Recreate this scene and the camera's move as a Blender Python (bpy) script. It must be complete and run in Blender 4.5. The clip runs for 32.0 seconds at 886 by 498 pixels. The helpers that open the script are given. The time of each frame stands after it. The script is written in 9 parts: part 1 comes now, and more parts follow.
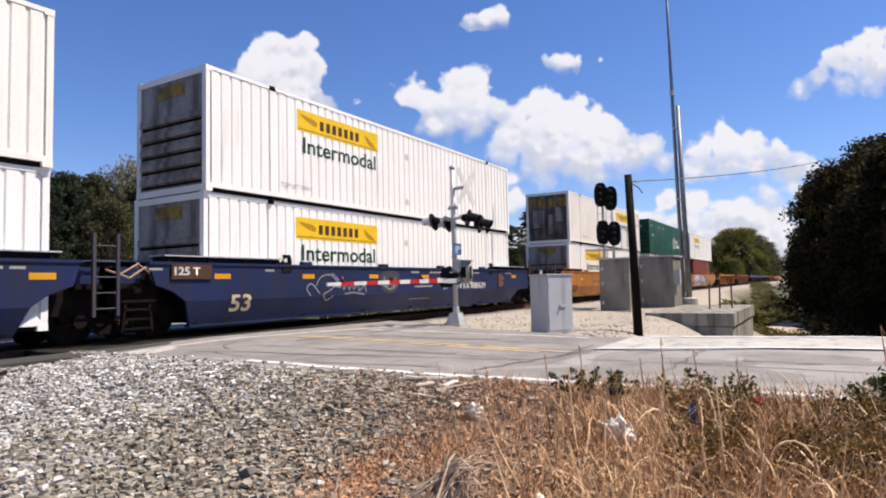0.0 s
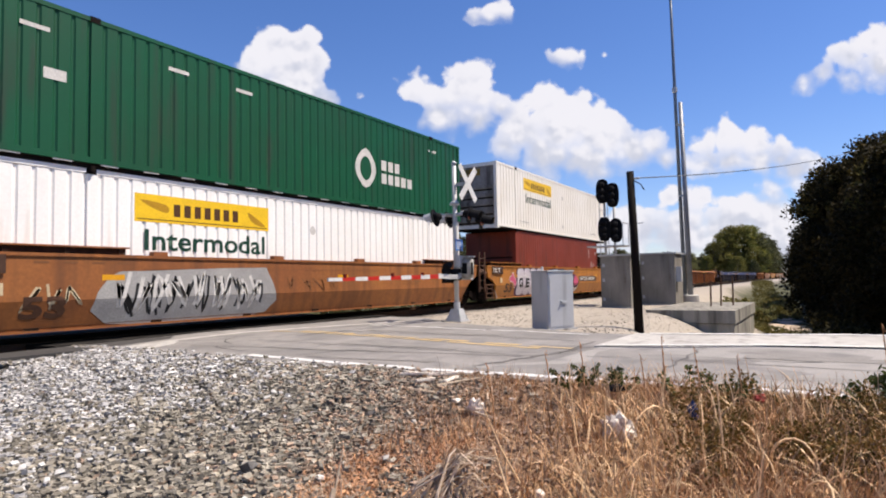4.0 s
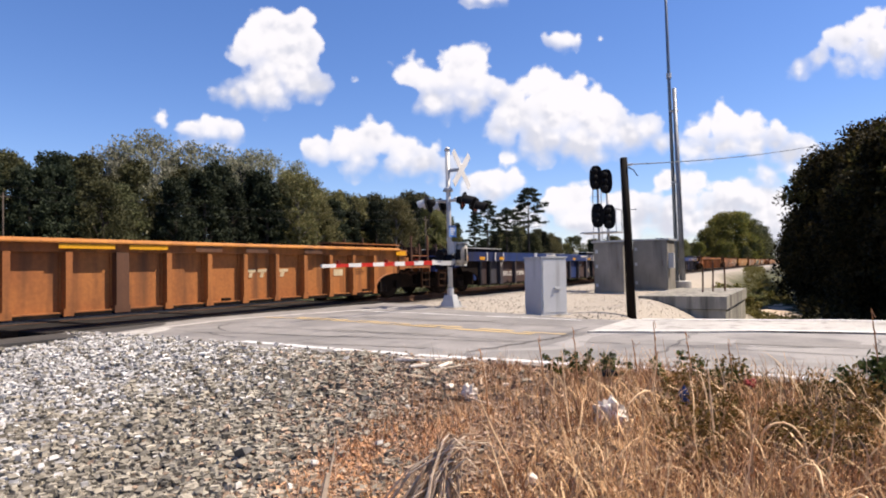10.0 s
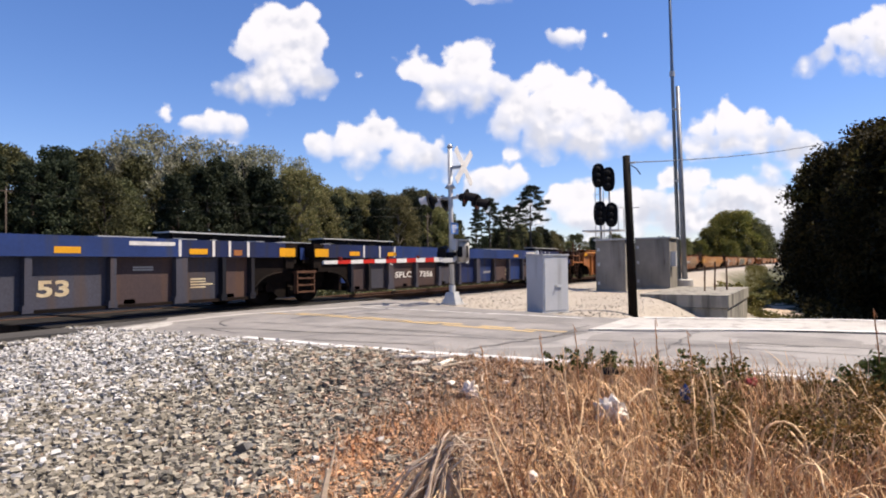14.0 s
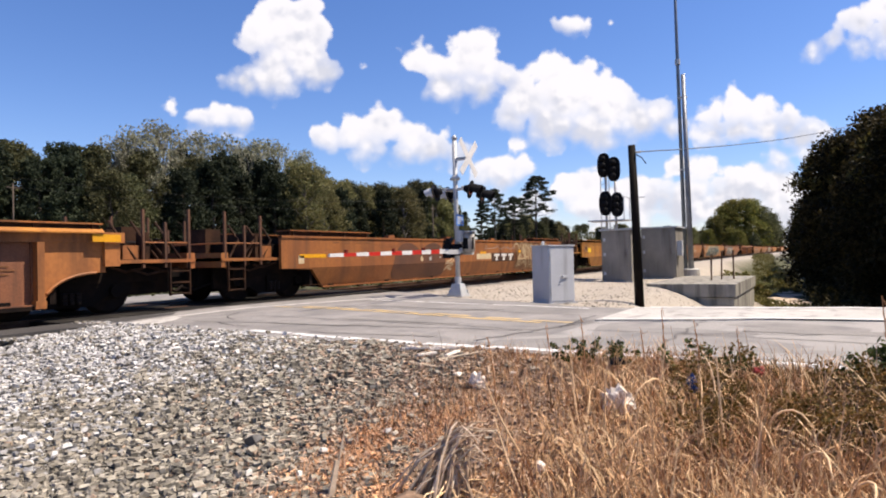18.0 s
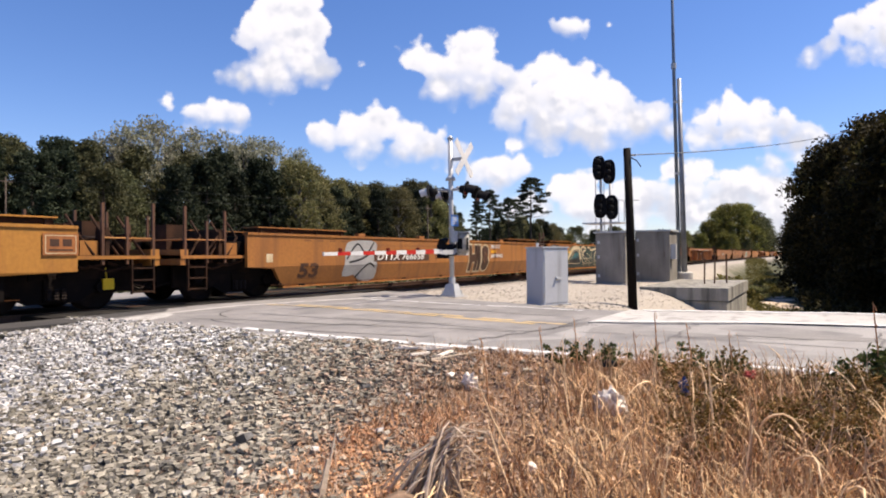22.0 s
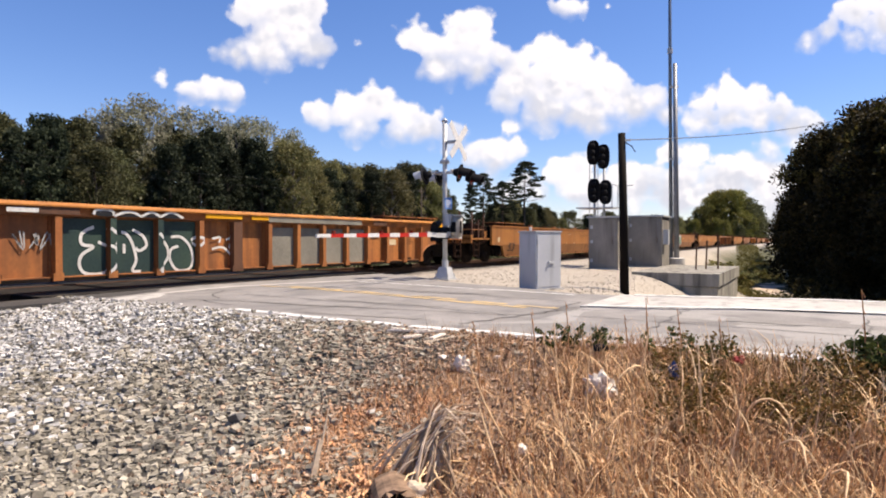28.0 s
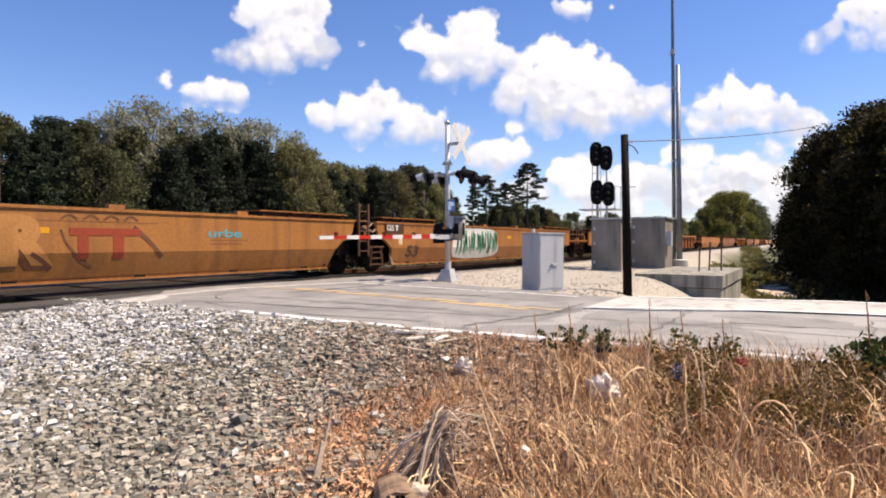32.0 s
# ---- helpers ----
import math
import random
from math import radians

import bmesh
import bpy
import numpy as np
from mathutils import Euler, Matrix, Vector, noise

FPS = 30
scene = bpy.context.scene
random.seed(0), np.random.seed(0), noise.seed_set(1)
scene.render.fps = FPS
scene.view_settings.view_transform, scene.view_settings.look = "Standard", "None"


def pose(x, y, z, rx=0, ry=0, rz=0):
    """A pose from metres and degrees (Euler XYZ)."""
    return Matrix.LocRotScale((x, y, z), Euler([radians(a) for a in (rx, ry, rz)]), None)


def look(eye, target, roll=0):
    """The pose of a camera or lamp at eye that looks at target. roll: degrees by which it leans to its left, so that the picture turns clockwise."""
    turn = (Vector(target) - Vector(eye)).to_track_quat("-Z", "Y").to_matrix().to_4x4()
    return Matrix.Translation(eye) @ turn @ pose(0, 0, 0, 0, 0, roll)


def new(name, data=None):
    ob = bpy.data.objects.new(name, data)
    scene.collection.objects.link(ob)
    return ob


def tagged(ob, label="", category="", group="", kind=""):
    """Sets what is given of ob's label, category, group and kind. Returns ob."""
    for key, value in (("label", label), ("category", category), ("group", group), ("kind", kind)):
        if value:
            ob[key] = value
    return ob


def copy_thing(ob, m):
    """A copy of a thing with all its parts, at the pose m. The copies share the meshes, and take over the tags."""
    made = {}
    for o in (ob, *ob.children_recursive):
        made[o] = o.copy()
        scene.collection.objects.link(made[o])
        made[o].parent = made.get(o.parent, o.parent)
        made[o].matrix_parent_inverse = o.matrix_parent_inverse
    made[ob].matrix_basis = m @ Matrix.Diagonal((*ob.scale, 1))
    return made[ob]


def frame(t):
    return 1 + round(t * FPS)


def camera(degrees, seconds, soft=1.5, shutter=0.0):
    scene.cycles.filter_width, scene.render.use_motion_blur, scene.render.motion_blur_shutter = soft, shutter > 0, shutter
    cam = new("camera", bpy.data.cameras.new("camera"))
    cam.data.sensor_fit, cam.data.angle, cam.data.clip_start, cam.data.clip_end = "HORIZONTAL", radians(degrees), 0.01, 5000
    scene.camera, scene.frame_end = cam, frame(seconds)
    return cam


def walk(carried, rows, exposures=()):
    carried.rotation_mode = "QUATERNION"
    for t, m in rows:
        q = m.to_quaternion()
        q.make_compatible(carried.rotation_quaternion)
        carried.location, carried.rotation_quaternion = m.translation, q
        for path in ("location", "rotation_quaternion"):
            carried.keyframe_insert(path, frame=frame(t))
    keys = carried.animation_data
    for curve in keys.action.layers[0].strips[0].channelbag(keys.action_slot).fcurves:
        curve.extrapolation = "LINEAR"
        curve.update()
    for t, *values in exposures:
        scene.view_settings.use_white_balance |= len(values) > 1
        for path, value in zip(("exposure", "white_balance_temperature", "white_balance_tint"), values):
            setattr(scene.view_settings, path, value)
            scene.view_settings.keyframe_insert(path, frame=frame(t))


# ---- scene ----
cam = camera(71.0, 32.0, 1.95)
# a hand-held camera standing on one spot beside a level crossing; x runs along the track, z = 0 is the rail head
walk(cam, [(t, pose(0, 0, 1.0, 90 + p, r, y)) for t, y, p, r in (
    (0, -59.03, 3.35, 1.30), (0.5, -58.60, 3.44, 1.24), (1, -58.55, 3.28, 1.00), (1.5, -58.77, 3.18, 0.90), (2, -58.72, 3.06, 0.90),
    (2.5, -58.77, 2.96, 0.78), (3, -58.88, 2.98, 1.06), (3.5, -58.89, 3.01, 1.06), (5.5, -58.94, 2.71, 0.71), (6, -58.49, 2.80, 0.86),
    (6.5, -58.18, 2.69, 1.19), (7, -57.87, 2.62, 1.20), (7.5, -58.26, 2.53, 1.12), (8, -58.74, 2.57, 1.06), (8.5, -59.30, 2.53, 0.93),
    (9, -59.20, 2.47, 1.06), (9.5, -59.27, 2.12, 1.21), (10, -59.51, 1.70, 1.05), (10.5, -59.68, 1.57, 0.82), (11, -59.84, 1.41, 0.90),
    (11.5, -59.84, 1.67, 0.97), (12, -59.64, 1.82, 1.11), (12.5, -59.36, 1.65, 0.69), (13, -59.38, 1.59, 0.44), (13.5, -59.57, 1.51, 0.64),
    (14, -59.35, 1.43, 0.70), (14.5, -59.30, 1.06, 0.77), (16.5, -59.16, 0.81, 0.95), (17, -58.64, 1.01, 0.97), (17.5, -58.67, 1.08, 1.23),
    (18, -58.83, 0.68, 1.28), (18.5, -58.98, 0.50, 1.44), (19, -58.64, 0.18, 1.10), (19.5, -58.48, 0.04, 0.90), (20, -58.25, 0.30, 1.05),
    (20.5, -58.02, 0.32, 1.13), (21, -58.30, 0.18, 0.75), (21.5, -59.07, 0.34, 0.91), (22, -59.35, 0.69, 0.49), (22.1, -60.53, -0.09, 0.21),
    (22.2, -61.55, -0.72, -0.07), (22.3, -62.42, -0.97, -0.35), (22.4, -62.71, -1.04, -0.63), (22.5, -62.73, -1.28, -0.91),
    (22.6, -62.49, -1.22, -0.78), (22.7, -62.43, -0.03, -0.65), (22.8, -61.92, -0.15, -0.52), (22.9, -61.41, -0.10, -0.39),
    (23, -60.91, -0.08, -0.26), (23.1, -60.65, -0.89, -0.28), (23.2, -60.12, -1.88, -0.30), (23.3, -59.77, -2.42, -0.33),
    (23.4, -59.44, -2.36, -0.35), (23.5, -59.26, -1.77, -0.38), (24, -59.45, -1.72, -0.59), (24.5, -59.47, -2.02, -0.62), (25, -59.44, -1.94, -0.37),
    (25.5, -59.36, -1.88, -0.14), (27.5, -59.95, -1.29, -0.29), (28, -59.97, -0.87, -0.12), (28.5, -60.47, -0.56, -0.49), (29, -60.66, -0.62, -0.41),
    (29.5, -60.56, -0.62, -0.26), (30, -60.47, -0.83, -0.29), (30.5, -60.67, -0.88, -0.12), (31, -60.55, -0.68, -0.00), (31.5, -60.22, -0.55, -0.01),
    (32, -59.72, -0.71, -0.08),
)], [(0, 0.66, 6300, 15), (4, 0.66, 6300, 15), (6, 0.54, 6150, 15), (8, 0.75, 6400, 15), (10, 0.81, 6500, 15), (21, 0.83, 6500, 15), (25, 0.88, 6600, 15), (32, 0.88, 6650, 15)])

# ---- world and sun ----
SUN_TO = Vector((0.52, -0.80, 1.65)).normalized()
world = bpy.data.worlds.new("sky")
scene.world = world
world.use_nodes = True
wn = world.node_tree.nodes
sky = wn.new("ShaderNodeTexSky")
sky.sky_type = "NISHITA"
sky.sun_disc = False
sky.sun_elevation = math.asin(SUN_TO.z)
sky.sun_rotation = math.atan2(SUN_TO.x, SUN_TO.y)
sky.air_density, sky.dust_density, sky.ozone_density = 1.0, 0.2, 3.0
wn["Background"].inputs["Strength"].default_value = 0.077
deep = wn.new("ShaderNodeHueSaturation")
deep.inputs["Saturation"].default_value = 1.18
deep.inputs["Hue"].default_value = 0.502
blue = wn.new("ShaderNodeMix")
blue.data_type, blue.blend_type = "RGBA", "MULTIPLY"
blue.inputs[0].default_value, blue.inputs[7].default_value = 1.0, (1.02, 1.0, 1.16, 1)
world.node_tree.links.new(sky.outputs[0], deep.inputs["Color"])
world.node_tree.links.new(deep.outputs[0], blue.inputs[6])
world.node_tree.links.new(blue.outputs[2], wn["Background"].inputs["Color"])
sun = new("sun", bpy.data.lights.new("sun", "SUN"))
sun.data.energy, sun.data.angle, sun.data.color = 5.0, radians(0.53), (1.0, 0.895, 0.725)
sun.matrix_world = look(SUN_TO * 60, (0, 0, 0))

# ---- materials ----
def rgb(c):
    return (*c, 1.0)


def surf(name, c1, c2, rough=0.65, metal=0.0, big=0.8, fine=30.0, bump=0.15, dirt=None, amount=0.5, streak=False, rand=0.0, island=0.0, depth=0.01, spec=0.3, grainy=0.2):
    """A surface of two tones at a large scale, fine grain, dirt in patches or in vertical streaks, and relief."""
    m = bpy.data.materials.new(name)
    m.use_nodes = True
    nt = m.node_tree
    n, link = nt.nodes, nt.links.new
    b = n["Principled BSDF"]
    b.inputs["Metallic"].default_value = metal
    b.inputs["Specular IOR Level"].default_value = spec
    tc = n.new("ShaderNodeTexCoord")

    def tex(scale, detail, mapping=None):
        t = n.new("ShaderNodeTexNoise")
        t.inputs["Scale"].default_value, t.inputs["Detail"].default_value = scale, detail
        src = tc.outputs["Object"]
        if mapping:
            mp = n.new("ShaderNodeMapping")
            mp.inputs["Scale"].default_value = mapping
            link(src, mp.inputs["Vector"])
            src = mp.outputs[0]
        link(src, t.inputs["Vector"])
        return t

    def ramp(src, lo, hi):
        r = n.new("ShaderNodeMapRange")
        r.inputs["From Min"].default_value, r.inputs["From Max"].default_value = lo, hi
        link(src, r.inputs["Value"])
        return r.outputs[0]

    def mix(fac, a, c, kind="MIX"):
        x = n.new("ShaderNodeMix")
        x.data_type, x.blend_type = "RGBA", kind
        for sock, v in ((x.inputs[0], fac), (x.inputs[6], a), (x.inputs[7], c)):
            if isinstance(v, (int, float)):
                sock.default_value = v
            elif isinstance(v, tuple):
                sock.default_value = rgb(v)
            else:
                link(v, sock)
        return x.outputs[2]

    low, grain = tex(big, 4), tex(fine, 3)
    col = mix(ramp(low.outputs[0], 0.35, 0.65), c1, c2)
    g = n.new("ShaderNodeMapRange")
    g.inputs["From Min"].default_value, g.inputs["From Max"].default_value = 0.25, 0.75
    g.inputs["To Min"].default_value, g.inputs["To Max"].default_value = 1 - grainy, 1 + grainy
    link(grain.outputs[0], g.inputs["Value"])
    val = n.new("ShaderNodeCombineColor")
    for i in range(3):
        link(g.outputs[0], val.inputs[i])
    col = mix(1.0, col, val.outputs[0], "MULTIPLY")
    if dirt:
        d = tex(2.2, 5, (1.6, 1.6, 0.16) if streak else None)
        col = mix(ramp(d.outputs[0], 0.62 - 0.3 * amount, 0.75), col, dirt)
    if rand or island:
        src = n.new("ShaderNodeObjectInfo").outputs["Random"] if rand else n.new("ShaderNodeNewGeometry").outputs["Random Per Island"]
        k = rand or island
        v = n.new("ShaderNodeMapRange")
        v.inputs["To Min"].default_value, v.inputs["To Max"].default_value = 1 - k, 1 + k
        link(src, v.inputs["Value"])
        hs = n.new("ShaderNodeHueSaturation")
        link(v.outputs[0], hs.inputs["Value"])
        link(col, hs.inputs["Color"])
        col = hs.outputs[0]
    link(col, b.inputs["Base Color"])
    r = n.new("ShaderNodeMapRange")
    r.inputs["To Min"].default_value, r.inputs["To Max"].default_value = max(rough - 0.15, 0.03), min(rough + 0.15, 1)
    link(low.outputs[0], r.inputs["Value"])
    link(r.outputs[0], b.inputs["Roughness"])
    if bump:
        bp = n.new("ShaderNodeBump")
        bp.inputs["Strength"].default_value, bp.inputs["Distance"].default_value = bump, depth
        link(grain.outputs[0], bp.inputs["Height"])
        link(bp.outputs[0], b.inputs["Normal"])
    return m


def plain(name, c, rough=0.6, metal=0.0):
    return surf(name, c, tuple(v * 0.86 for v in c), rough, metal, big=2.0, fine=40, bump=0.08)


def leafy(name, c1, c2, through_light=0.35):
    """Leaves: two greens leaf by leaf, letting a part of the light through."""
    m = bpy.data.materials.new(name)
    m.use_nodes = True
    nt = m.node_tree
    n, link = nt.nodes, nt.links.new
    b = n["Principled BSDF"]
    b.inputs["Roughness"].default_value = 0.7
    b.inputs["Specular IOR Level"].default_value = 0.12
    geo, info = n.new("ShaderNodeNewGeometry"), n.new("ShaderNodeObjectInfo")
    x = n.new("ShaderNodeMix")
    x.data_type = "RGBA"
    link(geo.outputs["Random Per Island"], x.inputs[0])
    x.inputs[6].default_value, x.inputs[7].default_value = rgb(c1), rgb(c2)
    hs = n.new("ShaderNodeHueSaturation")
    v = n.new("ShaderNodeMapRange")
    v.inputs["To Min"].default_value, v.inputs["To Max"].default_value = 0.7, 1.25
    h = n.new("ShaderNodeMapRange")
    h.inputs["To Min"].default_value, h.inputs["To Max"].default_value = 0.475, 0.51
    link(info.outputs["Random"], v.inputs["Value"])
    link(info.outputs["Random"], h.inputs["Value"])
    link(v.outputs[0], hs.inputs["Value"])
    link(h.outputs[0], hs.inputs["Hue"])
    link(x.outputs[2], hs.inputs["Color"])
    link(hs.outputs[0], b.inputs["Base Color"])
    tl = n.new("ShaderNodeBsdfTranslucent")
    link(hs.outputs[0], tl.inputs["Color"])
    ms = n.new("ShaderNodeMixShader")
    ms.inputs[0].default_value = through_light
    link(b.outputs[0], ms.inputs[1])
    link(tl.outputs[0], ms.inputs[2])
    link(ms.outputs[0], n["Material Output"].inputs["Surface"])
    return m


RUST = (0.076, 0.0342, 0.0167)
ORANGE = surf("well_car_orange", (0.37, 0.15, 0.026), (0.3, 0.112, 0.02), 0.55, dirt=(0.21, 0.082, 0.022), amount=0.47, streak=True, fine=14, grainy=0.16, big=0.4)
ORANGE_PALE = surf("yellowed_orange", (0.36, 0.163, 0.029), (0.29, 0.122, 0.023), 0.58, dirt=(0.2, 0.082, 0.022), amount=0.5, streak=True, fine=14, grainy=0.16, big=0.4)
ORANGE_WORN = surf("worn_orange", (0.30, 0.124, 0.030), (0.235, 0.092, 0.024), 0.58, dirt=(0.18, 0.074, 0.024), amount=0.52, streak=True, fine=14, grainy=0.16, big=0.4)
ORANGE_OLD = surf("faded_orange", (0.275, 0.103, 0.027), (0.21, 0.073, 0.022), 0.6, dirt=(0.13, 0.05, 0.02), amount=0.62, streak=True, fine=14, grainy=0.16, big=0.4)
YELLOW_CAR = surf("yellow_orange", (0.41, 0.168, 0.028), (0.34, 0.13, 0.022), 0.55, dirt=(0.21, 0.085, 0.024), amount=0.42, streak=True, fine=14, grainy=0.16, big=0.4)
BROWN_CAR = surf("brown_orange", (0.33, 0.125, 0.035), (0.25, 0.087, 0.026), 0.65, dirt=(0.095, 0.04, 0.018), amount=0.57, streak=True, fine=14, grainy=0.16, big=0.4)
BLUE_CAR = surf("navy_blue", (0.012, 0.021, 0.075), (0.009, 0.015, 0.05), 0.5, dirt=(0.02, 0.02, 0.032), amount=0.4, streak=True, fine=14, grainy=0.1)
BLUE_BRIGHT = surf("bright_navy", (0.013, 0.032, 0.125), (0.010, 0.024, 0.09), 0.55, dirt=(0.0304, 0.0342, 0.0532), amount=0.3, streak=True, fine=14, grainy=0.1)
PANEL_BROWN = surf("rusty_brown_panel", (0.0646, 0.038, 0.0319), (0.0456, 0.0304, 0.0319), 0.7, dirt=(0.0836, 0.0418, 0.0228), amount=0.4, streak=True, rand=0.2)
PANEL_GREY = surf("slate_panel", (0.0418, 0.0418, 0.057), (0.0342, 0.0342, 0.0456), 0.7, dirt=(0.0608, 0.038, 0.0266), amount=0.4, streak=True, rand=0.2)
UNDER = surf("black_underframe", (0.0076, 0.00608, 0.00532), (0.0129, 0.00912, 0.0076), 0.85, dirt=(0.0228, 0.0137, 0.00988), amount=0.35, spec=0.06)
WHEEL_STEEL = surf("grimy_wheel_steel", (0.0213, 0.0152, 0.0122), (0.0137, 0.00988, 0.00836), 0.7, 0.2, dirt=(0.038, 0.0228, 0.0152), amount=0.3, spec=0.1)
STEEL = surf("worn_steel", (0.167, 0.144, 0.129), (0.0912, 0.0608, 0.0456), 0.45, 0.7, dirt=RUST, amount=0.4)
WHITE_BOX = surf("white_container_paint", (0.80, 0.785, 0.755), (0.75, 0.735, 0.70), 0.5, big=0.5, fine=18, dirt=(0.65, 0.62, 0.57), amount=0.05, streak=True, bump=0.05, grainy=0.05)
CREAM_BOX = surf("aged_white_container_paint", (0.79, 0.765, 0.71), (0.73, 0.70, 0.635), 0.55, big=0.5, fine=18, dirt=(0.62, 0.57, 0.49), amount=0.1, streak=True, bump=0.05, grainy=0.05)
END_SIGN = surf("grimy_yellow_sign", (0.36, 0.22, 0.02), (0.22, 0.13, 0.02), 0.6, big=2.5, dirt=(0.06, 0.045, 0.03), amount=0.5)
END_DOOR = surf("filthy_door_steel", (0.16, 0.135, 0.115), (0.075, 0.055, 0.042), 0.7, big=1.6, fine=18, dirt=(0.03, 0.02, 0.015), amount=0.6, streak=True)
END_GREY = surf("grimy_white_end", (0.301, 0.284, 0.263), (0.186, 0.164, 0.148), 0.6, big=1.2, fine=18, dirt=(0.0711, 0.0547, 0.0465), amount=0.6, streak=True)
GREEN_BOX = surf("green_container_paint", (0.006, 0.075, 0.031), (0.005, 0.06, 0.025), 0.45, big=0.5, fine=18, dirt=(0.0228, 0.0456, 0.0266), amount=0.25, streak=True, bump=0.05, grainy=0.05)
RED_BOX = surf("oxide_red_container_paint", (0.19, 0.034, 0.017), (0.15, 0.026, 0.013), 0.55, big=0.5, fine=18, dirt=(0.076, 0.0228, 0.0152), amount=0.3, streak=True, bump=0.05, grainy=0.05)
SIGN_YELLOW = plain("sign_yellow", (0.74, 0.47, 0.015), 0.5)
STICKER = plain("reflective_yellow", (0.608, 0.289, 0.0114), 0.4)
INK_GREEN = plain("dark_green_ink", (0.006, 0.04, 0.024), 0.6)
INK_BROWN = plain("dark_brown_ink", (0.0684, 0.0304, 0.00912), 0.6)
INK_BLACK = plain("black_paint", (0.00912, 0.00912, 0.0106), 0.55)
PAINT_WHITE = surf("white_spray_paint", (0.547, 0.532, 0.502), (0.471, 0.456, 0.426), 0.6, big=3, fine=25, bump=0.0)
PAINT_CREAM = surf("cream_spray_paint", (0.502, 0.418, 0.274), (0.418, 0.319, 0.19), 0.6, big=3, fine=25, bump=0.0)
PAINT_TEAL = plain("teal_spray_paint", (0.076, 0.274, 0.304))
PAINT_PINK = plain("pink_spray_paint", (0.456, 0.076, 0.152))
PAINT_DKGREEN = surf("dark_green_spray_paint", (0.016, 0.032, 0.03), (0.026, 0.048, 0.036), 0.6, big=1.0)
PAINT_GREEN = plain("mint_spray_paint", (0.137, 0.365, 0.228))
PAINT_DARK = surf("dark_spray_paint", (0.0456, 0.0228, 0.0137), (0.0684, 0.0304, 0.0152), 0.6)
PAINT_RED = plain("faded_red_paint", (0.251, 0.0418, 0.0152))
PAINT_GREY = surf("silver_spray_paint", (0.319, 0.312, 0.296), (0.251, 0.243, 0.236), 0.5, big=2)
ASPHALT = surf("worn_asphalt", (0.245, 0.228, 0.212), (0.175, 0.164, 0.153), 0.9, big=0.8, fine=60, bump=0.3, dirt=(0.137, 0.131, 0.127), amount=0.45, depth=0.006)
ASPHALT_DARK = surf("old_dark_asphalt", (0.0418, 0.0395, 0.038), (0.0608, 0.057, 0.0532), 0.9, big=0.8, fine=60, bump=0.3)
ASPHALT_SEAM = surf("sealed_seam", (0.11, 0.104, 0.098), (0.15, 0.142, 0.134), 0.85, big=2.0, fine=60, bump=0.2)
ASPHALT_WORN = surf("smeared_asphalt", (0.175, 0.163, 0.15), (0.225, 0.21, 0.195), 0.9, big=1.6, fine=60, bump=0.3)
ASPHALT_LIGHT = surf("pale_asphalt", (0.289, 0.272, 0.254), (0.243, 0.23, 0.213), 0.9, big=0.5, fine=60, bump=0.25, dirt=(0.19, 0.182, 0.175), amount=0.3)
RUBBER_SHADE = surf("shade_black_rubber", (0.02, 0.018, 0.016), (0.012, 0.011, 0.01), 0.85, big=2, fine=40, bump=0.3, dirt=(0.045, 0.04, 0.035), amount=0.3, spec=0.12)
CONCRETE = surf("weathered_concrete", (0.441, 0.422, 0.388), (0.357, 0.338, 0.312), 0.9, big=0.9, fine=35, bump=0.25, dirt=(0.152, 0.144, 0.129), amount=0.35, streak=True)
LINE_WHITE = surf("worn_white_line", (0.623, 0.616, 0.593), (0.562, 0.555, 0.532), 0.8, big=3.0, fine=20, bump=0.05, dirt=(0.319, 0.312, 0.304), amount=0.12)
LINE_YELLOW = surf("worn_yellow_line", (0.52, 0.36, 0.15), (0.40, 0.31, 0.18), 0.85, big=2.5, fine=20, bump=0.05, dirt=(0.228, 0.213, 0.198), amount=0.42)
ALU = surf("dull_aluminium", (0.456, 0.464, 0.479), (0.41, 0.418, 0.433), 0.5, 0.1, big=1.5, fine=25, bump=0.02, dirt=(0.319, 0.319, 0.319), amount=0.15, streak=True, grainy=0.04)
ALU_OLD = surf("weathered_aluminium", (0.26, 0.24, 0.21), (0.19, 0.175, 0.15), 0.6, big=1.2, fine=25, bump=0.03, dirt=(0.12, 0.105, 0.09), amount=0.4, streak=True, grainy=0.06, spec=0.2)
GALV = surf("galvanised_steel", (0.471, 0.479, 0.486), (0.395, 0.403, 0.41), 0.45, 0.15, big=3, fine=30, bump=0.03, grainy=0.07)
BLACK = surf("matt_black_housing", (0.00608, 0.00608, 0.0076), (0.00988, 0.00988, 0.0114), 0.75, big=2, spec=0.1)
POLE_WOOD = surf("tarred_pole_wood", (0.006, 0.0045, 0.004), (0.01, 0.0075, 0.006), 0.85, big=3, fine=30, bump=0.4, dirt=(0.016, 0.012, 0.01), amount=0.3, streak=True, spec=0.1)
TIE_WOOD = surf("creosoted_tie", (0.0456, 0.0342, 0.0266), (0.0684, 0.0532, 0.0418), 0.9, big=2, fine=20, bump=0.4, rand=0.25)
RAIL = surf("rail_steel", (0.122, 0.0684, 0.0456), (0.0836, 0.0456, 0.0304), 0.7, 0.3, dirt=RUST, amount=0.5)
MAST_STEEL = surf("grey_mast_steel", (0.24, 0.25, 0.27), (0.17, 0.18, 0.20), 0.5, 0.3, big=2, dirt=(0.11, 0.11, 0.11), amount=0.3, streak=True)
GATE_RED = plain("gate_red", (0.418, 0.0228, 0.0152), 0.45)
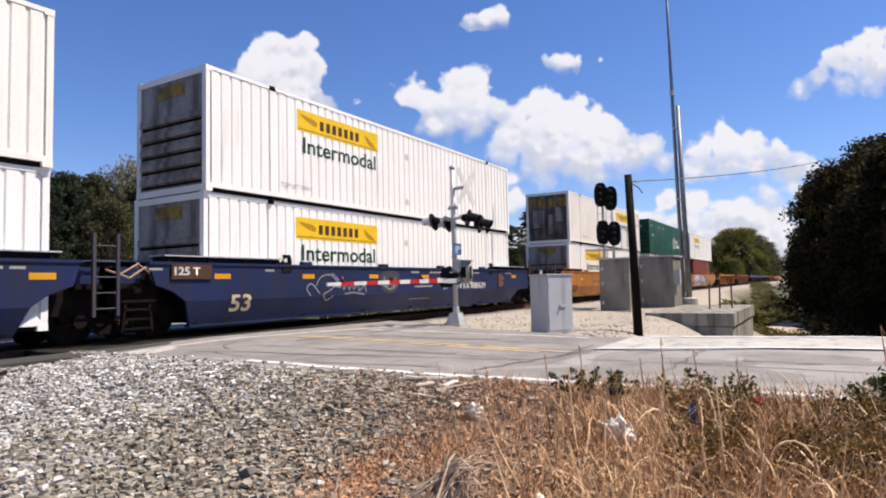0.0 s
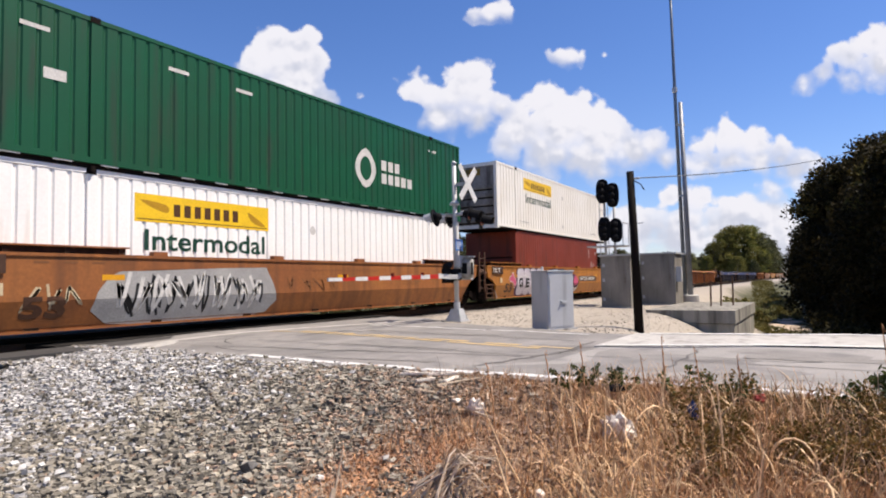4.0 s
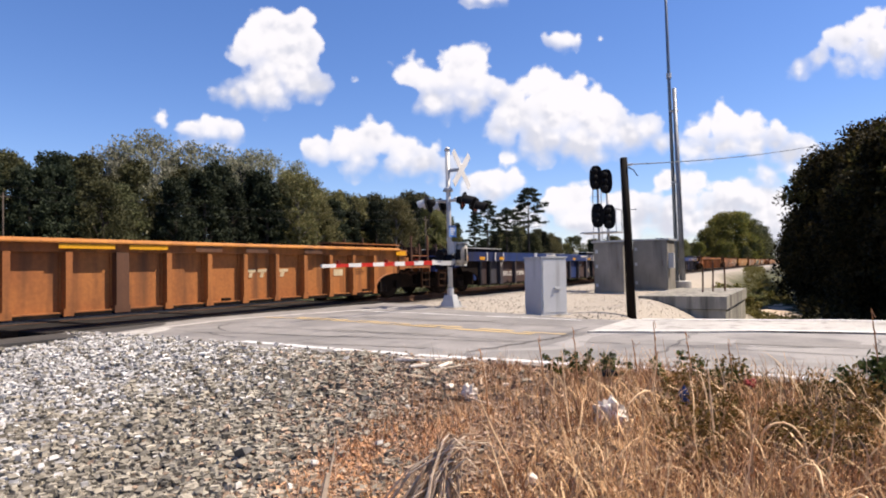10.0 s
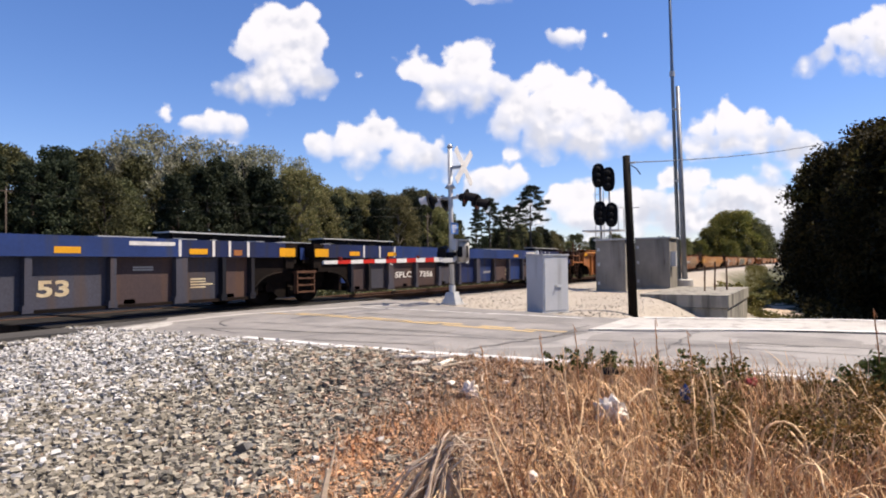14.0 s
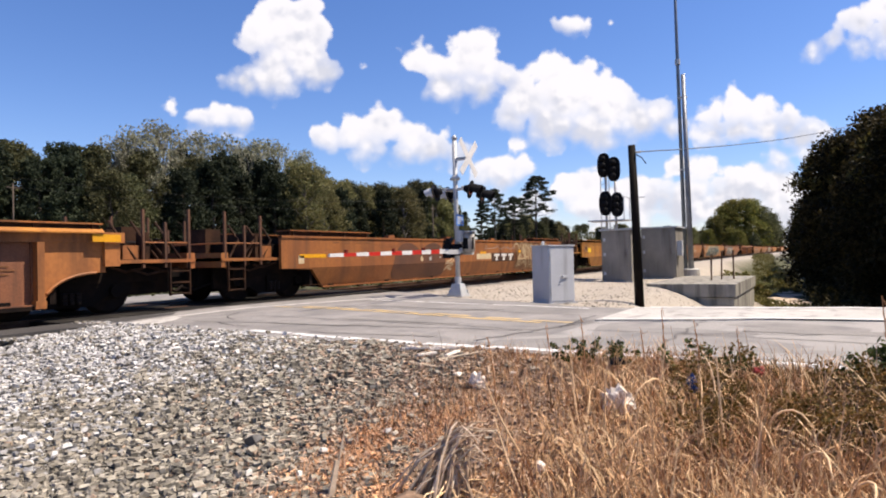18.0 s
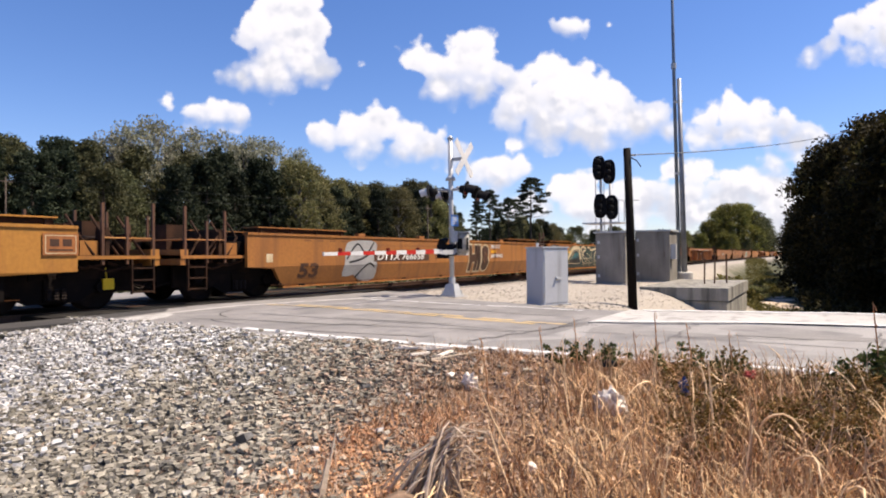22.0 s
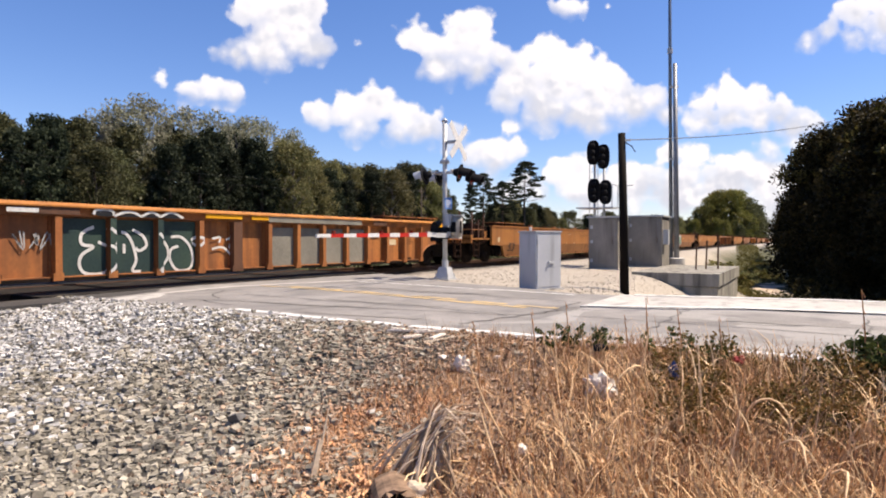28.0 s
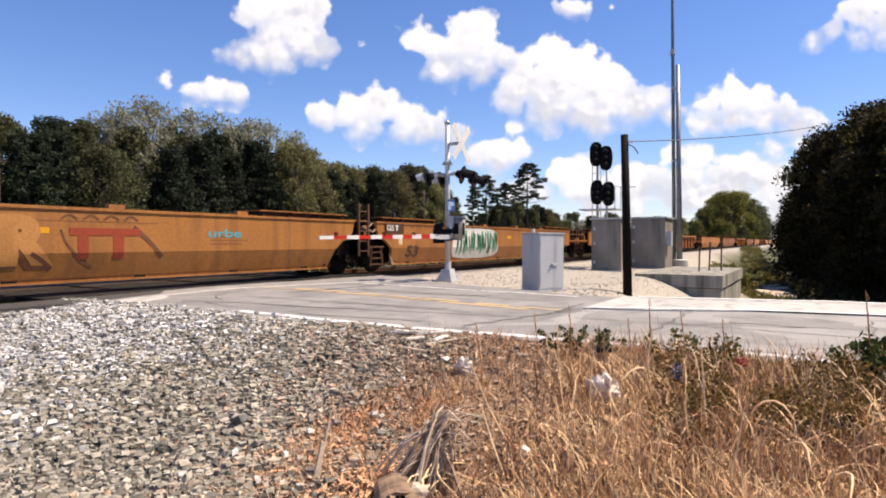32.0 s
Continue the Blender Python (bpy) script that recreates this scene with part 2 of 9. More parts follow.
GATE_WHITE = plain("gate_white", (0.608, 0.6, 0.585), 0.45)
LENS = plain("red_glass", (0.16, 0.016, 0.01), 0.15)
BLUE_SIGN = plain("blue_sign", (0.09, 0.22, 0.55), 0.4)
BARK = surf("bark", (0.076, 0.057, 0.0418), (0.0494, 0.038, 0.0304), 0.95, big=3, fine=18, bump=0.6, depth=0.03)
BARK_PALE = surf("pale_bark", (0.182, 0.16, 0.137), (0.122, 0.106, 0.0912), 0.95, big=3, fine=18, bump=0.5, depth=0.03)
LEAF_OAK = leafy("oak_leaves", (0.037, 0.043, 0.020), (0.105, 0.104, 0.046), 0.3)
# near trees: their shade is put into a darker leaf colour
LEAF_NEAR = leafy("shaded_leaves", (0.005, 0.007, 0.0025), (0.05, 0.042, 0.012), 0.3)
LEAF_DARK = leafy("pine_needles", (0.0125, 0.020, 0.0115), (0.040, 0.047, 0.025), 0.2)
LEAF_LIGHT = leafy("yellow_green_leaves", (0.095, 0.105, 0.04), (0.23, 0.21, 0.09))
LEAF_SUN = leafy("sunlit_leaves", (0.085, 0.10, 0.024), (0.21, 0.18, 0.048))
LEAF_PALE = leafy("sparse_pale_leaves", (0.125, 0.135, 0.085), (0.32, 0.31, 0.215))
LEAF_OLIVE = leafy("olive_grass", (0.07, 0.068, 0.02), (0.16, 0.135, 0.045))
LEAF_WEED = leafy("weed_leaves", (0.034, 0.048, 0.015), (0.085, 0.10, 0.03))
STONE = surf("ballast_stone", (0.295, 0.265, 0.21), (0.18, 0.16, 0.125), 0.9, big=6, fine=60, bump=0.3, island=0.6)
# paler copy of the ballast stone, sky sheen put into its colour
STONE_SHEEN = surf("sheen_ballast_stone", (0.50, 0.485, 0.46), (0.30, 0.29, 0.275), 0.85, big=6, fine=60, bump=0.3, island=0.42)
STONE_BROWN = surf("brown_ballast_stone", (0.35, 0.255, 0.18), (0.20, 0.142, 0.10), 0.9, big=6, fine=60, bump=0.3, island=0.5)
STONE_TAN = surf("tan_ballast_stone", (0.40, 0.355, 0.30), (0.28, 0.245, 0.20), 0.9, big=6, fine=60, bump=0.3, island=0.5)
STRAW = surf("dry_straw", (0.60, 0.385, 0.20), (0.42, 0.245, 0.12), 0.85, big=1.5, fine=40, bump=0.1, island=0.45)
STRAW_PALE = surf("bleached_straw", (0.74, 0.53, 0.31), (0.56, 0.38, 0.21), 0.85, big=1.5, fine=40, bump=0.1, island=0.35)
STRAW_RED = surf("rusty_straw", (0.46, 0.25, 0.12), (0.31, 0.155, 0.075), 0.85, big=1.5, fine=40, bump=0.1, island=0.4)
PAPER = surf("white_litter", (0.86, 0.78, 0.66), (0.70, 0.62, 0.52), 0.7, big=14, fine=40, bump=0.3, dirt=(0.28, 0.22, 0.16), amount=0.35)
LITTER_BLUE = plain("blue_plastic", (0.0228, 0.0532, 0.167), 0.4)
LITTER_RED = plain("red_plastic", (0.319, 0.0532, 0.038), 0.4)
WOOD_PALE = surf("bleached_wood", (0.56, 0.46, 0.34), (0.44, 0.34, 0.24), 0.85, big=4, fine=30, bump=0.3)
HOSE = plain("dusty_rubber_hose", (0.26, 0.17, 0.12), 0.7)
GRIME_SHADE = surf("grime_and_shade_brown", (0.05, 0.024, 0.013), (0.028, 0.014, 0.009), 0.8, big=3, dirt=(0.012, 0.008, 0.006), amount=0.5, spec=0.1)
STEP_RUST = surf("rusty_step_steel", (0.1, 0.05, 0.03), (0.065, 0.032, 0.02), 0.75, big=4, dirt=(0.06, 0.03, 0.02), amount=0.3, spec=0.15)
BROAD_POST = surf("weathered_post", (0.11, 0.05, 0.026), (0.075, 0.035, 0.02), 0.7, dirt=(0.06, 0.03, 0.018), amount=0.5, streak=True)
PANEL_RUST = surf("dull_rust_panel", (0.22, 0.085, 0.038), (0.135, 0.064, 0.042), 0.7, dirt=(0.07, 0.035, 0.022), amount=0.45, streak=True, rand=0.15)
PAINT_HAZE = surf("green_haze_paint", (0.16, 0.14, 0.075), (0.10, 0.13, 0.09), 0.6, big=1.2)
CONCRETE_OLD = surf("stained_concrete", (0.32, 0.3, 0.255), (0.21, 0.195, 0.165), 0.9, big=0.9, fine=35, bump=0.3, dirt=(0.045, 0.04, 0.034), amount=0.6, streak=True)
ALU_MID = surf("worn_aluminium", (0.36, 0.34, 0.31), (0.27, 0.255, 0.23), 0.6, big=1.2, fine=25, bump=0.03, dirt=(0.17, 0.155, 0.135), amount=0.35, streak=True, grainy=0.06, spec=0.2)
DARK_NAVY = surf("grimy_dark_navy", (0.011, 0.013, 0.021), (0.008, 0.009, 0.013), 0.7, dirt=(0.02, 0.015, 0.012), amount=0.4, streak=True, spec=0.15)
BUFF_GREY = surf("grey_green_panel_paint", (0.20, 0.185, 0.15), (0.15, 0.14, 0.115), 0.7, big=1.5)
LOOP_CREAM = surf("dusty_cream_paint", (0.40, 0.31, 0.19), (0.28, 0.20, 0.11), 0.6, big=3, fine=25, bump=0.0)
LOOP_GROUND = surf("dusty_brown_paint", (0.2, 0.1, 0.042), (0.13, 0.062, 0.028), 0.65, big=1.6)
TAG_FAINT = plain("faint_brown_paint", (0.17, 0.07, 0.025))
INK_OCHRE = plain("ochre_ink", (0.38, 0.205, 0.0076), 0.6)

# ---- mesh helpers ----
BOX_FACES = ((0, 3, 2, 1), (4, 5, 6, 7), (0, 1, 5, 4), (1, 2, 6, 5), (2, 3, 7, 6), (3, 0, 4, 7))


def mesh_of(name, verts, faces, material, smooth=False):
    me = bpy.data.meshes.new(name)
    me.from_pydata(verts, [], faces)
    me.materials.append(material)
    if smooth:
        me.shade_smooth()
    me.update()
    return me


def boxes(*items):
    """Vertices and faces of boxes given as (x0, x1, y0, y1, z0, z1)."""
    verts, faces = [], []
    for x0, x1, y0, y1, z0, z1 in items:
        k = len(verts)
        verts += [(x0, y0, z0), (x1, y0, z0), (x1, y1, z0), (x0, y1, z0), (x0, y0, z1), (x1, y0, z1), (x1, y1, z1), (x0, y1, z1)]
        faces += [tuple(k + i for i in f) for f in BOX_FACES]
    return verts, faces


def tube(path, radii, seg=8):
    """Vertices and faces of a round bar along a path, closed at its ends."""
    verts, faces = [], []
    pts = [Vector(p) for p in path]
    if isinstance(radii, (int, float)):
        radii = [radii] * len(pts)
    for i, p in enumerate(pts):
        way = (pts[min(i + 1, len(pts) - 1)] - pts[max(i - 1, 0)]).normalized()
        a = way.cross(Vector((0, 0, 1)) if abs(way.z) < 0.9 else Vector((1, 0, 0))).normalized()
        b = way.cross(a)
        for j in range(seg):
            w = 2 * math.pi * j / seg
            verts.append(tuple(p + (a * math.cos(w) + b * math.sin(w)) * radii[i]))
    for i in range(len(pts) - 1):
        for j in range(seg):
            k = (j + 1) % seg
            faces.append((i * seg + j, i * seg + k, (i + 1) * seg + k, (i + 1) * seg + j))
    faces.append(tuple(range(seg - 1, -1, -1)))
    faces.append(tuple((len(pts) - 1) * seg + j for j in range(seg)))
    return verts, faces


def prism(outline, y0, y1):
    """An outline of (x, z) points, given counter-clockwise as seen from -y, made solid from y0 to y1."""
    n = len(outline)
    verts = [(x, y0, z) for x, z in outline] + [(x, y1, z) for x, z in outline]
    faces = [tuple(range(n)), tuple(range(2 * n - 1, n - 1, -1))]
    faces += [((i + 1) % n, i, n + i, n + (i + 1) % n) for i in range(n)]
    return verts, faces


def merge(*pieces):
    verts, faces = [], []
    for v, f in pieces:
        k = len(verts)
        verts += v
        faces += [tuple(i + k for i in q) for q in f]
    return verts, faces


def part(name, shape, material, parent, label="", smooth=False, at=None):
    """One mesh object under a thing or a part. shape: vertices and faces, or a mesh."""
    me = shape if isinstance(shape, bpy.types.Mesh) else mesh_of(name, shape[0], shape[1], material, smooth)
    ob = new(name, me)
    ob.parent = parent
    if at is not None:
        ob.matrix_basis = at
    if label:
        ob["label"] = label
    return ob


def thing(name, label, category, m=None, group="", kind=""):
    ob = new(name)
    ob.empty_display_size = 0.2
    if m is not None:
        ob.matrix_world = m
    return tagged(ob, label, category, group, kind)


def solid(name, shape, material, label, category="", kind="", m=None, group="", smooth=False):
    """A thing that is one mesh."""
    ob = new(name, mesh_of(name, shape[0], shape[1], material, smooth))
    if m is not None:
        ob.matrix_world = m
    return tagged(ob, label, category, group, kind)


def bevelled(size, r=0.02, seg=2):
    """Vertices and faces of a box centred on x and y and standing on z = 0, with rounded edges."""
    bm = bmesh.new()
    bmesh.ops.create_cube(bm, size=1.0)
    for v in bm.verts:
        v.co = Vector((v.co.x * size[0], v.co.y * size[1], (v.co.z + 0.5) * size[2]))
    bmesh.ops.bevel(bm, geom=bm.edges[:], offset=r, segments=seg, affect="EDGES")
    bm.verts.index_update()
    out = [tuple(v.co) for v in bm.verts], [tuple(v.index for v in f.verts) for f in bm.faces]
    bm.free()
    return out


def step(a, b, x):
    u = min(max((x - a) / (b - a), 0.0), 1.0)
    return u * u * (3 - 2 * u)


# ---- ground ----
ROAD_NEAR = 5.95


def road_far(y):
    """The road's far edge: it flares towards the track."""
    pts = ((-80, 13.0), (-6.0, 13.0), (-0.4, 12.5), (2.8, 11.5), (3.7, 11.45), (5.2, 12.2), (8.0, 13.4), (9.5, 14.9), (11.2, 15.6), (15.6, 15.6), (18.0, 13.5), (80, 13.5))
    for (a, xa), (b, xb) in zip(pts, pts[1:]):
        if y <= b:
            return xa + (xb - xa) * (y - a) / (b - a)
    return 13.5


def ground_z(x, y):
    """Height of the bare ground: near verge, road bed, trackside bench, and the low strip beside the embankment."""
    if y > 16.5:
        z = -0.35 - 0.9 * step(17, 24, y) + 0.5 * step(50, 90, y)
    elif y > 10.2:
        z = -0.27 if x > 6 else -0.10 - 0.17 * step(11.2, 11.45, y) - 0.3 * step(3.5, 0.0, x)
    elif x < 8.0:
        z = -0.035 - 0.56 * step(5.9, 1.8, x) - 0.10 * step(6.0, 2.0, y) * step(5.9, 4.5, x)
    else:
        z = -0.07 - 0.03 * step(8, 6, y)
        z -= (1.45 + 0.5 * step(20, 60, x)) * step(4.4, 0.6, y - 0.9 * step(10, 18, x) + 0.6 - 2.4 * step(28.5, 36, x)) * step(10.9, 13.2, x)
    if 6.1 < x < road_far(y) - 0.1 and y > -80:
        z = min(z, -0.14)
    if x < 6 and y < 10:
        z += 0.03 * noise.noise((x * 1.3, y * 1.3, 3.0)) * step(5.9, 5.0, x)
    elif y < 10:
        z += 0.06 * noise.noise((x * 0.5, y * 0.5, 7.0)) * step(13, 15, x)
    r = math.hypot(x, y)
    return z + (2.5 * noise.noise((x * 0.004, y * 0.004, 1.0)) - 1.5) * step(150, 600, r) * step(20, 80, abs(y))


def spread(lo, hi, fine_lo, fine_hi, d, grow=1.28):
    out = list(np.arange(fine_lo, fine_hi + 1e-6, d))
    g = d
    while out[-1] < hi:
        g *= grow
        out.append(min(out[-1] + g, hi))
    g = d
    while out[0] > lo:
        g *= grow
        out.insert(0, max(out[0] - g, lo))
    return out


def dirt_material():
    """Bare soil and thatch by the road, ground darkened as shade between the ballast stones, grass far off: the soils
    change along noisy borders.
    """
    m = surf("soil", (0.25, 0.162, 0.104), (0.135, 0.084, 0.054), 0.95, big=1.3, fine=35, bump=0.5, depth=0.02)
    nt = m.node_tree
    n, link = nt.nodes, nt.links.new
    b = n["Principled BSDF"]
    soil = b.inputs["Base Color"].links[0].from_socket
    geo = n.new("ShaderNodeNewGeometry")
    sep = n.new("ShaderNodeSeparateXYZ")
    link(geo.outputs["Position"], sep.inputs[0])
    wob = n.new("ShaderNodeTexNoise")
    wob.inputs["Scale"].default_value, wob.inputs["Detail"].default_value = 0.9, 5
    link(geo.outputs["Position"], wob.inputs["Vector"])

    def border(axis, lo, hi, wave):
        a = n.new("ShaderNodeMath")
        a.operation = "MULTIPLY_ADD"
        link(wob.outputs[0], a.inputs[0])
        a.inputs[1].default_value = wave
        link(sep.outputs[axis], a.inputs[2])
        r = n.new("ShaderNodeMapRange")
        r.interpolation_type = "SMOOTHSTEP"
        r.inputs["From Min"].default_value, r.inputs["From Max"].default_value = lo + wave / 2, hi + wave / 2
        link(a.outputs[0], r.inputs["Value"])
        return r.outputs[0]

    def mix(fac, a, c):
        x = n.new("ShaderNodeMix")
        x.data_type = "RGBA"
        link(fac, x.inputs[0])
        for sock, v in ((x.inputs[6], a), (x.inputs[7], c)):
            if isinstance(v, tuple):
                sock.default_value = rgb(v)
            else:
                link(v, sock)
        return x.outputs[2]

    speck = n.new("ShaderNodeTexVoronoi")
    speck.inputs["Scale"].default_value = 17
    link(geo.outputs["Position"], speck.inputs["Vector"])
    # near-black below the ballast paints the shade in its gaps
    grey = mix(speck.outputs["Distance"], (0.06, 0.054, 0.046), (0.022, 0.02, 0.018))
    tan = mix(wob.outputs[0], (0.36, 0.318, 0.262), (0.27, 0.235, 0.19))
    grass = mix(wob.outputs[0], (0.038, 0.0456, 0.0167), (0.076, 0.0669, 0.0304))
    near = mix(border("Y", 2.2, 3.0, 1.2), soil, grey)
    run = n.new("ShaderNodeMapRange")
    run.inputs["From Min"].default_value, run.inputs["From Max"].default_value = 26.0, 60.0
    run.inputs["To Max"].default_value = 5.2
    link(sep.outputs["X"], run.inputs["Value"])
    across = n.new("ShaderNodeMath")
    across.operation = "SUBTRACT"
    link(sep.outputs["Y"], across.inputs[0])
    link(run.outputs[0], across.inputs[1])
    edge = n.new("ShaderNodeMath")
    edge.operation = "MULTIPLY_ADD"
    link(wob.outputs[0], edge.inputs[0])
    edge.inputs[1].default_value = 2.0
    link(across.outputs[0], edge.inputs[2])
    verge = n.new("ShaderNodeMapRange")
    verge.inputs["From Min"].default_value, verge.inputs["From Max"].default_value = 1.4, 3.2
    link(edge.outputs[0], verge.inputs["Value"])
    side = mix(verge.outputs[0], grass, tan)
    col = mix(border("X", 8.0, 8.6, 0.3), near, side)
    col = mix(border("Y", 15.8, 18.0, 1.5), col, grass)
    link(col, b.inputs["Base Color"])
    return m


gx = spread(-1500, 3000, -2.0, 30.0, 0.35)
gy = spread(-1500, 2000, -6.0, 17.0, 0.35)
gv = [(x, y, ground_z(x, y)) for y in gy for x in gx]
gf = [(j * len(gx) + i, j * len(gx) + i + 1, (j + 1) * len(gx) + i + 1, (j + 1) * len(gx) + i) for j in range(len(gy) - 1) for i in range(len(gx) - 1)]
solid("ground", (gv, gf), dirt_material(), "dry brown verge, pale trackside gravel bench and rough grass", "ground", "structure", smooth=True)

# ---- road over the track ----
def slab(y_list, x_of, n, top, low):
    """A sheet between two edges, with a skirt down to low."""
    verts, faces = [], []
    for y in y_list:
        a, b = x_of(y)
        for i in range(n + 1):
            x = a + (b - a) * i / n
            verts.append((x, y, top(x, y)))
    for j in range(len(y_list) - 1):
        for i in range(n):
            k = j * (n + 1) + i
            faces.append((k, k + 1, k + n + 2, k + n + 1))
    rim = [i for i in range(n)] + [j * (n + 1) + n for j in range(len(y_list) - 1)] + [(len(y_list) - 1) * (n + 1) + i for i in range(n, 0, -1)] + [j * (n + 1) for j in range(len(y_list) - 1, 0, -1)]
    k = len(verts)
    verts += [(verts[i][0], verts[i][1], low) for i in rim]
    for i in range(len(rim)):
        j = (i + 1) % len(rim)
        faces.append((rim[j], rim[i], k + i, k + j))
    return verts, faces


def road_z(x, y):
    return 0.0 - 0.022 * abs(x - 9.0) / 3 + 0.012 * noise.noise((x * 0.7, y * 0.7, 5.0)) - 0.02 * step(3, -4, y) - 1.6 * step(-25, -70, y)


ys = list(np.arange(-30, 11.3, 0.35)) + [11.3]
solid("road", slab(ys, lambda y: (ROAD_NEAR, road_far(y)), 16, road_z, -0.35), ASPHALT, "worn grey asphalt road climbing over a railway crossing", "road", "structure")
solid("road_beyond", slab([15.1, 17, 20, 26, 36, 60], lambda y: (ROAD_NEAR + 0.2, 13.5), 8, lambda x, y: -0.02 - 0.7 * step(17, 30, y), -2.0), ASPHALT, "grey asphalt road beyond the tracks", "road", "structure")


def flat_strip(pts, w, lift, top=road_z):
    """A painted strip of width w along (x, y) points, lying just above the road."""
    verts, faces = [], []
    for i, (x, y) in enumerate(pts):
        a, b = pts[max(i - 1, 0)], pts[min(i + 1, len(pts) - 1)]
        d = Vector((b[0] - a[0], b[1] - a[1])).normalized()
        for s in (-0.5, 0.5):
            px, py = x - d.y * w * s, y + d.x * w * s
            verts.append((px, py, top(px, py) + lift))
    for i in range(len(pts) - 1):
        faces.append((2 * i, 2 * i + 1, 2 * i + 3, 2 * i + 2))
    return verts, faces


def patch(outline, lift, top=road_z):
    """A thin patch on the road, fanned from its middle."""
    cx, cy = sum(p[0] for p in outline) / len(outline), sum(p[1] for p in outline) / len(outline)
    rings = [[(cx + (x - cx) * k, cy + (y - cy) * k) for x, y in outline] for k in (1.0, 0.66, 0.33)]
    verts = [(x, y, top(x, y) + lift) for ring in rings for x, y in ring] + [(cx, cy, top(cx, cy) + lift)]
    n = len(outline)
    faces = []
    for r in range(2):
        faces += [(r * n + i, r * n + (i + 1) % n, (r + 1) * n + (i + 1) % n, (r + 1) * n + i) for i in range(n)]
    faces += [(2 * n + i, 2 * n + (i + 1) % n, 3 * n) for i in range(n)]
    return verts, faces


markings = thing("road_markings", "worn white edge lines and faded yellow centre line on asphalt", "road marking", kind="structure")
edge_x = lambda y: 6.27 - 0.13 * step(6.5, 4.2, y) * step(1.2, 2.6, y) + 0.018 * math.sin(3 * y) + 0.012 * math.sin(7.3 * y)
for a, b in ((7.1, 6.3), (6.22, 5.35), (5.28, 4.1), (3.98, 2.95), (2.9, 0.9), (0.85, -2.2), (-2.3, -9.0), (-9.1, -25)):
    k = max(int(abs(a - b) / 0.3), 2)
    part("edge_line", flat_strip([(edge_x(a + (b - a) * i / k), a + (b - a) * i / k) for i in range(k + 1)], 0.14, 0.006), LINE_WHITE, markings)
for off in (-0.11, 0.11):
    for a, b in ((9.7, 8.1), (7.9, 6.4), (6.3, 5.2), (4.95, 4.2), (4.1, 3.3)):
        a, b, k = a - off * 3, b - off * 2, 6
        part("centre_line", flat_strip([(8.45 + off + 1.2 * step(1.5, 9.5, a + (b - a) * i / k) + 0.015 * math.sin(9 * a + 2 * i), a + (b - a) * i / k) for i in range(k + 1)], 0.13, 0.006), LINE_YELLOW, markings)
for a, b in ((9.4, 7.6), (7.5, 5.9), (5.75, 3.6)):
    part("far_edge_line", flat_strip([(11.12 + 0.17 * (y - 3.9), y) for y in np.linspace(a, b, 6)], 0.09, 0.006), LINE_WHITE, markings)
part("fog_line", flat_strip([(9.05, 2.75), (9.25, 2.2), (9.55, 1.6), (9.95, 0.7), (10.3, -0.4), (10.55, -2), (10.7, -5), (10.8, -12), (10.8, -25)], 0.15, 0.03), LINE_WHITE, markings)
part("shoulder_line", flat_strip([(road_far(y) - 0.14, y) for y in np.arange(-25, 3.0, 0.6)], 0.22, 0.03), LINE_WHITE, markings)

pave = thing("road_patches", "pale concrete strip and repaired patches in the road surface", "road patch", kind="structure")
part("pale_pavement", patch([(6.45, 3.6), (7.3, 2.9), (8.5, 2.8), (9.0, 2.75), (9.9, 0.6), (10.5, -2), (10.6, -25), (8, -25), (6.45, -25), (6.45, -6), (6.45, 0)], 0.003), ASPHALT_LIGHT, pave)
part("concrete_shoulder", slab(list(np.arange(-30, 3.3, 0.45)), lambda y: (9.0 + 1.3 * step(2.8, -0.6, y) + 0.5 * step(-0.4, -6, y), road_far(y) - 0.02), 6, lambda x, y: road_z(x, y) + 0.02, -0.4), CONCRETE, pave, "bright pale concrete strip along the road edge")
part("dark_patch", patch([(5.98, 11.25), (7.0, 11.25), (8.0, 11.2), (7.6, 10.75), (7.0, 10.6), (6.4, 10.45), (5.98, 10.5)], 0.005), ASPHALT_DARK, pave, "dark old asphalt patch")
part("dark_apron", slab([10.42, 10.6, 10.9, 11.3], lambda y: (3.2, 5.975), 8, lambda x, y: -0.03 - 0.1 * step(4.5, 3.2, x) + 0.012 * noise.noise((x * 2, y * 2, 0)), -0.4), ASPHALT_DARK, pave, "dark old asphalt beside the crossing")
part("pale_apron", flat_strip([(6.0, 9.95), (6.7, 10.16), (7.4, 10.33), (8.2, 10.38), (9.0, 10.34), (10.3, 10.14), (11.3, 9.9), (12.3, 9.62), (13.4, 9.3)], 0.26, 0.006), CONCRETE, pave, "pale strip along the crossing edge")
part("pale_wedge", patch([(5.99, 9.3), (5.99, 10.0), (6.6, 10.12), (7.2, 10.3), (7.3, 10.05), (6.9, 9.7)], 0.005), CONCRETE, pave)
random.seed(5)
for i in range(7):
    x, y = random.uniform(6.6, 10.5), random.uniform(-2, 9)
    a, pts = random.uniform(0, 6.3), []
    for k in range(random.randint(5, 10)):
        pts.append((x, y))
        a += random.uniform(-0.22, 0.22)
        x, y = x + 0.22 * math.cos(a), y + 0.22 * math.sin(a)
    part("crack", flat_strip(pts, random.uniform(0.012, 0.03), 0.0075), ASPHALT_DARK, pave)

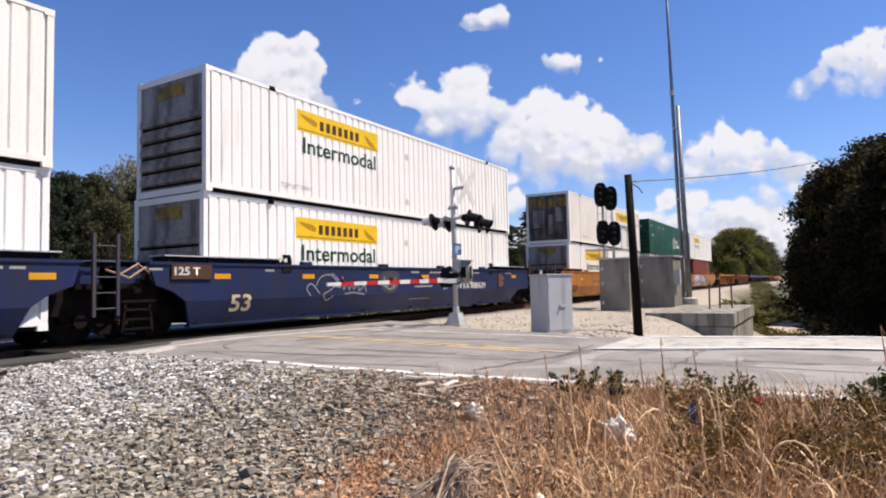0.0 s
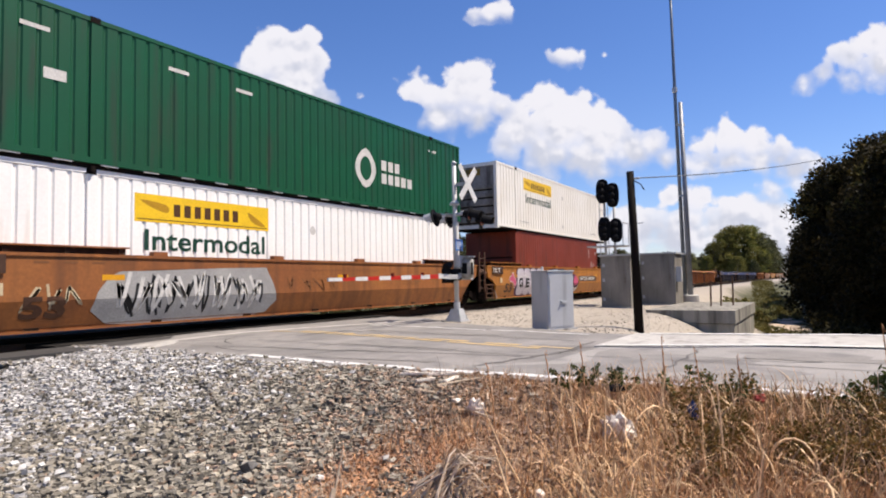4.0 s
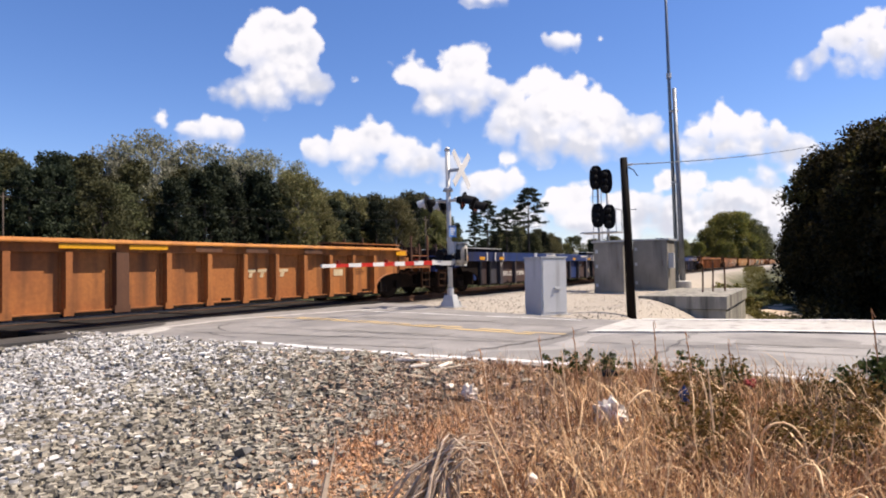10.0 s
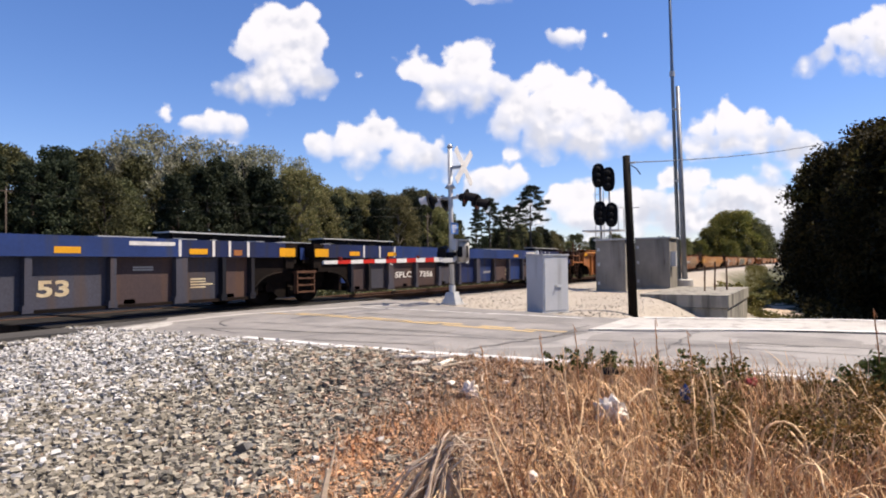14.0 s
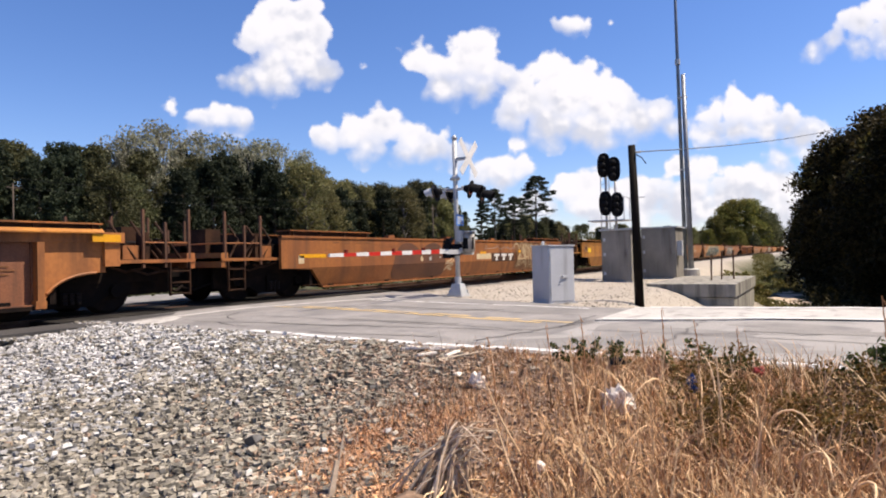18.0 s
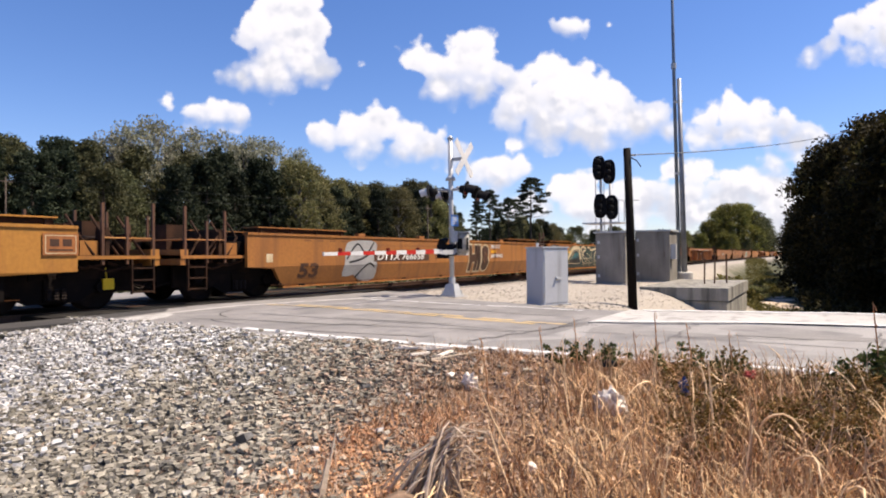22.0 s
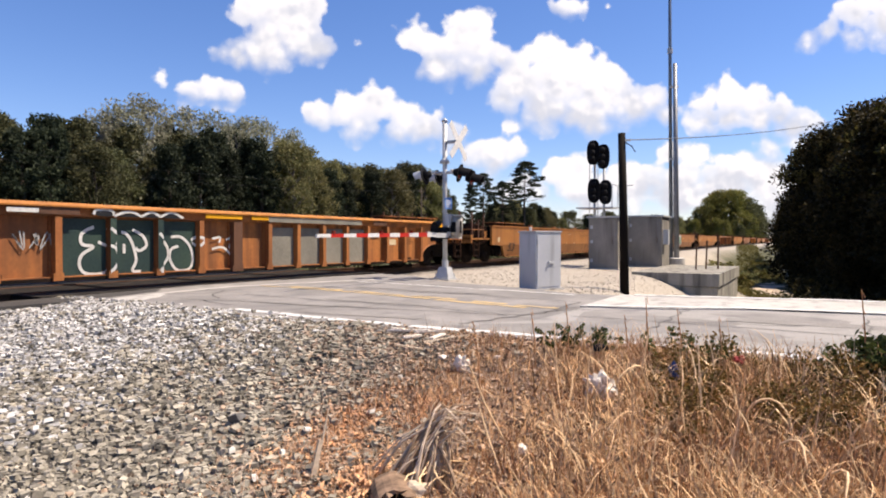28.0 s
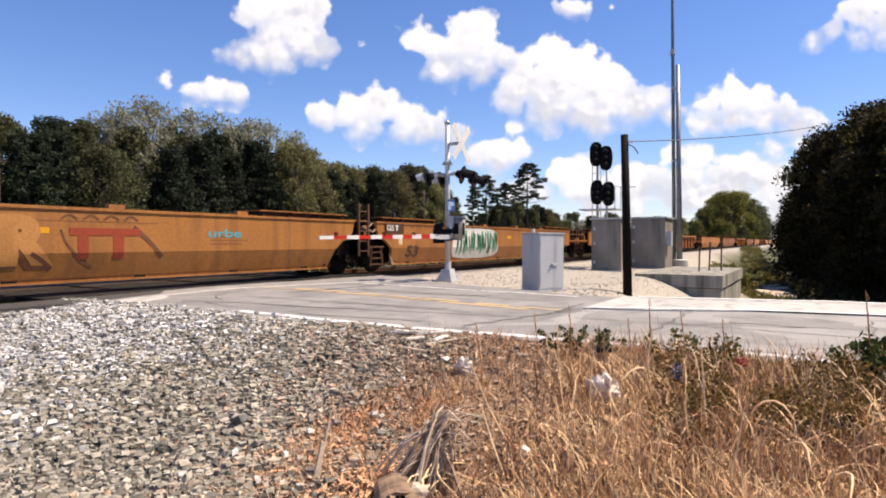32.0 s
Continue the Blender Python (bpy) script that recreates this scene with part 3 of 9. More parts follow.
for x0, y0, x1, y1, w, tone in ((6.9, 9.2, 7.6, 3.4, 0.035, 0), (8.0, 8.8, 7.7, 3.2, 0.03, 0), (10.2, 9.0, 9.9, 3.4, 0.04, 0), (6.5, 3.55, 8.9, 2.9, 0.05, 0), (7.2, 7.6, 7.5, 5.6, 0.28, 1), (8.2, 6.9, 8.1, 4.6, 0.35, 1), (10.6, 8.2, 10.3, 5.0, 0.3, 1), (6.6, 6.2, 6.75, 4.2, 0.2, 1), (7.0, 1.2, 7.2, -3.5, 0.3, 1), (8.6, 0.8, 8.9, -4.0, 0.35, 1), (7.9, 2.6, 8.0, -6.0, 0.03, 0), (6.6, -0.6, 10.3, -0.75, 0.03, 0), (6.6, 1.5, 9.8, 1.4, 0.025, 0)):
    n = 14
    run_of = [(x0 + (x1 - x0) * k / n + 0.018 * math.sin(1.7 * k + x0), y0 + (y1 - y0) * k / n + 0.04 * math.sin(2.3 * k + y0)) for k in range(n + 1)]
    part("worn_smear" if tone else "tar_seam", flat_strip(run_of, w, 0.0068 if tone else 0.0082), ASPHALT_WORN if tone else ASPHALT_SEAM, pave)

# ---- track ----
TRACK_Y = 13.2


def bed_z(x, y):
    d = abs(y - TRACK_Y)
    return -0.19 - 0.28 * step(1.35, 2.9, d) + 0.02 * noise.noise((x * 2, y * 2, 0))


bed_y = [TRACK_Y + d for d in (-3.0, -2.6, -2.2, -1.8, -1.4, -0.7, 0, 0.7, 1.4, 1.8, 2.2, 2.6, 3.0)]
bed_x = spread(-300, 900, -5, 60, 1.0)
solid("track_bed", ([(x, y, bed_z(x, y)) for y in bed_y for x in bed_x], [(j * len(bed_x) + i, j * len(bed_x) + i + 1, (j + 1) * len(bed_x) + i + 1, (j + 1) * len(bed_x) + i) for j in range(len(bed_y) - 1) for i in range(len(bed_x) - 1)]),
      surf("track_ballast", (0.228, 0.205, 0.179), (0.16, 0.141, 0.122), 0.95, big=2.0, fine=22, bump=1.0, depth=0.05, dirt=(0.0684, 0.0532, 0.0418), amount=0.35), "grey-brown ballast bed under the railway track", "track bed", "structure", smooth=True)
track = thing("railway_track", "rusty steel rails with polished heads on wooden ties", "railway track", kind="structure")
RAIL_OUT = [(-0.075, 0), (0.075, 0), (0.07, 0.02), (0.012, 0.04), (0.012, 0.135), (0.036, 0.145), (0.036, 0.178), (-0.036, 0.178), (-0.036, 0.145), (-0.012, 0.135), (-0.012, 0.04), (-0.07, 0.02)]
for s in (-0.755, 0.755):
    v, f = prism(RAIL_OUT, -300, 900)
    part("rail", ([(y, TRACK_Y + s + x, z - 0.178) for x, y, z in v], [tuple(reversed(q)) for q in f]), RAIL, track)
tie = mesh_of("tie", *boxes((-0.11, 0.11, -1.3, 1.3, -0.33, -0.181)), TIE_WOOD)
for i in range(230):
    x = -20 + i * 0.52
    if not 5.3 < x < 15.9:
        part("tie", tie, None, track, at=pose(x, TRACK_Y + random.uniform(-0.04, 0.04), 0, 0, 0, random.uniform(-1, 1)))
# the panels' black also carries the shadow under the train
panels = thing("crossing_panels", "black rubber crossing panels, the train's shade in their colour", "crossing panel", kind="structure")
for y0, y1 in ((11.32, 12.36), (12.54, 13.2), (13.205, 13.86), (14.04, 15.08)):
    for i in range(4):
        part("panel", boxes((5.8 + i * 2.45, 5.8 + i * 2.45 + 2.43, y0, y1, -0.3, -0.012)), RUBBER_SHADE, panels)

# ---- crossing signal with its gate ----
MAST = (14.3, 8.2)
sig = thing("crossing_signal", "silver crossing signal mast with crossbuck, dark lamps and lowered striped gate", "crossing signal", pose(*MAST, -0.03))
part("base", merge(([(x * (1 - 0.35 * z), y * (1 - 0.35 * z), z * 0.30) for x, y, z in boxes((-0.19, 0.19, -0.19, 0.19, 0, 1))[0]], boxes((0, 1, 0, 1, 0, 1))[1]), boxes((-0.22, 0.22, -0.22, 0.22, -0.15, 0.03)), tube([(0, 0, 0.28), (0, 0, 0.48)], 0.085, 12), *[tube([(a, b, 0.02), (a, b, 0.13)], 0.022, 6) for a in (-0.18, 0.18) for b in (-0.18, 0.18)]), GALV, sig, "flared cast steel base")
part("footing", boxes((-0.3, 0.3, -0.3, 0.3, -0.3, -0.02)), CONCRETE, sig)
part("mast", tube([(0, 0, 0.3), (0, 0.02, 4.16)], 0.062, 12), GALV, sig, smooth=True)
part("finial", tube([(0, 0.02, 4.15), (0, 0.02, 4.19), (0, 0.02, 4.25)], [0.08, 0.075, 0.02], 12), GALV, sig, smooth=True)
v, f = bevelled((0.30, 0.30, 0.56), 0.05, 3)
mech = part("gate_mechanism", ([(x + 0.16, y - 0.24, z + 1.1) for x, y, z in v], f), ALU_MID, sig, "rounded grey gate motor housing", smooth=True)
part("housing_window", boxes((0.002, 0.014, -0.32, -0.16, 1.22, 1.5)), BLACK, mech, "dark recess in the housing")
part("housing_slot", boxes((0.09, 0.2, -0.394, -0.386, 1.2, 1.52)), BLACK, mech, "dark slot in the housing")
part("housing_lid", boxes((0.0, 0.33, -0.4, -0.08, 1.655, 1.685)), GALV, mech)
part("mount_plate", boxes((-0.1, 0.26, -0.09, 0.09, 1.26, 1.34)), BLACK, sig)
part("pivot_box", boxes((-0.2, 0.12, 0.09, 0.34, 0.98, 1.36)), BLACK, sig, "dark gate pivot casing")
part("pivot_cap", tube([(-0.2, 0.2, 1.38), (0.1, 0.2, 1.5)], [0.12, 0.05], 10), BLACK, sig)
part("crank_disc", tube([(-0.05, -0.12, 1.2), (-0.05, 0.05, 1.2)], 0.16, 14), BLACK, sig)
part("counterweight_arm", merge(boxes((-0.1, 0.62, -0.15, -0.12, 1.12, 1.24), (-0.1, 0.62, 0.48, 0.51, 1.12, 1.24), (0.48, 0.62, -0.17, 0.53, 1.06, 1.32))), GALV, sig)
part("conduit", tube([(0.16, 0.2, 1.0), (0.42, 0.2, 0.95), (0.5, 0.2, 1.2), (0.5, 0.2, 1.55), (0.42, 0.2, 1.75), (0.05, 0.1, 1.78)], 0.03, 8), GALV, sig, smooth=True)
arm = part("gate_arm", boxes((-0.75, -0.1, -0.16, -0.10, 1.08, 1.2)), GALV, sig, "gate arm with red and white stripes")
STRIPE = 0.405
for i in range(11):
    a, b = -0.75 - i * STRIPE, -0.75 - (i + 1) * STRIPE
    h0, h1 = 0.055 - 0.002 * i, 0.055 - 0.002 * (i + 1)
    v, f = boxes((b, a, -0.155, -0.115, -1, 1))
    v = [(x, y, 1.165 + 0.013 * x + (h0 if x == a else h1) * z) for x, y, z in v]
    part("stripe", (v, f), GATE_RED if i % 2 else GATE_WHITE, arm)
    if i in (2, 5, 9):
        part("gate_lamp", merge(tube([(b + 0.1, -0.135, 1.2 + 0.013 * b), (b + 0.1, -0.135, 1.27 + 0.013 * b)], 0.04, 10)), LENS, arm)
cross = part("lamp_crossarm", merge(tube([(-0.42, -0.42, 2.8), (0.42, -0.42, 2.8)], 0.035, 8), tube([(-0.34, 0.3, 2.8), (0.34, 0.3, 2.8)], 0.03, 8), tube([(0, -0.44, 2.8), (0, 0.32, 2.8)], 0.04, 8)), GALV, sig, smooth=True)


def crossing_lamp(x, y, z, turn, paint):
    """A lamp with its round backing disc and its deep hood; it faces -y."""
    m = pose(x, y, z, 0, 0, turn) @ pose(0, 0, 0, 14, 0, 0)
    lamp = part("flasher", tube([(0, 0.12, 0), (0, -0.05, 0)], [0.08, 0.14], 14), BLACK, sig, "warning lamp with backing disc and hood", at=m, smooth=True)
    part("backing_disc", tube([(0, -0.045, 0), (0, -0.06, 0)], 0.235, 24), BLACK, lamp)
    n, v, f = 16, [], []
    for i in range(n + 1):
        w = math.radians(-200 + 220 * i / n)
        for r in (0.165, 0.150):
            for yy in (-0.06, (-0.36 if paint is BLACK else -0.34) + 0.10 * (1 - math.sin(-w)) / 2):
                v.append((r * math.cos(w), yy, -r * math.sin(w)))
    for i in range(n):
        k = 4 * i
        f += [(k, k + 4, k + 5, k + 1), (k + 2, k + 3, k + 7, k + 6), (k + 1, k + 5, k + 7, k + 3)]
    part("hood", (v, f), paint, lamp)
    part("lens", tube([(0, -0.061, 0), (0, -0.075, 0)], [0.145, 0.12], 16), LENS, lamp)
    return lamp


for x in (-0.4, 0.4):
    crossing_lamp(x * 0.85, -0.57, 2.74 - 0.10 * (x > 0), 12, BLACK)
    crossing_lamp(x * 0.9, 0.36, 2.72, 186, GATE_WHITE)
buck = part("crossbuck", boxes((-0.03, 0.03, -0.38, -0.04, 3.56, 3.64)), GALV, sig, "white crossbuck boards")
for a in (45, -45):
    v, f = boxes((-0.61, 0.61, -0.4 - 0.012 * (a > 0), -0.392 - 0.012 * (a > 0), -0.095, 0.095))
    board = part("blade", ([(x * math.cos(radians(a)) - z * math.sin(radians(a)), y, 3.6 + x * math.sin(radians(a)) + z * math.cos(radians(a))) for x, y, z in v], f), GATE_WHITE, buck)
part("bell", tube([(0, 0.02, 3.05), (0, 0.02, 3.12), (0, 0.02, 3.2)], [0.14, 0.12, 0.03], 14), GALV, sig, smooth=True)
plate = part("blue_plate", boxes((-0.19, 0.19, -0.10, -0.092, 1.83, 2.13)), BLUE_SIGN, sig, "small blue information plate")
for k in range(4):
    part("text_bar", boxes((-0.14, 0.14 - 0.05 * (k % 2), -0.103, -0.101, 1.88 + 0.055 * k, 1.905 + 0.055 * k)), PAINT_WHITE, plate)
part("junction_box", boxes((-0.12, 0.12, -0.18, -0.06, 1.4, 1.7)), ALU, sig)

# ---- small equipment cabinet at the road's edge ----
cab = thing("equipment_cabinet", "plain light-grey metal equipment cabinet with a small latch", "cabinet", pose(12.62, 4.98, -0.08, 0, 0, -29))
part("body", ([(x + 0.36, y + 0.29, z) for x, y, z in bevelled((0.72, 0.58, 1.24), 0.012)[0]], bevelled((0.72, 0.58, 1.24), 0.012)[1]), ALU, cab)
part("roof", ([(x + 0.36, y + 0.29, z + 1.24) for x, y, z in bevelled((0.77, 0.63, 0.035), 0.01)[0]], bevelled((0.77, 0.63, 0.035), 0.01)[1]), GALV, cab)
door = part("door", boxes((0.04, 0.68, -0.012, 0.0, 0.06, 1.19)), ALU, cab)
part("latch", merge(boxes((0.33, 0.50, -0.035, -0.012, 0.56, 0.61)), tube([(0.36, -0.06, 0.585), (0.36, -0.012, 0.585)], 0.025, 10)), GALV, door)
for z in (0.2, 0.98):
    part("hinge", boxes((0.03, 0.06, -0.03, -0.012, z, z + 0.1)), GALV, door)
part("roof_vent", tube([(0.1, 0.3, 1.27), (0.1, 0.3, 1.36)], 0.03, 10), GATE_WHITE, cab)
part("plinth", boxes((-0.05, 0.77, -0.05, 0.63, -0.08, 0.012)), CONCRETE, cab)

# ---- dark wooden pole with a wire ----
pole = thing("utility_pole", "short dark tarred wooden pole holding one wire", "utility pole", pose(14.57, 3.55, -0.25))
part("shaft", tube([(0, 0, -0.2), (-0.01, 0.04, 1.9), (-0.02, 0.09, 3.72)], [0.108, 0.096, 0.085], 14), POLE_WOOD, pole, smooth=True)
part("insulator", tube([(-0.02, 0.0, 3.55), (-0.02, -0.12, 3.55)], 0.025, 8), GALV, pole)
part("guy_hook", tube([(-0.02, 0.0, 3.5), (0.05, -0.12, 3.42), (0.08, -0.2, 3.28)], 0.012, 6), BLACK, pole)
wire_path = []
for i in range(25):
    u = i / 24
    wire_path.append((14.6 + 22 * u, 3.45 - 5.5 * u, 3.31 + 3.8 * u - 0.9 * u * (1 - u)))
solid("overhead_wire", tube(wire_path, 0.014, 6), plain("wire_grey", (0.137, 0.152, 0.167)), "thin grey overhead wire from pole to trees", "wire")

# ---- pole line in front of the woods ----
for x, y, top in ((24.9, 55.4, 7.6), (52.6, 32.9, 6.1)):
    far_pole = thing("line_pole", "slim grey wooden pole carrying wires before the woods", "utility pole", pose(x, y, ground_z(x, y)), group="pole line before the woods")
    part("shaft", tube([(0, 0, -0.3), (0, 0, top + 1.3)], [0.085, 0.06], 8), BARK, far_pole, smooth=True)
    part("crossarm", boxes((-0.5, 0.5, -0.05, 0.05, top + 0.9, top + 1.0)), BARK, far_pole)
for lift in (0.0, 0.75):
    run_of = [(24.9 + 27.7 * u, 55.4 - 22.5 * u, 7.4 - 1.5 * u + lift - 3.2 * u * (1 - u)) for u in [i / 20 for i in range(21)]]
    solid("line_wire", tube(run_of, 0.010, 5), plain("line_wire_black", (0.02, 0.02, 0.02)), "thin dark wire slung between two poles", "wire", group="wires before the woods")

# ---- signal bungalows ----
def bungalow(x, y, w, d, h, label, material):
    b = thing("signal_bungalow", label, "signal hut", pose(x, y, -0.08))
    part("body", ([(px + d / 2, py + w / 2, z) for px, py, z in bevelled((d, w, h), 0.02)[0]], bevelled((d, w, h), 0.02)[1]), material, b)
    part("roof", ([(px, py, z + (0.05 if abs(py - w / 2) < 0.01 else 0)) for px, py, z in boxes((-0.07, d + 0.07, -0.07, w + 0.07, h, h + 0.06))[0]], boxes((0, 1, 0, 1, 0, 1))[1]), GALV, b)
    dr = part("door", boxes((-0.02, 0.0, 0.1, w - 0.12, 0.08, h - 0.1)), material, b)
    for z in (0.25, h / 2, h - 0.4):
        part("hinge", boxes((-0.045, -0.02, w - 0.16, w - 0.08, z, z + 0.12)), GALV, dr)
    part("handle", tube([(-0.06, 0.18, h * 0.48), (-0.06, 0.18, h * 0.58)], 0.015, 8), STEEL, dr)
    part("sill", boxes((-0.06, d + 0.06, -0.06, w + 0.06, -0.1, 0.02)), CONCRETE, b)
    return b


bungalow(23.0, 5.86, 1.10, 1.0, 1.9, "grey weathered aluminium signal hut below the signal heads", ALU_OLD)
hut = bungalow(25.9, 4.85, 1.35, 1.6, 2.02, "grey aluminium signal hut with pale flat roof and side meter", ALU_OLD)
part("meter_box", boxes((0.2, 0.5, -0.2, -0.001, 0.9, 1.5)), ALU, hut)

# ---- railway signal: two masts with two oval heads each ----
rs = thing("railway_signal", "railway signal with two masts and dark oval target heads", "railway signal", pose(25.0, 7.2, -0.1))
for y, zt in ((0.12, 5.0), (-0.26, 4.8)):
    part("mast", tube([(0, y, 0), (0, y, zt)], 0.055, 10), GALV, rs, smooth=True)
for y, z, x in ((0.12, 4.62, -0.25), (-0.27, 4.44, -0.2), (0.08, 3.08, -0.25), (-0.34, 3.02, -0.1)):
    outline = [(0.26 * math.copysign(abs(math.cos(w)) ** 0.75, math.cos(w)), 0.49 * math.copysign(abs(math.sin(w)) ** 0.75, math.sin(w))) for w in [2 * math.pi * i / 28 for i in range(28)]]
    v, f = prism(outline, -0.02, 0.02)
    head = part("target_head", ([(x + yy, y - px, z + pz) for px, yy, pz in v], f), BLACK, rs, "black oval signal target")
    for dz in (0.26, 0.0, -0.26):
        part("signal_hood", tube([(x - 0.02, y, z + dz), (x - 0.24, y, z + dz - 0.02)], [0.10, 0.115], 12), BLACK, head, smooth=True)
    part("head_box", boxes((x + 0.02, x + 0.22, y - 0.14, y + 0.14, z - 0.3, z + 0.3)), BLACK, head)
part("platform", boxes((-0.5, 0.5, -0.75, 0.75, 2.36, 2.41)), GALV, rs)
part("platform_rail", merge(tube([(-0.45, -0.7, 3.3), (0.45, -0.7, 3.3), (0.45, -1.3, 3.3)], 0.02, 6), tube([(0.45, -0.7, 2.4), (0.45, -0.7, 3.3)], 0.02, 6), tube([(-0.45, -0.7, 2.4), (-0.45, -0.7, 3.3)], 0.02, 6)), GALV, rs)
part("signal_ladder", merge(tube([(0.2, 0.05, 0), (0.2, 0.05, 5.0)], 0.018, 6), tube([(0.2, 0.4, 0), (0.2, 0.4, 5.0)], 0.018, 6), *[tube([(0.2, 0.05, 0.3 * k), (0.2, 0.4, 0.3 * k)], 0.012, 5) for k in range(1, 17)]), GALV, rs)

# ---- radio masts on their concrete footing ----
mast2 = thing("radio_mast", "tall grey steel radio mast beside a shorter pole", "radio mast", pose(28.1, 4.66, -0.05))
part("footing", tube([(0, 0, -0.2), (0, 0, 0.26), (0, 0, 0.3)], [0.36, 0.34, 0.26], 18), CONCRETE, mast2)
part("pole", tube([(0, 0, 0.25), (-0.02, 0.12, 8.6)], [0.12, 0.085], 12), MAST_STEEL, mast2, smooth=True)
part("whip", tube([(0.114, 0.236, 0.152), (0.1, 0.35, 9.2), (0.05, 0.42, 18.0)], [0.085, 0.07, 0.04], 10), surf("blue_grey_steel", (0.167, 0.198, 0.236), (0.137, 0.16, 0.19), 0.4, 0.5), mast2, smooth=True)
part("joint_collar", tube([(0.1, 0.35, 9.1), (0.1, 0.35, 9.32)], 0.11, 12), GALV, mast2)
for z in (2.0, 4.5, 7.6):
    part("bracket", boxes((-0.02, 0.14, 0.0, 0.36, z, z + 0.08)), GALV, mast2)

# ---- concrete retaining block with three posts ----
block = thing("concrete_block", "stained pale concrete retaining block beside the track", "retaining wall", pose(0, 0, 0))
part("upper_block", ([(x, y, z) for x, y, z in boxes((20.4, 27.2, 2.15, 4.75, -0.42, -0.03))[0]], boxes((0, 1, 0, 1, 0, 1))[1]), CONCRETE_OLD, block)
part("lower_block", boxes((20.46, 27.1, 2.2, 4.7, -2.2, -0.44)), CONCRETE_OLD, block)
posts = []
for x, y, h in ((23.2, 3.2, 0.85), (23.8, 2.95, 0.98), (24.2, 2.6, 1.0)):
    p = thing("marker_post", "short thin rusty steel post standing on concrete", "post", pose(x, y, -0.03, random.uniform(-3, 3), random.uniform(-3, 3), 0), group="posts on the concrete block")
    part("rod", tube([(0, 0, -0.02), (0, 0, h)], 0.028, 8), RAIL, p)
    part("cap", tube([(0, 0, h), (0, 0, h + 0.03)], 0.04, 8), RAIL, p)

# ---- the train ----
SPEED = 12.1
SIDE_Y = 11.6
WIDE = 3.2
MOVERS = []


def rolling(name, label, category, s, z=0.0, group="", y=SIDE_Y):
    """A thing that rides with the train; s is where its origin stands along the track at the start."""
    ob = thing(name, label, category, pose(s, y, z), group)
    MOVERS.append((ob, s, y, z))
    return ob


TEXTS = {}


DECALS = []


def skin(y):
    """Paint lies close on its plate."""
    return y * 0.4 if y < 0.05 else (0.15 - (0.15 - y) * 0.4 if y < 0.15 else y)


def words(name, text, height, material, parent, x, z, y=-0.012, length=None, bold=0.0, slant=0.0, label=""):
    """Lettering on the near side: (x, z) is its lower left corner. length stretches it."""
    key = (text, material.name, bold, slant)
    if key not in TEXTS:
        cu = bpy.data.curves.new("letters", "FONT")
        cu.body, cu.size, cu.offset, cu.shear, cu.resolution_u = text, 1.0, bold, slant, 3
        tmp = new("letters", cu)
        bpy.context.view_layer.update()
        me = bpy.data.meshes.new_from_object(tmp.evaluated_get(bpy.context.evaluated_depsgraph_get()))
        bpy.data.objects.remove(tmp)
        xs, zs = [v.co.x for v in me.vertices], [v.co.y for v in me.vertices]
        x0, w, z0, h = min(xs), max(xs) - min(xs), min(zs), max(zs) - min(zs)
        for v in me.vertices:
            v.co = ((v.co.x - x0) / h, 0, (v.co.y - z0) / h)
        me.materials.clear()
        me.materials.append(material)
        TEXTS[key] = (me, w / h)
    me, ratio = TEXTS[key]
    ob = part(name, me, None, parent, label)
    ob.matrix_basis = Matrix.Translation((x, skin(y), z)) @ Matrix.Diagonal(((length or ratio * height) / ratio, 1, height, 1))
    DECALS.append(ob)
    return ob


def bar(name, x0, x1, z0, z1, material, parent, y=-0.010, label=""):
    y = skin(y)
    ob = part(name, boxes((x0, x1, y, y + 0.003, z0, z1)), material, parent, label)
    DECALS.append(ob)
    return ob


def blob(name, pts, material, parent, y=-0.010, label=""):
    """A flat painted shape on the near side from (x, z) points, rounded off."""
    out = []
    n = len(pts)
    for i in range(n):
        p0, p1, p2, p3 = (Vector(pts[(i + k) % n]) for k in (-1, 0, 1, 2))
        for u in (0.0, 0.33, 0.66):
            out.append(tuple(0.5 * (2 * p1 + (p2 - p0) * u + (2 * p0 - 5 * p1 + 4 * p2 - p3) * u * u + (3 * p1 - p0 - 3 * p2 + p3) * u ** 3)))
    bm = bmesh.new()
    face = bm.faces.new([bm.verts.new((x, skin(y), z)) for x, z in out])
    bmesh.ops.triangulate(bm, faces=[face])
    bmesh.ops.recalc_face_normals(bm, faces=bm.faces[:])
    me = bpy.data.meshes.new(name)
    bm.to_mesh(me)
    bm.free()
    me.materials.append(material)
    DECALS.append(part(name, me, None, parent, label))
    return DECALS[-1]


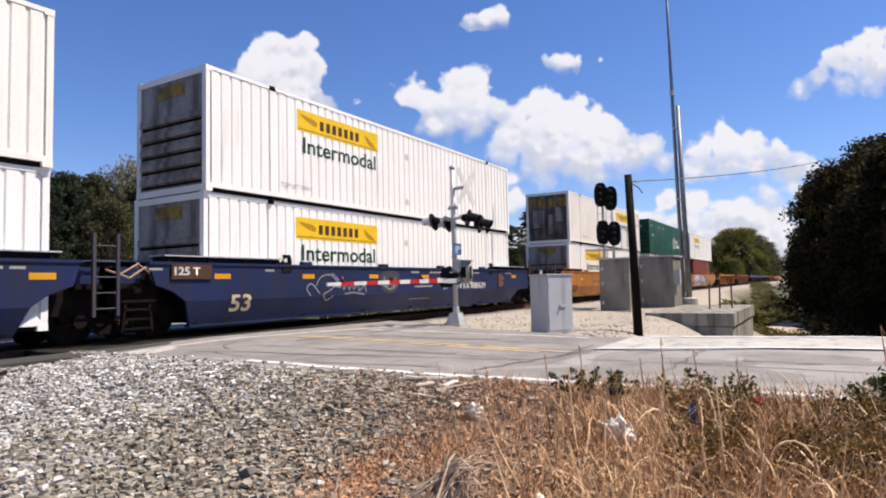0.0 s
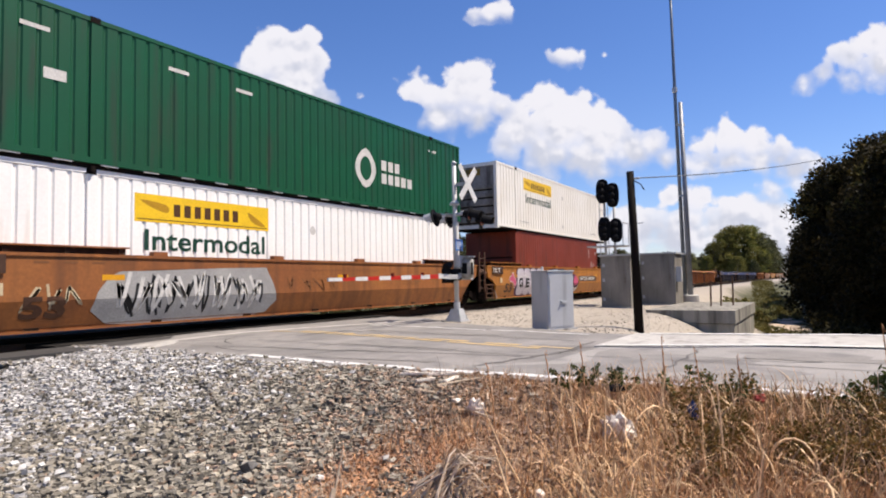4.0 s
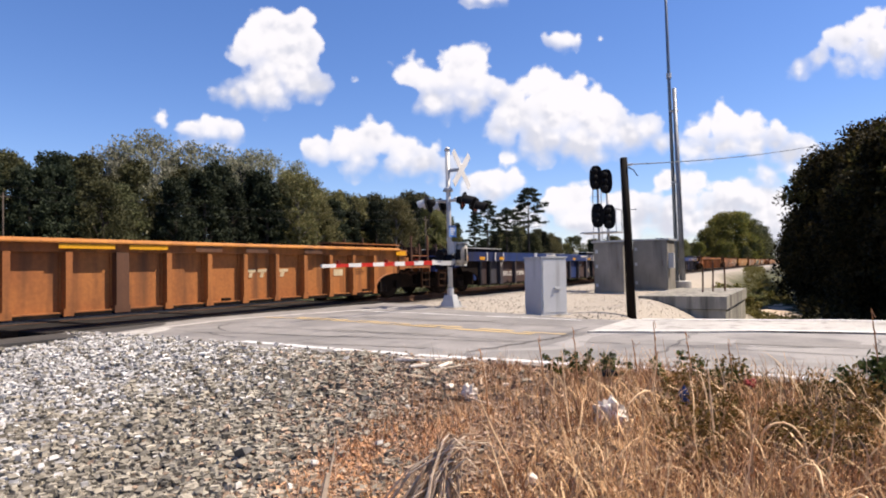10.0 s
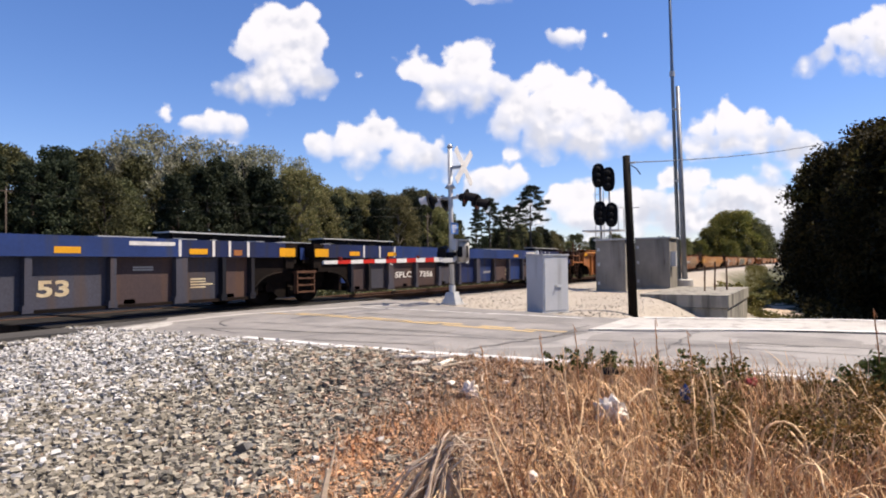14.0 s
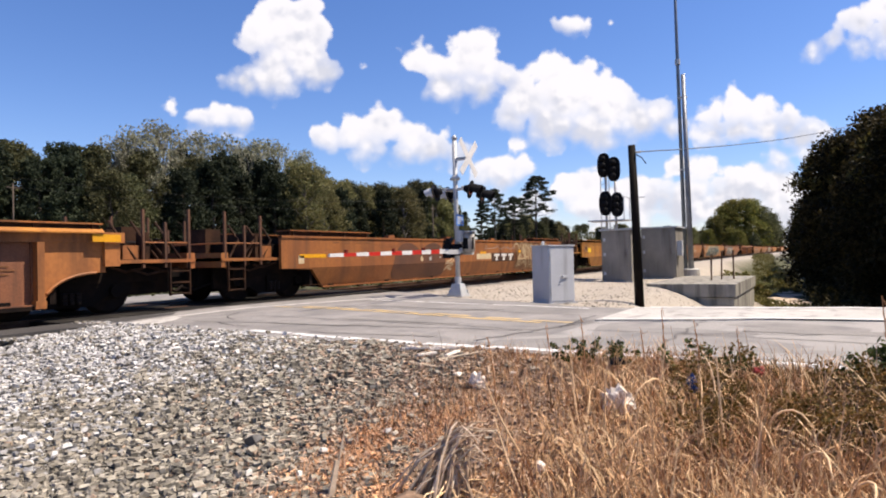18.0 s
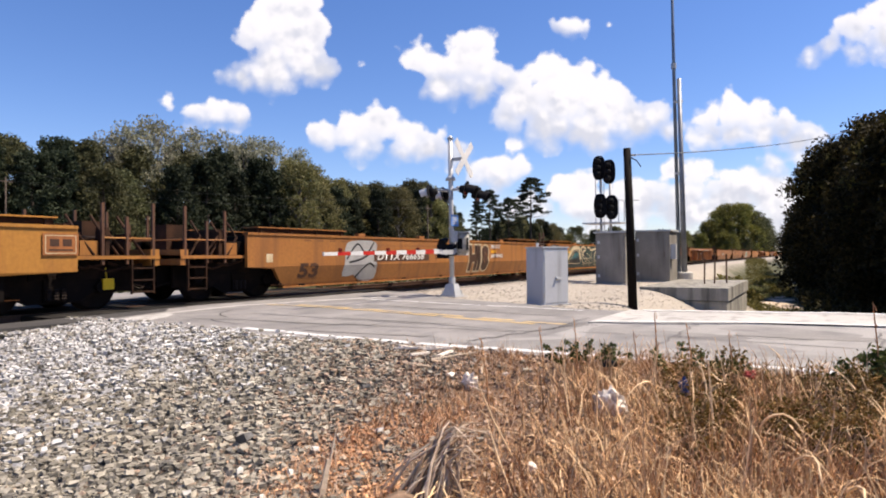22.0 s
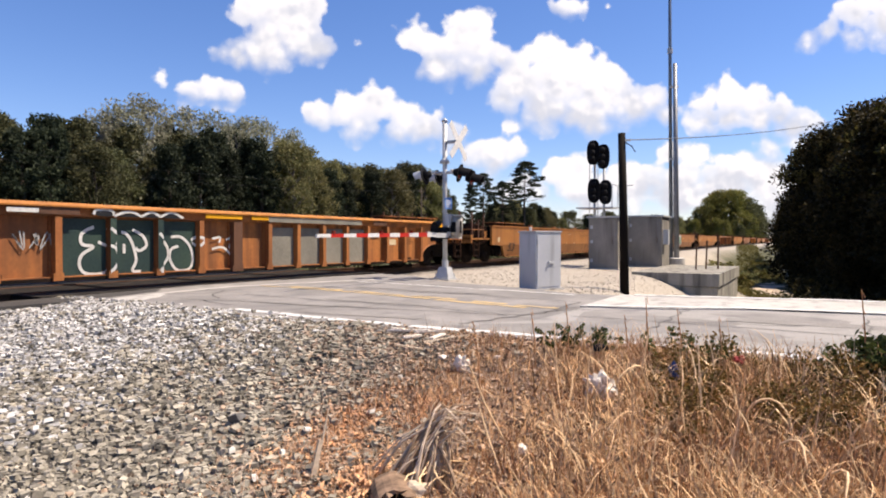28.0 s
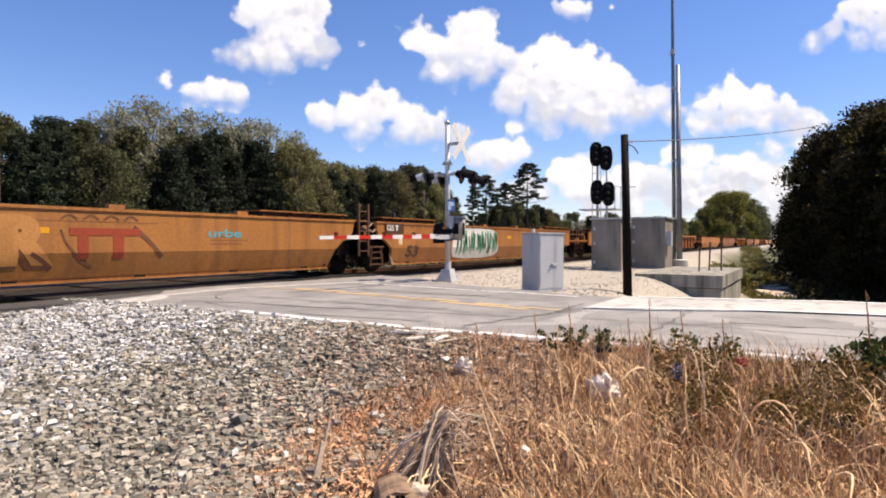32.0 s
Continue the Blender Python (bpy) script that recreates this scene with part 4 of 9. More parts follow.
def stroke(name, pts, w, material, parent, y=-0.013, label=""):
    """A sprayed line of width w along smoothed (x, z) points."""
    out = []
    for i in range(len(pts) - 1):
        p0, p1, p2, p3 = (Vector(pts[min(max(i + k, 0), len(pts) - 1)]) for k in (-1, 0, 1, 2))
        for u in (0.0, 0.25, 0.5, 0.75):
            out.append(0.5 * (2 * p1 + (p2 - p0) * u + (2 * p0 - 5 * p1 + 4 * p2 - p3) * u * u + (3 * p1 - p0 - 3 * p2 + p3) * u ** 3))
    out.append(Vector(pts[-1]))
    v, f = [], []
    for i, p in enumerate(out):
        d = (out[min(i + 1, len(out) - 1)] - out[max(i - 1, 0)]).normalized()
        for s in (-0.5, 0.5):
            v.append((p.x - d.y * w * s, skin(y), p.y + d.x * w * s))
    f = [(2 * i, 2 * i + 2, 2 * i + 3, 2 * i + 1) for i in range(len(out) - 1)]
    DECALS.append(part(name, (v, f), material, parent, label))
    return DECALS[-1]


def fold_decals():
    """Lay the paint round the fold of a side plate."""
    for ob in DECALS:
        bm = bmesh.new()
        bm.from_mesh(ob.data)
        bm.transform(ob.matrix_basis)
        if min(v.co.z for v in bm.verts) < 0.779:
            bmesh.ops.bisect_plane(bm, geom=bm.verts[:] + bm.edges[:] + bm.faces[:], plane_co=(0, 0, 0.78), plane_no=(0, 0, 1))
            for v in bm.verts:
                if v.co.z < 0.78:
                    v.co.y += (0.78 - v.co.z) * 0.325
            me = bpy.data.meshes.new(ob.data.name)
            bm.to_mesh(me)
            for m in ob.data.materials:
                me.materials.append(m)
            ob.matrix_basis = Matrix()
            ob.data = me
        bm.free()
    DECALS.clear()


def scrawl(parent, x0, x1, z0, z1, material, count, w, seed, y=-0.013, name="tag_stroke"):
    """A row of looping letter-like strokes."""
    rnd = random.Random(seed)
    for i in range(count):
        a = x0 + (x1 - x0) * i / count
        b = x0 + (x1 - x0) * (i + 1) / count
        n = rnd.randint(4, 6)
        pts = [(a + (b - a) * rnd.uniform(0, 1), z0 + (z1 - z0) * (rnd.uniform(0, 0.3) if k % 2 else rnd.uniform(0.7, 1))) for k in range(n)]
        stroke(name, pts, w, material, parent, y)


# trucks
WHEEL = mesh_of("wheel", *merge(tube([(0, -0.07, 0), (0, -0.06, 0), (0, 0.05, 0), (0, 0.055, 0), (0, 0.085, 0)], [0.40, 0.455, 0.46, 0.49, 0.485], 24), tube([(0, -0.16, 0), (0, 0.1, 0)], [0.09, 0.13], 12)), WHEEL_STEEL, True)
AXLE = mesh_of("axle", *tube([(0, -0.95, 0), (0, 0.95, 0)], 0.08, 10), UNDER)
FRAME_OUT = [(-1.25, 0.62), (-1.2, 0.40), (-0.75, 0.36), (-0.45, 0.18), (0.45, 0.18), (0.75, 0.36), (1.2, 0.40), (1.25, 0.62), (0.8, 0.72), (-0.8, 0.72)]
SIDE_FRAME = mesh_of("side_frame", *merge(prism(FRAME_OUT, -0.07, 0.07), boxes((-0.2, 0.2, -0.12, 0.12, 0.22, 0.66)), tube([(-0.89, -0.16, 0.46), (-0.89, 0.1, 0.46)], 0.13, 12), tube([(0.89, -0.16, 0.46), (0.89, 0.1, 0.46)], 0.13, 12)), UNDER)
BOLSTER = mesh_of("bolster", *boxes((-0.2, 0.2, -1.1, 1.1, 0.35, 0.7)), UNDER)
SPRING = mesh_of("spring", *tube([(0, -0.15, 0.24 + 0.0275 * k) for k in range(9)], [0.062 if k % 2 else 0.05 for k in range(9)], 8), WHEEL_STEEL)


def truck(car, x):
    t = part("truck", BOLSTER, None, car, "black four-wheel truck", at=pose(x, WIDE / 2, 0))
    for y in (-1.0, 1.0):
        part("side_frame", SIDE_FRAME, None, t, at=pose(0, y, 0))
        if y < 0:
            for dx in (-0.13, 0.0, 0.13):
                part("spring", SPRING, None, t, at=pose(dx, y, 0))
        for dx in (-0.89, 0.89):
            part("wheel", WHEEL, None, t, at=pose(dx, 0.755 * (1 if y > 0 else -1), 0.46, 0, 0, 0 if y < 0 else 180))
    for dx in (-0.89, 0.89):
        part("axle", AXLE, None, t, at=pose(dx, 0, 0.46))


COUPLER = mesh_of("coupler", *merge(boxes((-1.4, 0.0, -0.09, 0.09, 0.72, 0.92), (-1.62, -1.35, -0.17, 0.17, 0.66, 0.98)), tube([(-0.5, -0.4, 0.75), (-0.8, -0.42, 0.45), (-1.3, -0.35, 0.32), (-1.7, -0.3, 0.4)], 0.03, 8)), UNDER)


def coupler_end(car, x, way, paint, posts="stout", brake=False):
    """The platform over a coupled end: deck, sill, grab posts, steps, coupler. way: -1 at the near-left end, 1 at the other."""
    a, b = sorted((x, x + way * 1.75))
    part("end_deck", boxes((a, b, 0.16, WIDE - 0.16, 1.0, 1.08)), GRIME_SHADE, car)
    part("end_sill", boxes((min(x + way * 1.55, x + way * 1.75), max(x + way * 1.55, x + way * 1.75), 0.12, WIDE - 0.12, 0.86, 1.2)), paint, car)
    part("coupler", COUPLER, None, car, at=pose(x + way * 0.75, WIDE / 2, 0, 0, 0, 0 if way < 0 else 180))
    if posts:
        for dx, h in ((0.55, 2.1), (1.05, 1.85), (1.62, 2.15)):
            px = x + way * dx
            r = 0.027 if posts == "stout" else 0.022
            for y in (0.145, WIDE - 0.145):
                part("grab_post", boxes((px - r, px + r, y - r, y + r, 0.9, h - (0 if posts == "stout" else 0.3))), PANEL_BROWN if posts == "thin" else BROAD_POST, car)
        part("hand_rail", tube([(x + way * 0.55, 0.14, 1.42), (x + way * 1.62, 0.14, 1.42), (x + way * 1.62, WIDE - 0.14, 1.42)], 0.02, 6), paint, car)
    # added dark bulk fills the shaded space between coupled cars
    part("end_casting", boxes((min(x - way * 0.6, x + way * 1.1), max(x - way * 0.6, x + way * 1.1), 0.5, WIDE - 0.5, 0.62, 1.42)), UNDER, car)
    sx = x + way * 1.35
    stile = part("step", boxes((sx - 0.25, sx - 0.22, 0.06, 0.12, 0.3, 1.0)), GRIME_SHADE, car)
    part("stile", boxes((sx + 0.22, sx + 0.25, 0.06, 0.12, 0.3, 1.0)), GRIME_SHADE, stile)
    for z in (0.32, 0.56, 0.8):
        part("tread", boxes((sx - 0.22, sx + 0.22, 0.04, 0.16, z, z + 0.03)), GRIME_SHADE, stile)
    if brake:
        wx = x + way * 0.75
        v, f = [], []
        pts = [(wx + 0.24 * math.cos(w), 0.35, 1.55 + 0.24 * math.sin(w)) for w in [2 * math.pi * i / 18 for i in range(19)]]
        part("brake_wheel", merge(tube(pts, 0.025, 6), *[tube([(wx, 0.35, 1.55), pts[i]], 0.016, 5) for i in (0, 3, 6, 9, 12, 15)], tube([(wx, 0.3, 1.55), (wx, 0.62, 1.55)], 0.09, 8)), HOSE, car, "tan spoked brake wheel")
        part("brake_box", boxes((wx - 0.3, wx + 0.3, 0.5, 0.85, 1.08, 1.95)), paint, car)
    part("air_hose", tube([(x + way * 0.9, 0.9, 0.85), (x + way * 1.4, 0.8, 0.5), (x + way * 1.85, 0.95, 0.34), (x + way * 2.2, 1.2, 0.45)], 0.03, 6), UNDER, car, smooth=True)
    part("end_bulkhead", boxes((min(x + way * 0.12, x + way * 0.3), max(x + way * 0.12, x + way * 0.3), 0.7, WIDE - 0.7, 1.08, 1.7)), GRIME_SHADE, car)
    part("rigging_box", boxes((min(x + way * 0.8, x + way * 1.25), max(x + way * 0.8, x + way * 1.25), 1.3, 1.9, 1.08, 1.8)), GRIME_SHADE, car)
    part("valve_box", boxes((min(x + way * 0.15, x + way * 0.5), max(x + way * 0.15, x + way * 0.5), 0.2, 0.6, 1.08, 1.36)), paint, car)
    part("bracket", merge(boxes((min(x + way * 0.62, x + way * 0.7), max(x + way * 0.62, x + way * 0.7), 0.16, 0.5, 1.08, 1.62), (min(x + way * 1.0, x + way * 1.08), max(x + way * 1.0, x + way * 1.08), 0.16, 0.5, 1.08, 1.5)), tube([(x + way * 0.66, 0.2, 1.55), (x + way * 1.04, 0.2, 1.12)], 0.03, 6)), GRIME_SHADE, car)
    for k, (dx, y, z, r) in enumerate(((0.3, 0.3, 0.95, 0.05), (0.75, 0.26, 0.88, 0.04), (1.15, 0.34, 0.94, 0.06))):
        part("brake_rod", tube([(x + way * (dx - 0.4), y, z), (x + way * dx, y + 0.05, z - 0.12), (x + way * (dx + 0.35), y, z - 0.05)], r * 0.6, 6), GRIME_SHADE, car)
    for dx in (0.42, 0.9, 1.45):
        part("brace", tube([(x + way * dx, 0.2, 1.08), (x + way * (dx - 0.3), 0.24, 1.5), (x + way * (dx - 0.32), 0.6, 1.86)], 0.028, 6), GRIME_SHADE, car)
    # skirt and draft box: added dark pieces that close the bright gap
    part("skirt", boxes((min(x - way * 0.1, x + way * 1.5), max(x - way * 0.1, x + way * 1.5), 0.72, 0.8, 0.34, 1.0)), UNDER, car)
    part("deck_edge", boxes((a, b, 0.10, 0.15, 1.0, 1.07)), paint, car)
    part("draft_box", boxes((min(x + way * 1.0, x + way * 1.7), max(x + way * 1.0, x + way * 1.7), 1.0, 2.2, 0.4, 0.98)), UNDER, car)
    part("brake_cylinder", tube([(x + way * 0.2, 0.75, 1.3), (x + way * 0.95, 0.75, 1.3)], 0.17, 12), UNDER, car, smooth=True)
    part("air_reservoir", tube([(x + way * 0.1, 2.3, 1.3), (x + way * 1.1, 2.3, 1.3)], 0.2, 12), UNDER, car, smooth=True)


def artic_end(car, x, way, paint, ladder=True):
    """The end over a shared truck: deck, arm, number plate bars, ladder and step."""
    a, b = sorted((x, x + way * 0.85))
    part("end_deck", boxes((a, b, 0.2, WIDE - 0.2, 1.08, 1.18)), UNDER, car)
    part("end_arm", boxes((min(x, x + way * 1.2), max(x, x + way * 1.2), 1.2, 2.0, 0.78, 1.08)), UNDER, car)
    # dark bulk added over the shared truck, standing in for shade
    part("end_casting", boxes((min(x - way * 0.5, x + way * 0.75), max(x - way * 0.5, x + way * 0.75), 0.45, WIDE - 0.45, 0.58, 1.4)), UNDER, car)
    for y in (0.30, WIDE - 0.34):
        part("shear_plate", boxes((a, b, y, y + 0.04, 1.18, 1.5)), paint, car)
    if ladder:
        l0, l1 = sorted((x + way * 0.25, x + way * 0.72))
        rung_paint = BROAD_POST if paint is not BLUE_CAR else PANEL_GREY
        rail = part("ladder", boxes((l0 - 0.03, l0 + 0.03, 0.02, 0.08, 0.55, 2.15)), rung_paint, car)
        part("ladder_rail", boxes((l1 - 0.03, l1 + 0.03, 0.02, 0.08, 0.55, 2.15)), rung_paint, rail)
        for z in (0.7, 1.0, 1.3, 1.6, 1.9):
            part("rung", tube([(l0, 0.05, z), (l1, 0.05, z)], 0.018, 6), rung_paint, rail)
        m0, m1 = sorted((x + way * 0.85, x + way * 1.4))
        tread_paint = UNDER if paint is BLUE_CAR else STEP_RUST
        top = part("step", boxes((m0 - 0.08, m1 + 0.08, 0.0, 0.16, 0.8, 0.85)), tread_paint, car)
        for a, lean in ((m0, -0.07), (m1 - 0.05, 0.07)):
            v, f = boxes((a, a + 0.05, 0.02, 0.1, 0.22, 0.80))
            part("stile", ([(px + lean * (0.82 - z) / 0.6, y, z) for px, y, z in v], f), tread_paint, top)
        for z in (0.26, 0.45, 0.64):
            part("tread", boxes((m0 - 0.02, m1 + 0.02, 0.02, 0.14, z, z + 0.035)), tread_paint, top)


def walkways(car, length, paint, face=None):
    """Flat boards on brackets over the side chords near both ends, with a face darkened for shade towards the track
    side.
    """
    for a, b in ((0.35, 3.7), (length - 3.7, length - 0.35)):
        for y0, y1 in ((0.05, 0.55), (WIDE - 0.55, WIDE - 0.05)):
            board = part("walkway", boxes((a, b, y0 - 0.05, y1, 1.745, 1.772)), paint, car)
            # the board's shade is put into the dark colour of this face
            part("walkway_face", boxes((a + 0.04, b - 0.04, y0 + 0.03, y0 + 0.07, 1.63, 1.745)), face or GRIME_SHADE, board)
            for k in range(4):
                e = a + 0.1 + k * (b - a - 0.3) / 3
                part("bracket", boxes((e, e + 0.09, y0 - 0.01, y1, 1.625, 1.745)), face or GRIME_SHADE, board)


def guides(car, spots, paint):
    for x in spots:
        for y in (0.02, WIDE - 0.17):
            part("stacking_guide", ([(px, py, z) for px, py, z in boxes((x - 0.16, x + 0.16, y, y + 0.15, 1.62, 1.71))[0]], boxes((0, 1, 0, 1, 0, 1))[1]), paint, car)


def well(car, length):
    """Floor of the well: cross members, floor plates and end bulkheads."""
    for i in range(7):
        x = 2.0 + i * (length - 4.0) / 6
        part("cross_member", boxes((x - 0.12, x + 0.12, 0.15, WIDE - 0.15, 0.26, 0.38)), UNDER, car)
    for x in (1.15, length - 1.25):
        part("bulkhead", boxes((x, x + 0.1, 0.14, WIDE - 0.14, 0.3, 1.58)), UNDER, car)


def smooth_unit(s, length, paint, left, right, label, marks, cut=1.05, group="well cars of the train", brake=False):
    """A well car unit with plain folded side plates, cut away over its trucks."""
    car = rolling("well_car", label, "rail car", s, group=group)
    L = length
    for far in (False, True):
        rows = [(1.60, 0.0, 0.0, 0.0), (1.14, 0.0, 0.15, 0.0), (1.0, 0.0, 0.55, 0.0), (0.78, 0.0, 0.86, 0.0), (0.73, 0.0163, 0.88, 1.12), (0.26, 0.169, 1.07, 1.66)]
        v, f = [], []
        for z, y, arch, shelf in rows:
            for x in ((shelf if left == "coupled" else arch) * cut / 1.05, L - (shelf if right == "coupled" else arch) * cut / 1.05):
                for t in (0.0, 0.09):
                    yy = y + t
                    v.append((x, WIDE - yy if far else yy, z))
        for r in range(len(rows) - 1):
            k = 4 * r
            f += [(k + 4, k + 6, k + 2, k), (k + 1, k + 3, k + 7, k + 5), (k, k + 1, k + 5, k + 4), (k + 2, k + 6, k + 7, k + 3)]
        k = 4 * len(rows) - 4
        f += [(0, 2, 3, 1), (k, k + 1, k + 3, k + 2)]
        if far:
            f = [tuple(reversed(q)) for q in f]
        part("side_plate", (v, f), paint, car)
        y0, y1 = (-0.03, 0.14) if not far else (WIDE - 0.14, WIDE + 0.03)
        part("top_chord", boxes((0.0, L, y0, y1, 1.565, 1.622)), paint, car)
        y0, y1 = (0.14, 0.32) if not far else (WIDE - 0.32, WIDE - 0.14)
        part("bottom_chord", boxes((cut * (1.58 if left == "coupled" else 1), L - cut * (1.58 if right == "coupled" else 1), y0, y1, 0.22, 0.262)), paint, car)
        if not far and paint is not BLUE_CAR and left != "coupled":
            part("corner_gusset", merge(prism([(cut - 0.16, 0.27), (cut - 0.004, 0.27), (cut - 0.29, 0.60)], 0.02, 0.05)), HOSE, car, "pale corner gusset")
    well(car, L)
    walkways(car, L, GALV if paint is BLUE_CAR else paint, BLACK if paint is BLUE_CAR else None)
    if paint is BLUE_CAR:
        for x in (3.82, L - 3.82):
            part("guide_horn", merge(tube([(x - 0.13, 0.0, 1.66), (x - 0.08, 0.0, 1.83), (x + 0.08, 0.0, 1.83), (x + 0.13, 0.0, 1.66)], 0.055, 8), boxes((x - 0.16, x + 0.16, -0.02, 0.14, 1.42, 1.68))), BLACK, car, "black stacking guide horn")
    guides(car, [L * k for k in (0.24, 0.42, 0.60, 0.77)], paint)
    for kind, x, way in ((left, 0.0, -1), (right, L, 1)):
        if kind == "coupled":
            truck(car, x - way * 0.15)
            # black plate added behind the truck cut to keep it dark
            part("well_end", boxes((x - way * cut * 1.6 - 0.03, x - way * cut * 1.6 + 0.03, 0.16, WIDE - 0.16, 0.24, 1.1)), UNDER, car)
            coupler_end(car, x, way, paint, brake=brake and way > 0)
        elif kind == "shared":
            truck(car, x + way * 1.12)
            artic_end(car, x, way, paint, ladder=True)
            for k, y in ((0, 0.10), (1, 0.35)):
                part("air_hose", tube([(x + way * 0.5, y, 1.45), (x + way * 0.95, y - 0.06, 1.28 + 0.1 * k), (x + way * 1.3, y - 0.05, 1.5 + 0.08 * k), (x + way * 1.55, y, 1.42), (x + way * 1.75, y + 0.1, 1.2)], 0.026, 6), HOSE, car, smooth=True)
        else:
            artic_end(car, x, way, paint, ladder=False)
            plate = part("number_plate", boxes((0.49, 1.5, -0.045, -0.032, 1.26, 1.58)), PAINT_DARK, car)
            words("number_letters", "125 T", 0.18, PAINT_WHITE, plate, 0.55, 1.34, -0.12, 0.64, 0.03)
    DECALS.clear()
    marks(car, L)
    fold_decals()
    return car


def even_posts(pitch, count):
    """Posts at one pitch to both sides of a broad middle post."""
    return lambda L: [(L / 2 + pitch * k, 0.13 if k == 0 else 0.06) for k in range(-count, count + 1)]


def blue_posts(L):
    """A broad middle post, two more broad ones further out, and narrow posts between."""
    half = [(1.52, 0.06), (3.04, 0.06), (4.56, 0.06), (6.08, 0.14), (7.2, 0.05), (8.05, 0.05)]
    return [(L / 2 - d, w) for d, w in reversed(half)] + [(L / 2, 0.14)] + [(L / 2 + d, w) for d, w in half]


def rib_unit(s, length, paint, left, right, label, marks, panel_paint=None, chord=1.41, layout=even_posts(2.07, 4), group="well cars of the train"):
    """A well car unit whose sides are recessed panels between posts under a deep top chord, arched over its trucks."""
    car = rolling("ribbed_well_car", label, "rail car", s, group=group)
    L = length
    posts = layout(L)
    arch = posts[0][0]
    deep = 0.195 if chord > 1.4 else 0.15
    for far in (False, True):
        flip = (lambda a, b: (WIDE - b, WIDE - a)) if far else (lambda a, b: (a, b))
        e = 0.35 if chord > 1.4 else L / 2 - 6.08
        part("top_chord", boxes((e, L - e, *flip(0.085 if chord > 1.4 else -0.02, 0.25), chord, 1.612 if chord < 1.4 else 1.58)), paint, car)
        # the lip takes another orange, painting the highlight along the chord
        if chord > 1.4:
            lip = [(-0.05, 1.575), (0.22, 1.575), (0.22, 1.66), (0.03, 1.66), (-0.05, 1.60)]
            lip = [(WIDE - p, q) for p, q in reversed(lip)] if far else lip
            v, f = prism(lip, e, L - e)
            part("chord_lip", ([(b, a, c) for a, b, c in v], [tuple(reversed(q)) for q in f]), ORANGE if paint is BROWN_CAR else ORANGE_PALE, car)
        if chord < 1.4:
            for a, b in ((0.35, e), (L - e, L - 0.35)):
                part("end_chord", boxes((a, b, *flip(-0.012, 0.22), chord, 1.605)), BLUE_CAR, car)
        part("bottom_chord", boxes((arch, L - arch, *flip(0.06, 0.20), 0.22, 0.29)), UNDER, car)
        for i, (x, w) in enumerate(posts):
            part("post", merge(boxes((x - w, x + w, *flip(0.0, deep), 0.30, chord)), boxes((x - w - 0.03, x + w + 0.03, *flip(0.005, deep), 0.24, 0.38))), (DARK_NAVY if abs(x - L / 2) > 6.2 else PANEL_GREY) if chord < 1.4 else (BROAD_POST if w > 0.1 else paint), car)
            if i < len(posts) - 1:
                p = panel_paint[i % len(panel_paint)] if panel_paint and not far else paint
                a, b = x + w, posts[i + 1][0] - posts[i + 1][1]
                rim = boxes((a, b, *flip(0.08, deep), 0.285, 0.315), (a, a + 0.035, *flip(deep - 0.04, deep), 0.315, chord), (b - 0.035, b, *flip(deep - 0.04, deep), 0.315, chord)) if chord > 1.4 and not far else ([], [])
                part("side_panel", merge(boxes((a, b, *flip(deep, deep + 0.03), 0.28, chord)), rim), p, car)
        for x, way in ((0.0, 1), (L, -1)):
            arc = [(x + way * (arch - 0.06), 0.28)] + [(x + way * (arch - 0.06 - 0.95 * (1 - math.cos(w))), 0.28 + 0.56 * math.sin(w)) for w in [math.pi / 2 * k / 8 for k in range(1, 9)]]
            out = arc + [(x + way * 0.25, 0.84), (x + way * 0.25, chord), (x + way * (arch - 0.06), chord)]
            if way > 0:
                out = list(reversed(out))
            part("arch_plate", prism(out, *flip(0.12, 0.15)), UNDER if panel_paint and chord < 1.4 else paint, car)
            part("arch_lip", tube([(px, flip(0.05, 0.12)[0] + 0.035, pz) for px, pz in arc], 0.03, 6), UNDER if chord < 1.4 else paint, car)
            part("end_post", boxes((min(x, x + way * 0.3), max(x, x + way * 0.3), *flip(0.04, 0.2), 0.95, 1.40)), UNDER if chord < 1.4 else paint, car)
            part("end_cap", boxes((min(x - way * 0.06, x + way * 0.345), max(x - way * 0.06, x + way * 0.345), *flip(-0.02, 0.3), 1.40 if chord > 1.4 else 1.24, 1.60)), UNDER if chord < 1.4 else paint, car)
        if not far:
            for a in (-0.02, L - 0.57):
                bar("reflector", a, a + 0.55, *((1.25, 1.47) if chord < 1.4 else (1.42, 1.56)), STICKER, car, -0.06)
    well(car, L)
    walkways(car, L, GALV if chord < 1.4 else paint, BLACK if chord < 1.4 else None)
    for kind, x, way in ((left, 0.0, -1), (right, L, 1)):
        if kind == "coupled":
            truck(car, x - way * 0.72)
            coupler_end(car, x, way, paint, "stout" if chord > 1.4 else "thin")
        elif kind == "shared":
            truck(car, x + way * 0.40)
            artic_end(car, x - way * 0.35, way, paint, ladder=False)
            a = x + way * 0.12
            top = part("step", boxes((a - 0.06, a + 0.68, 0.0, 0.16, 0.82, 0.88)), STEP_RUST, car)
            for z in (0.3, 0.48, 0.66):
                part("tread", boxes((a, a + 0.62, 0.0, 0.16, z, z + 0.04)), STEP_RUST, top)
            for b in (a - 0.03, a + 0.61):
                part("stile", boxes((b, b + 0.04, 0.02, 0.14, 0.28, 0.82)), STEP_RUST, top)
        else:
            artic_end(car, x - way * 0.35, way, paint, ladder=False)
    DECALS.clear()
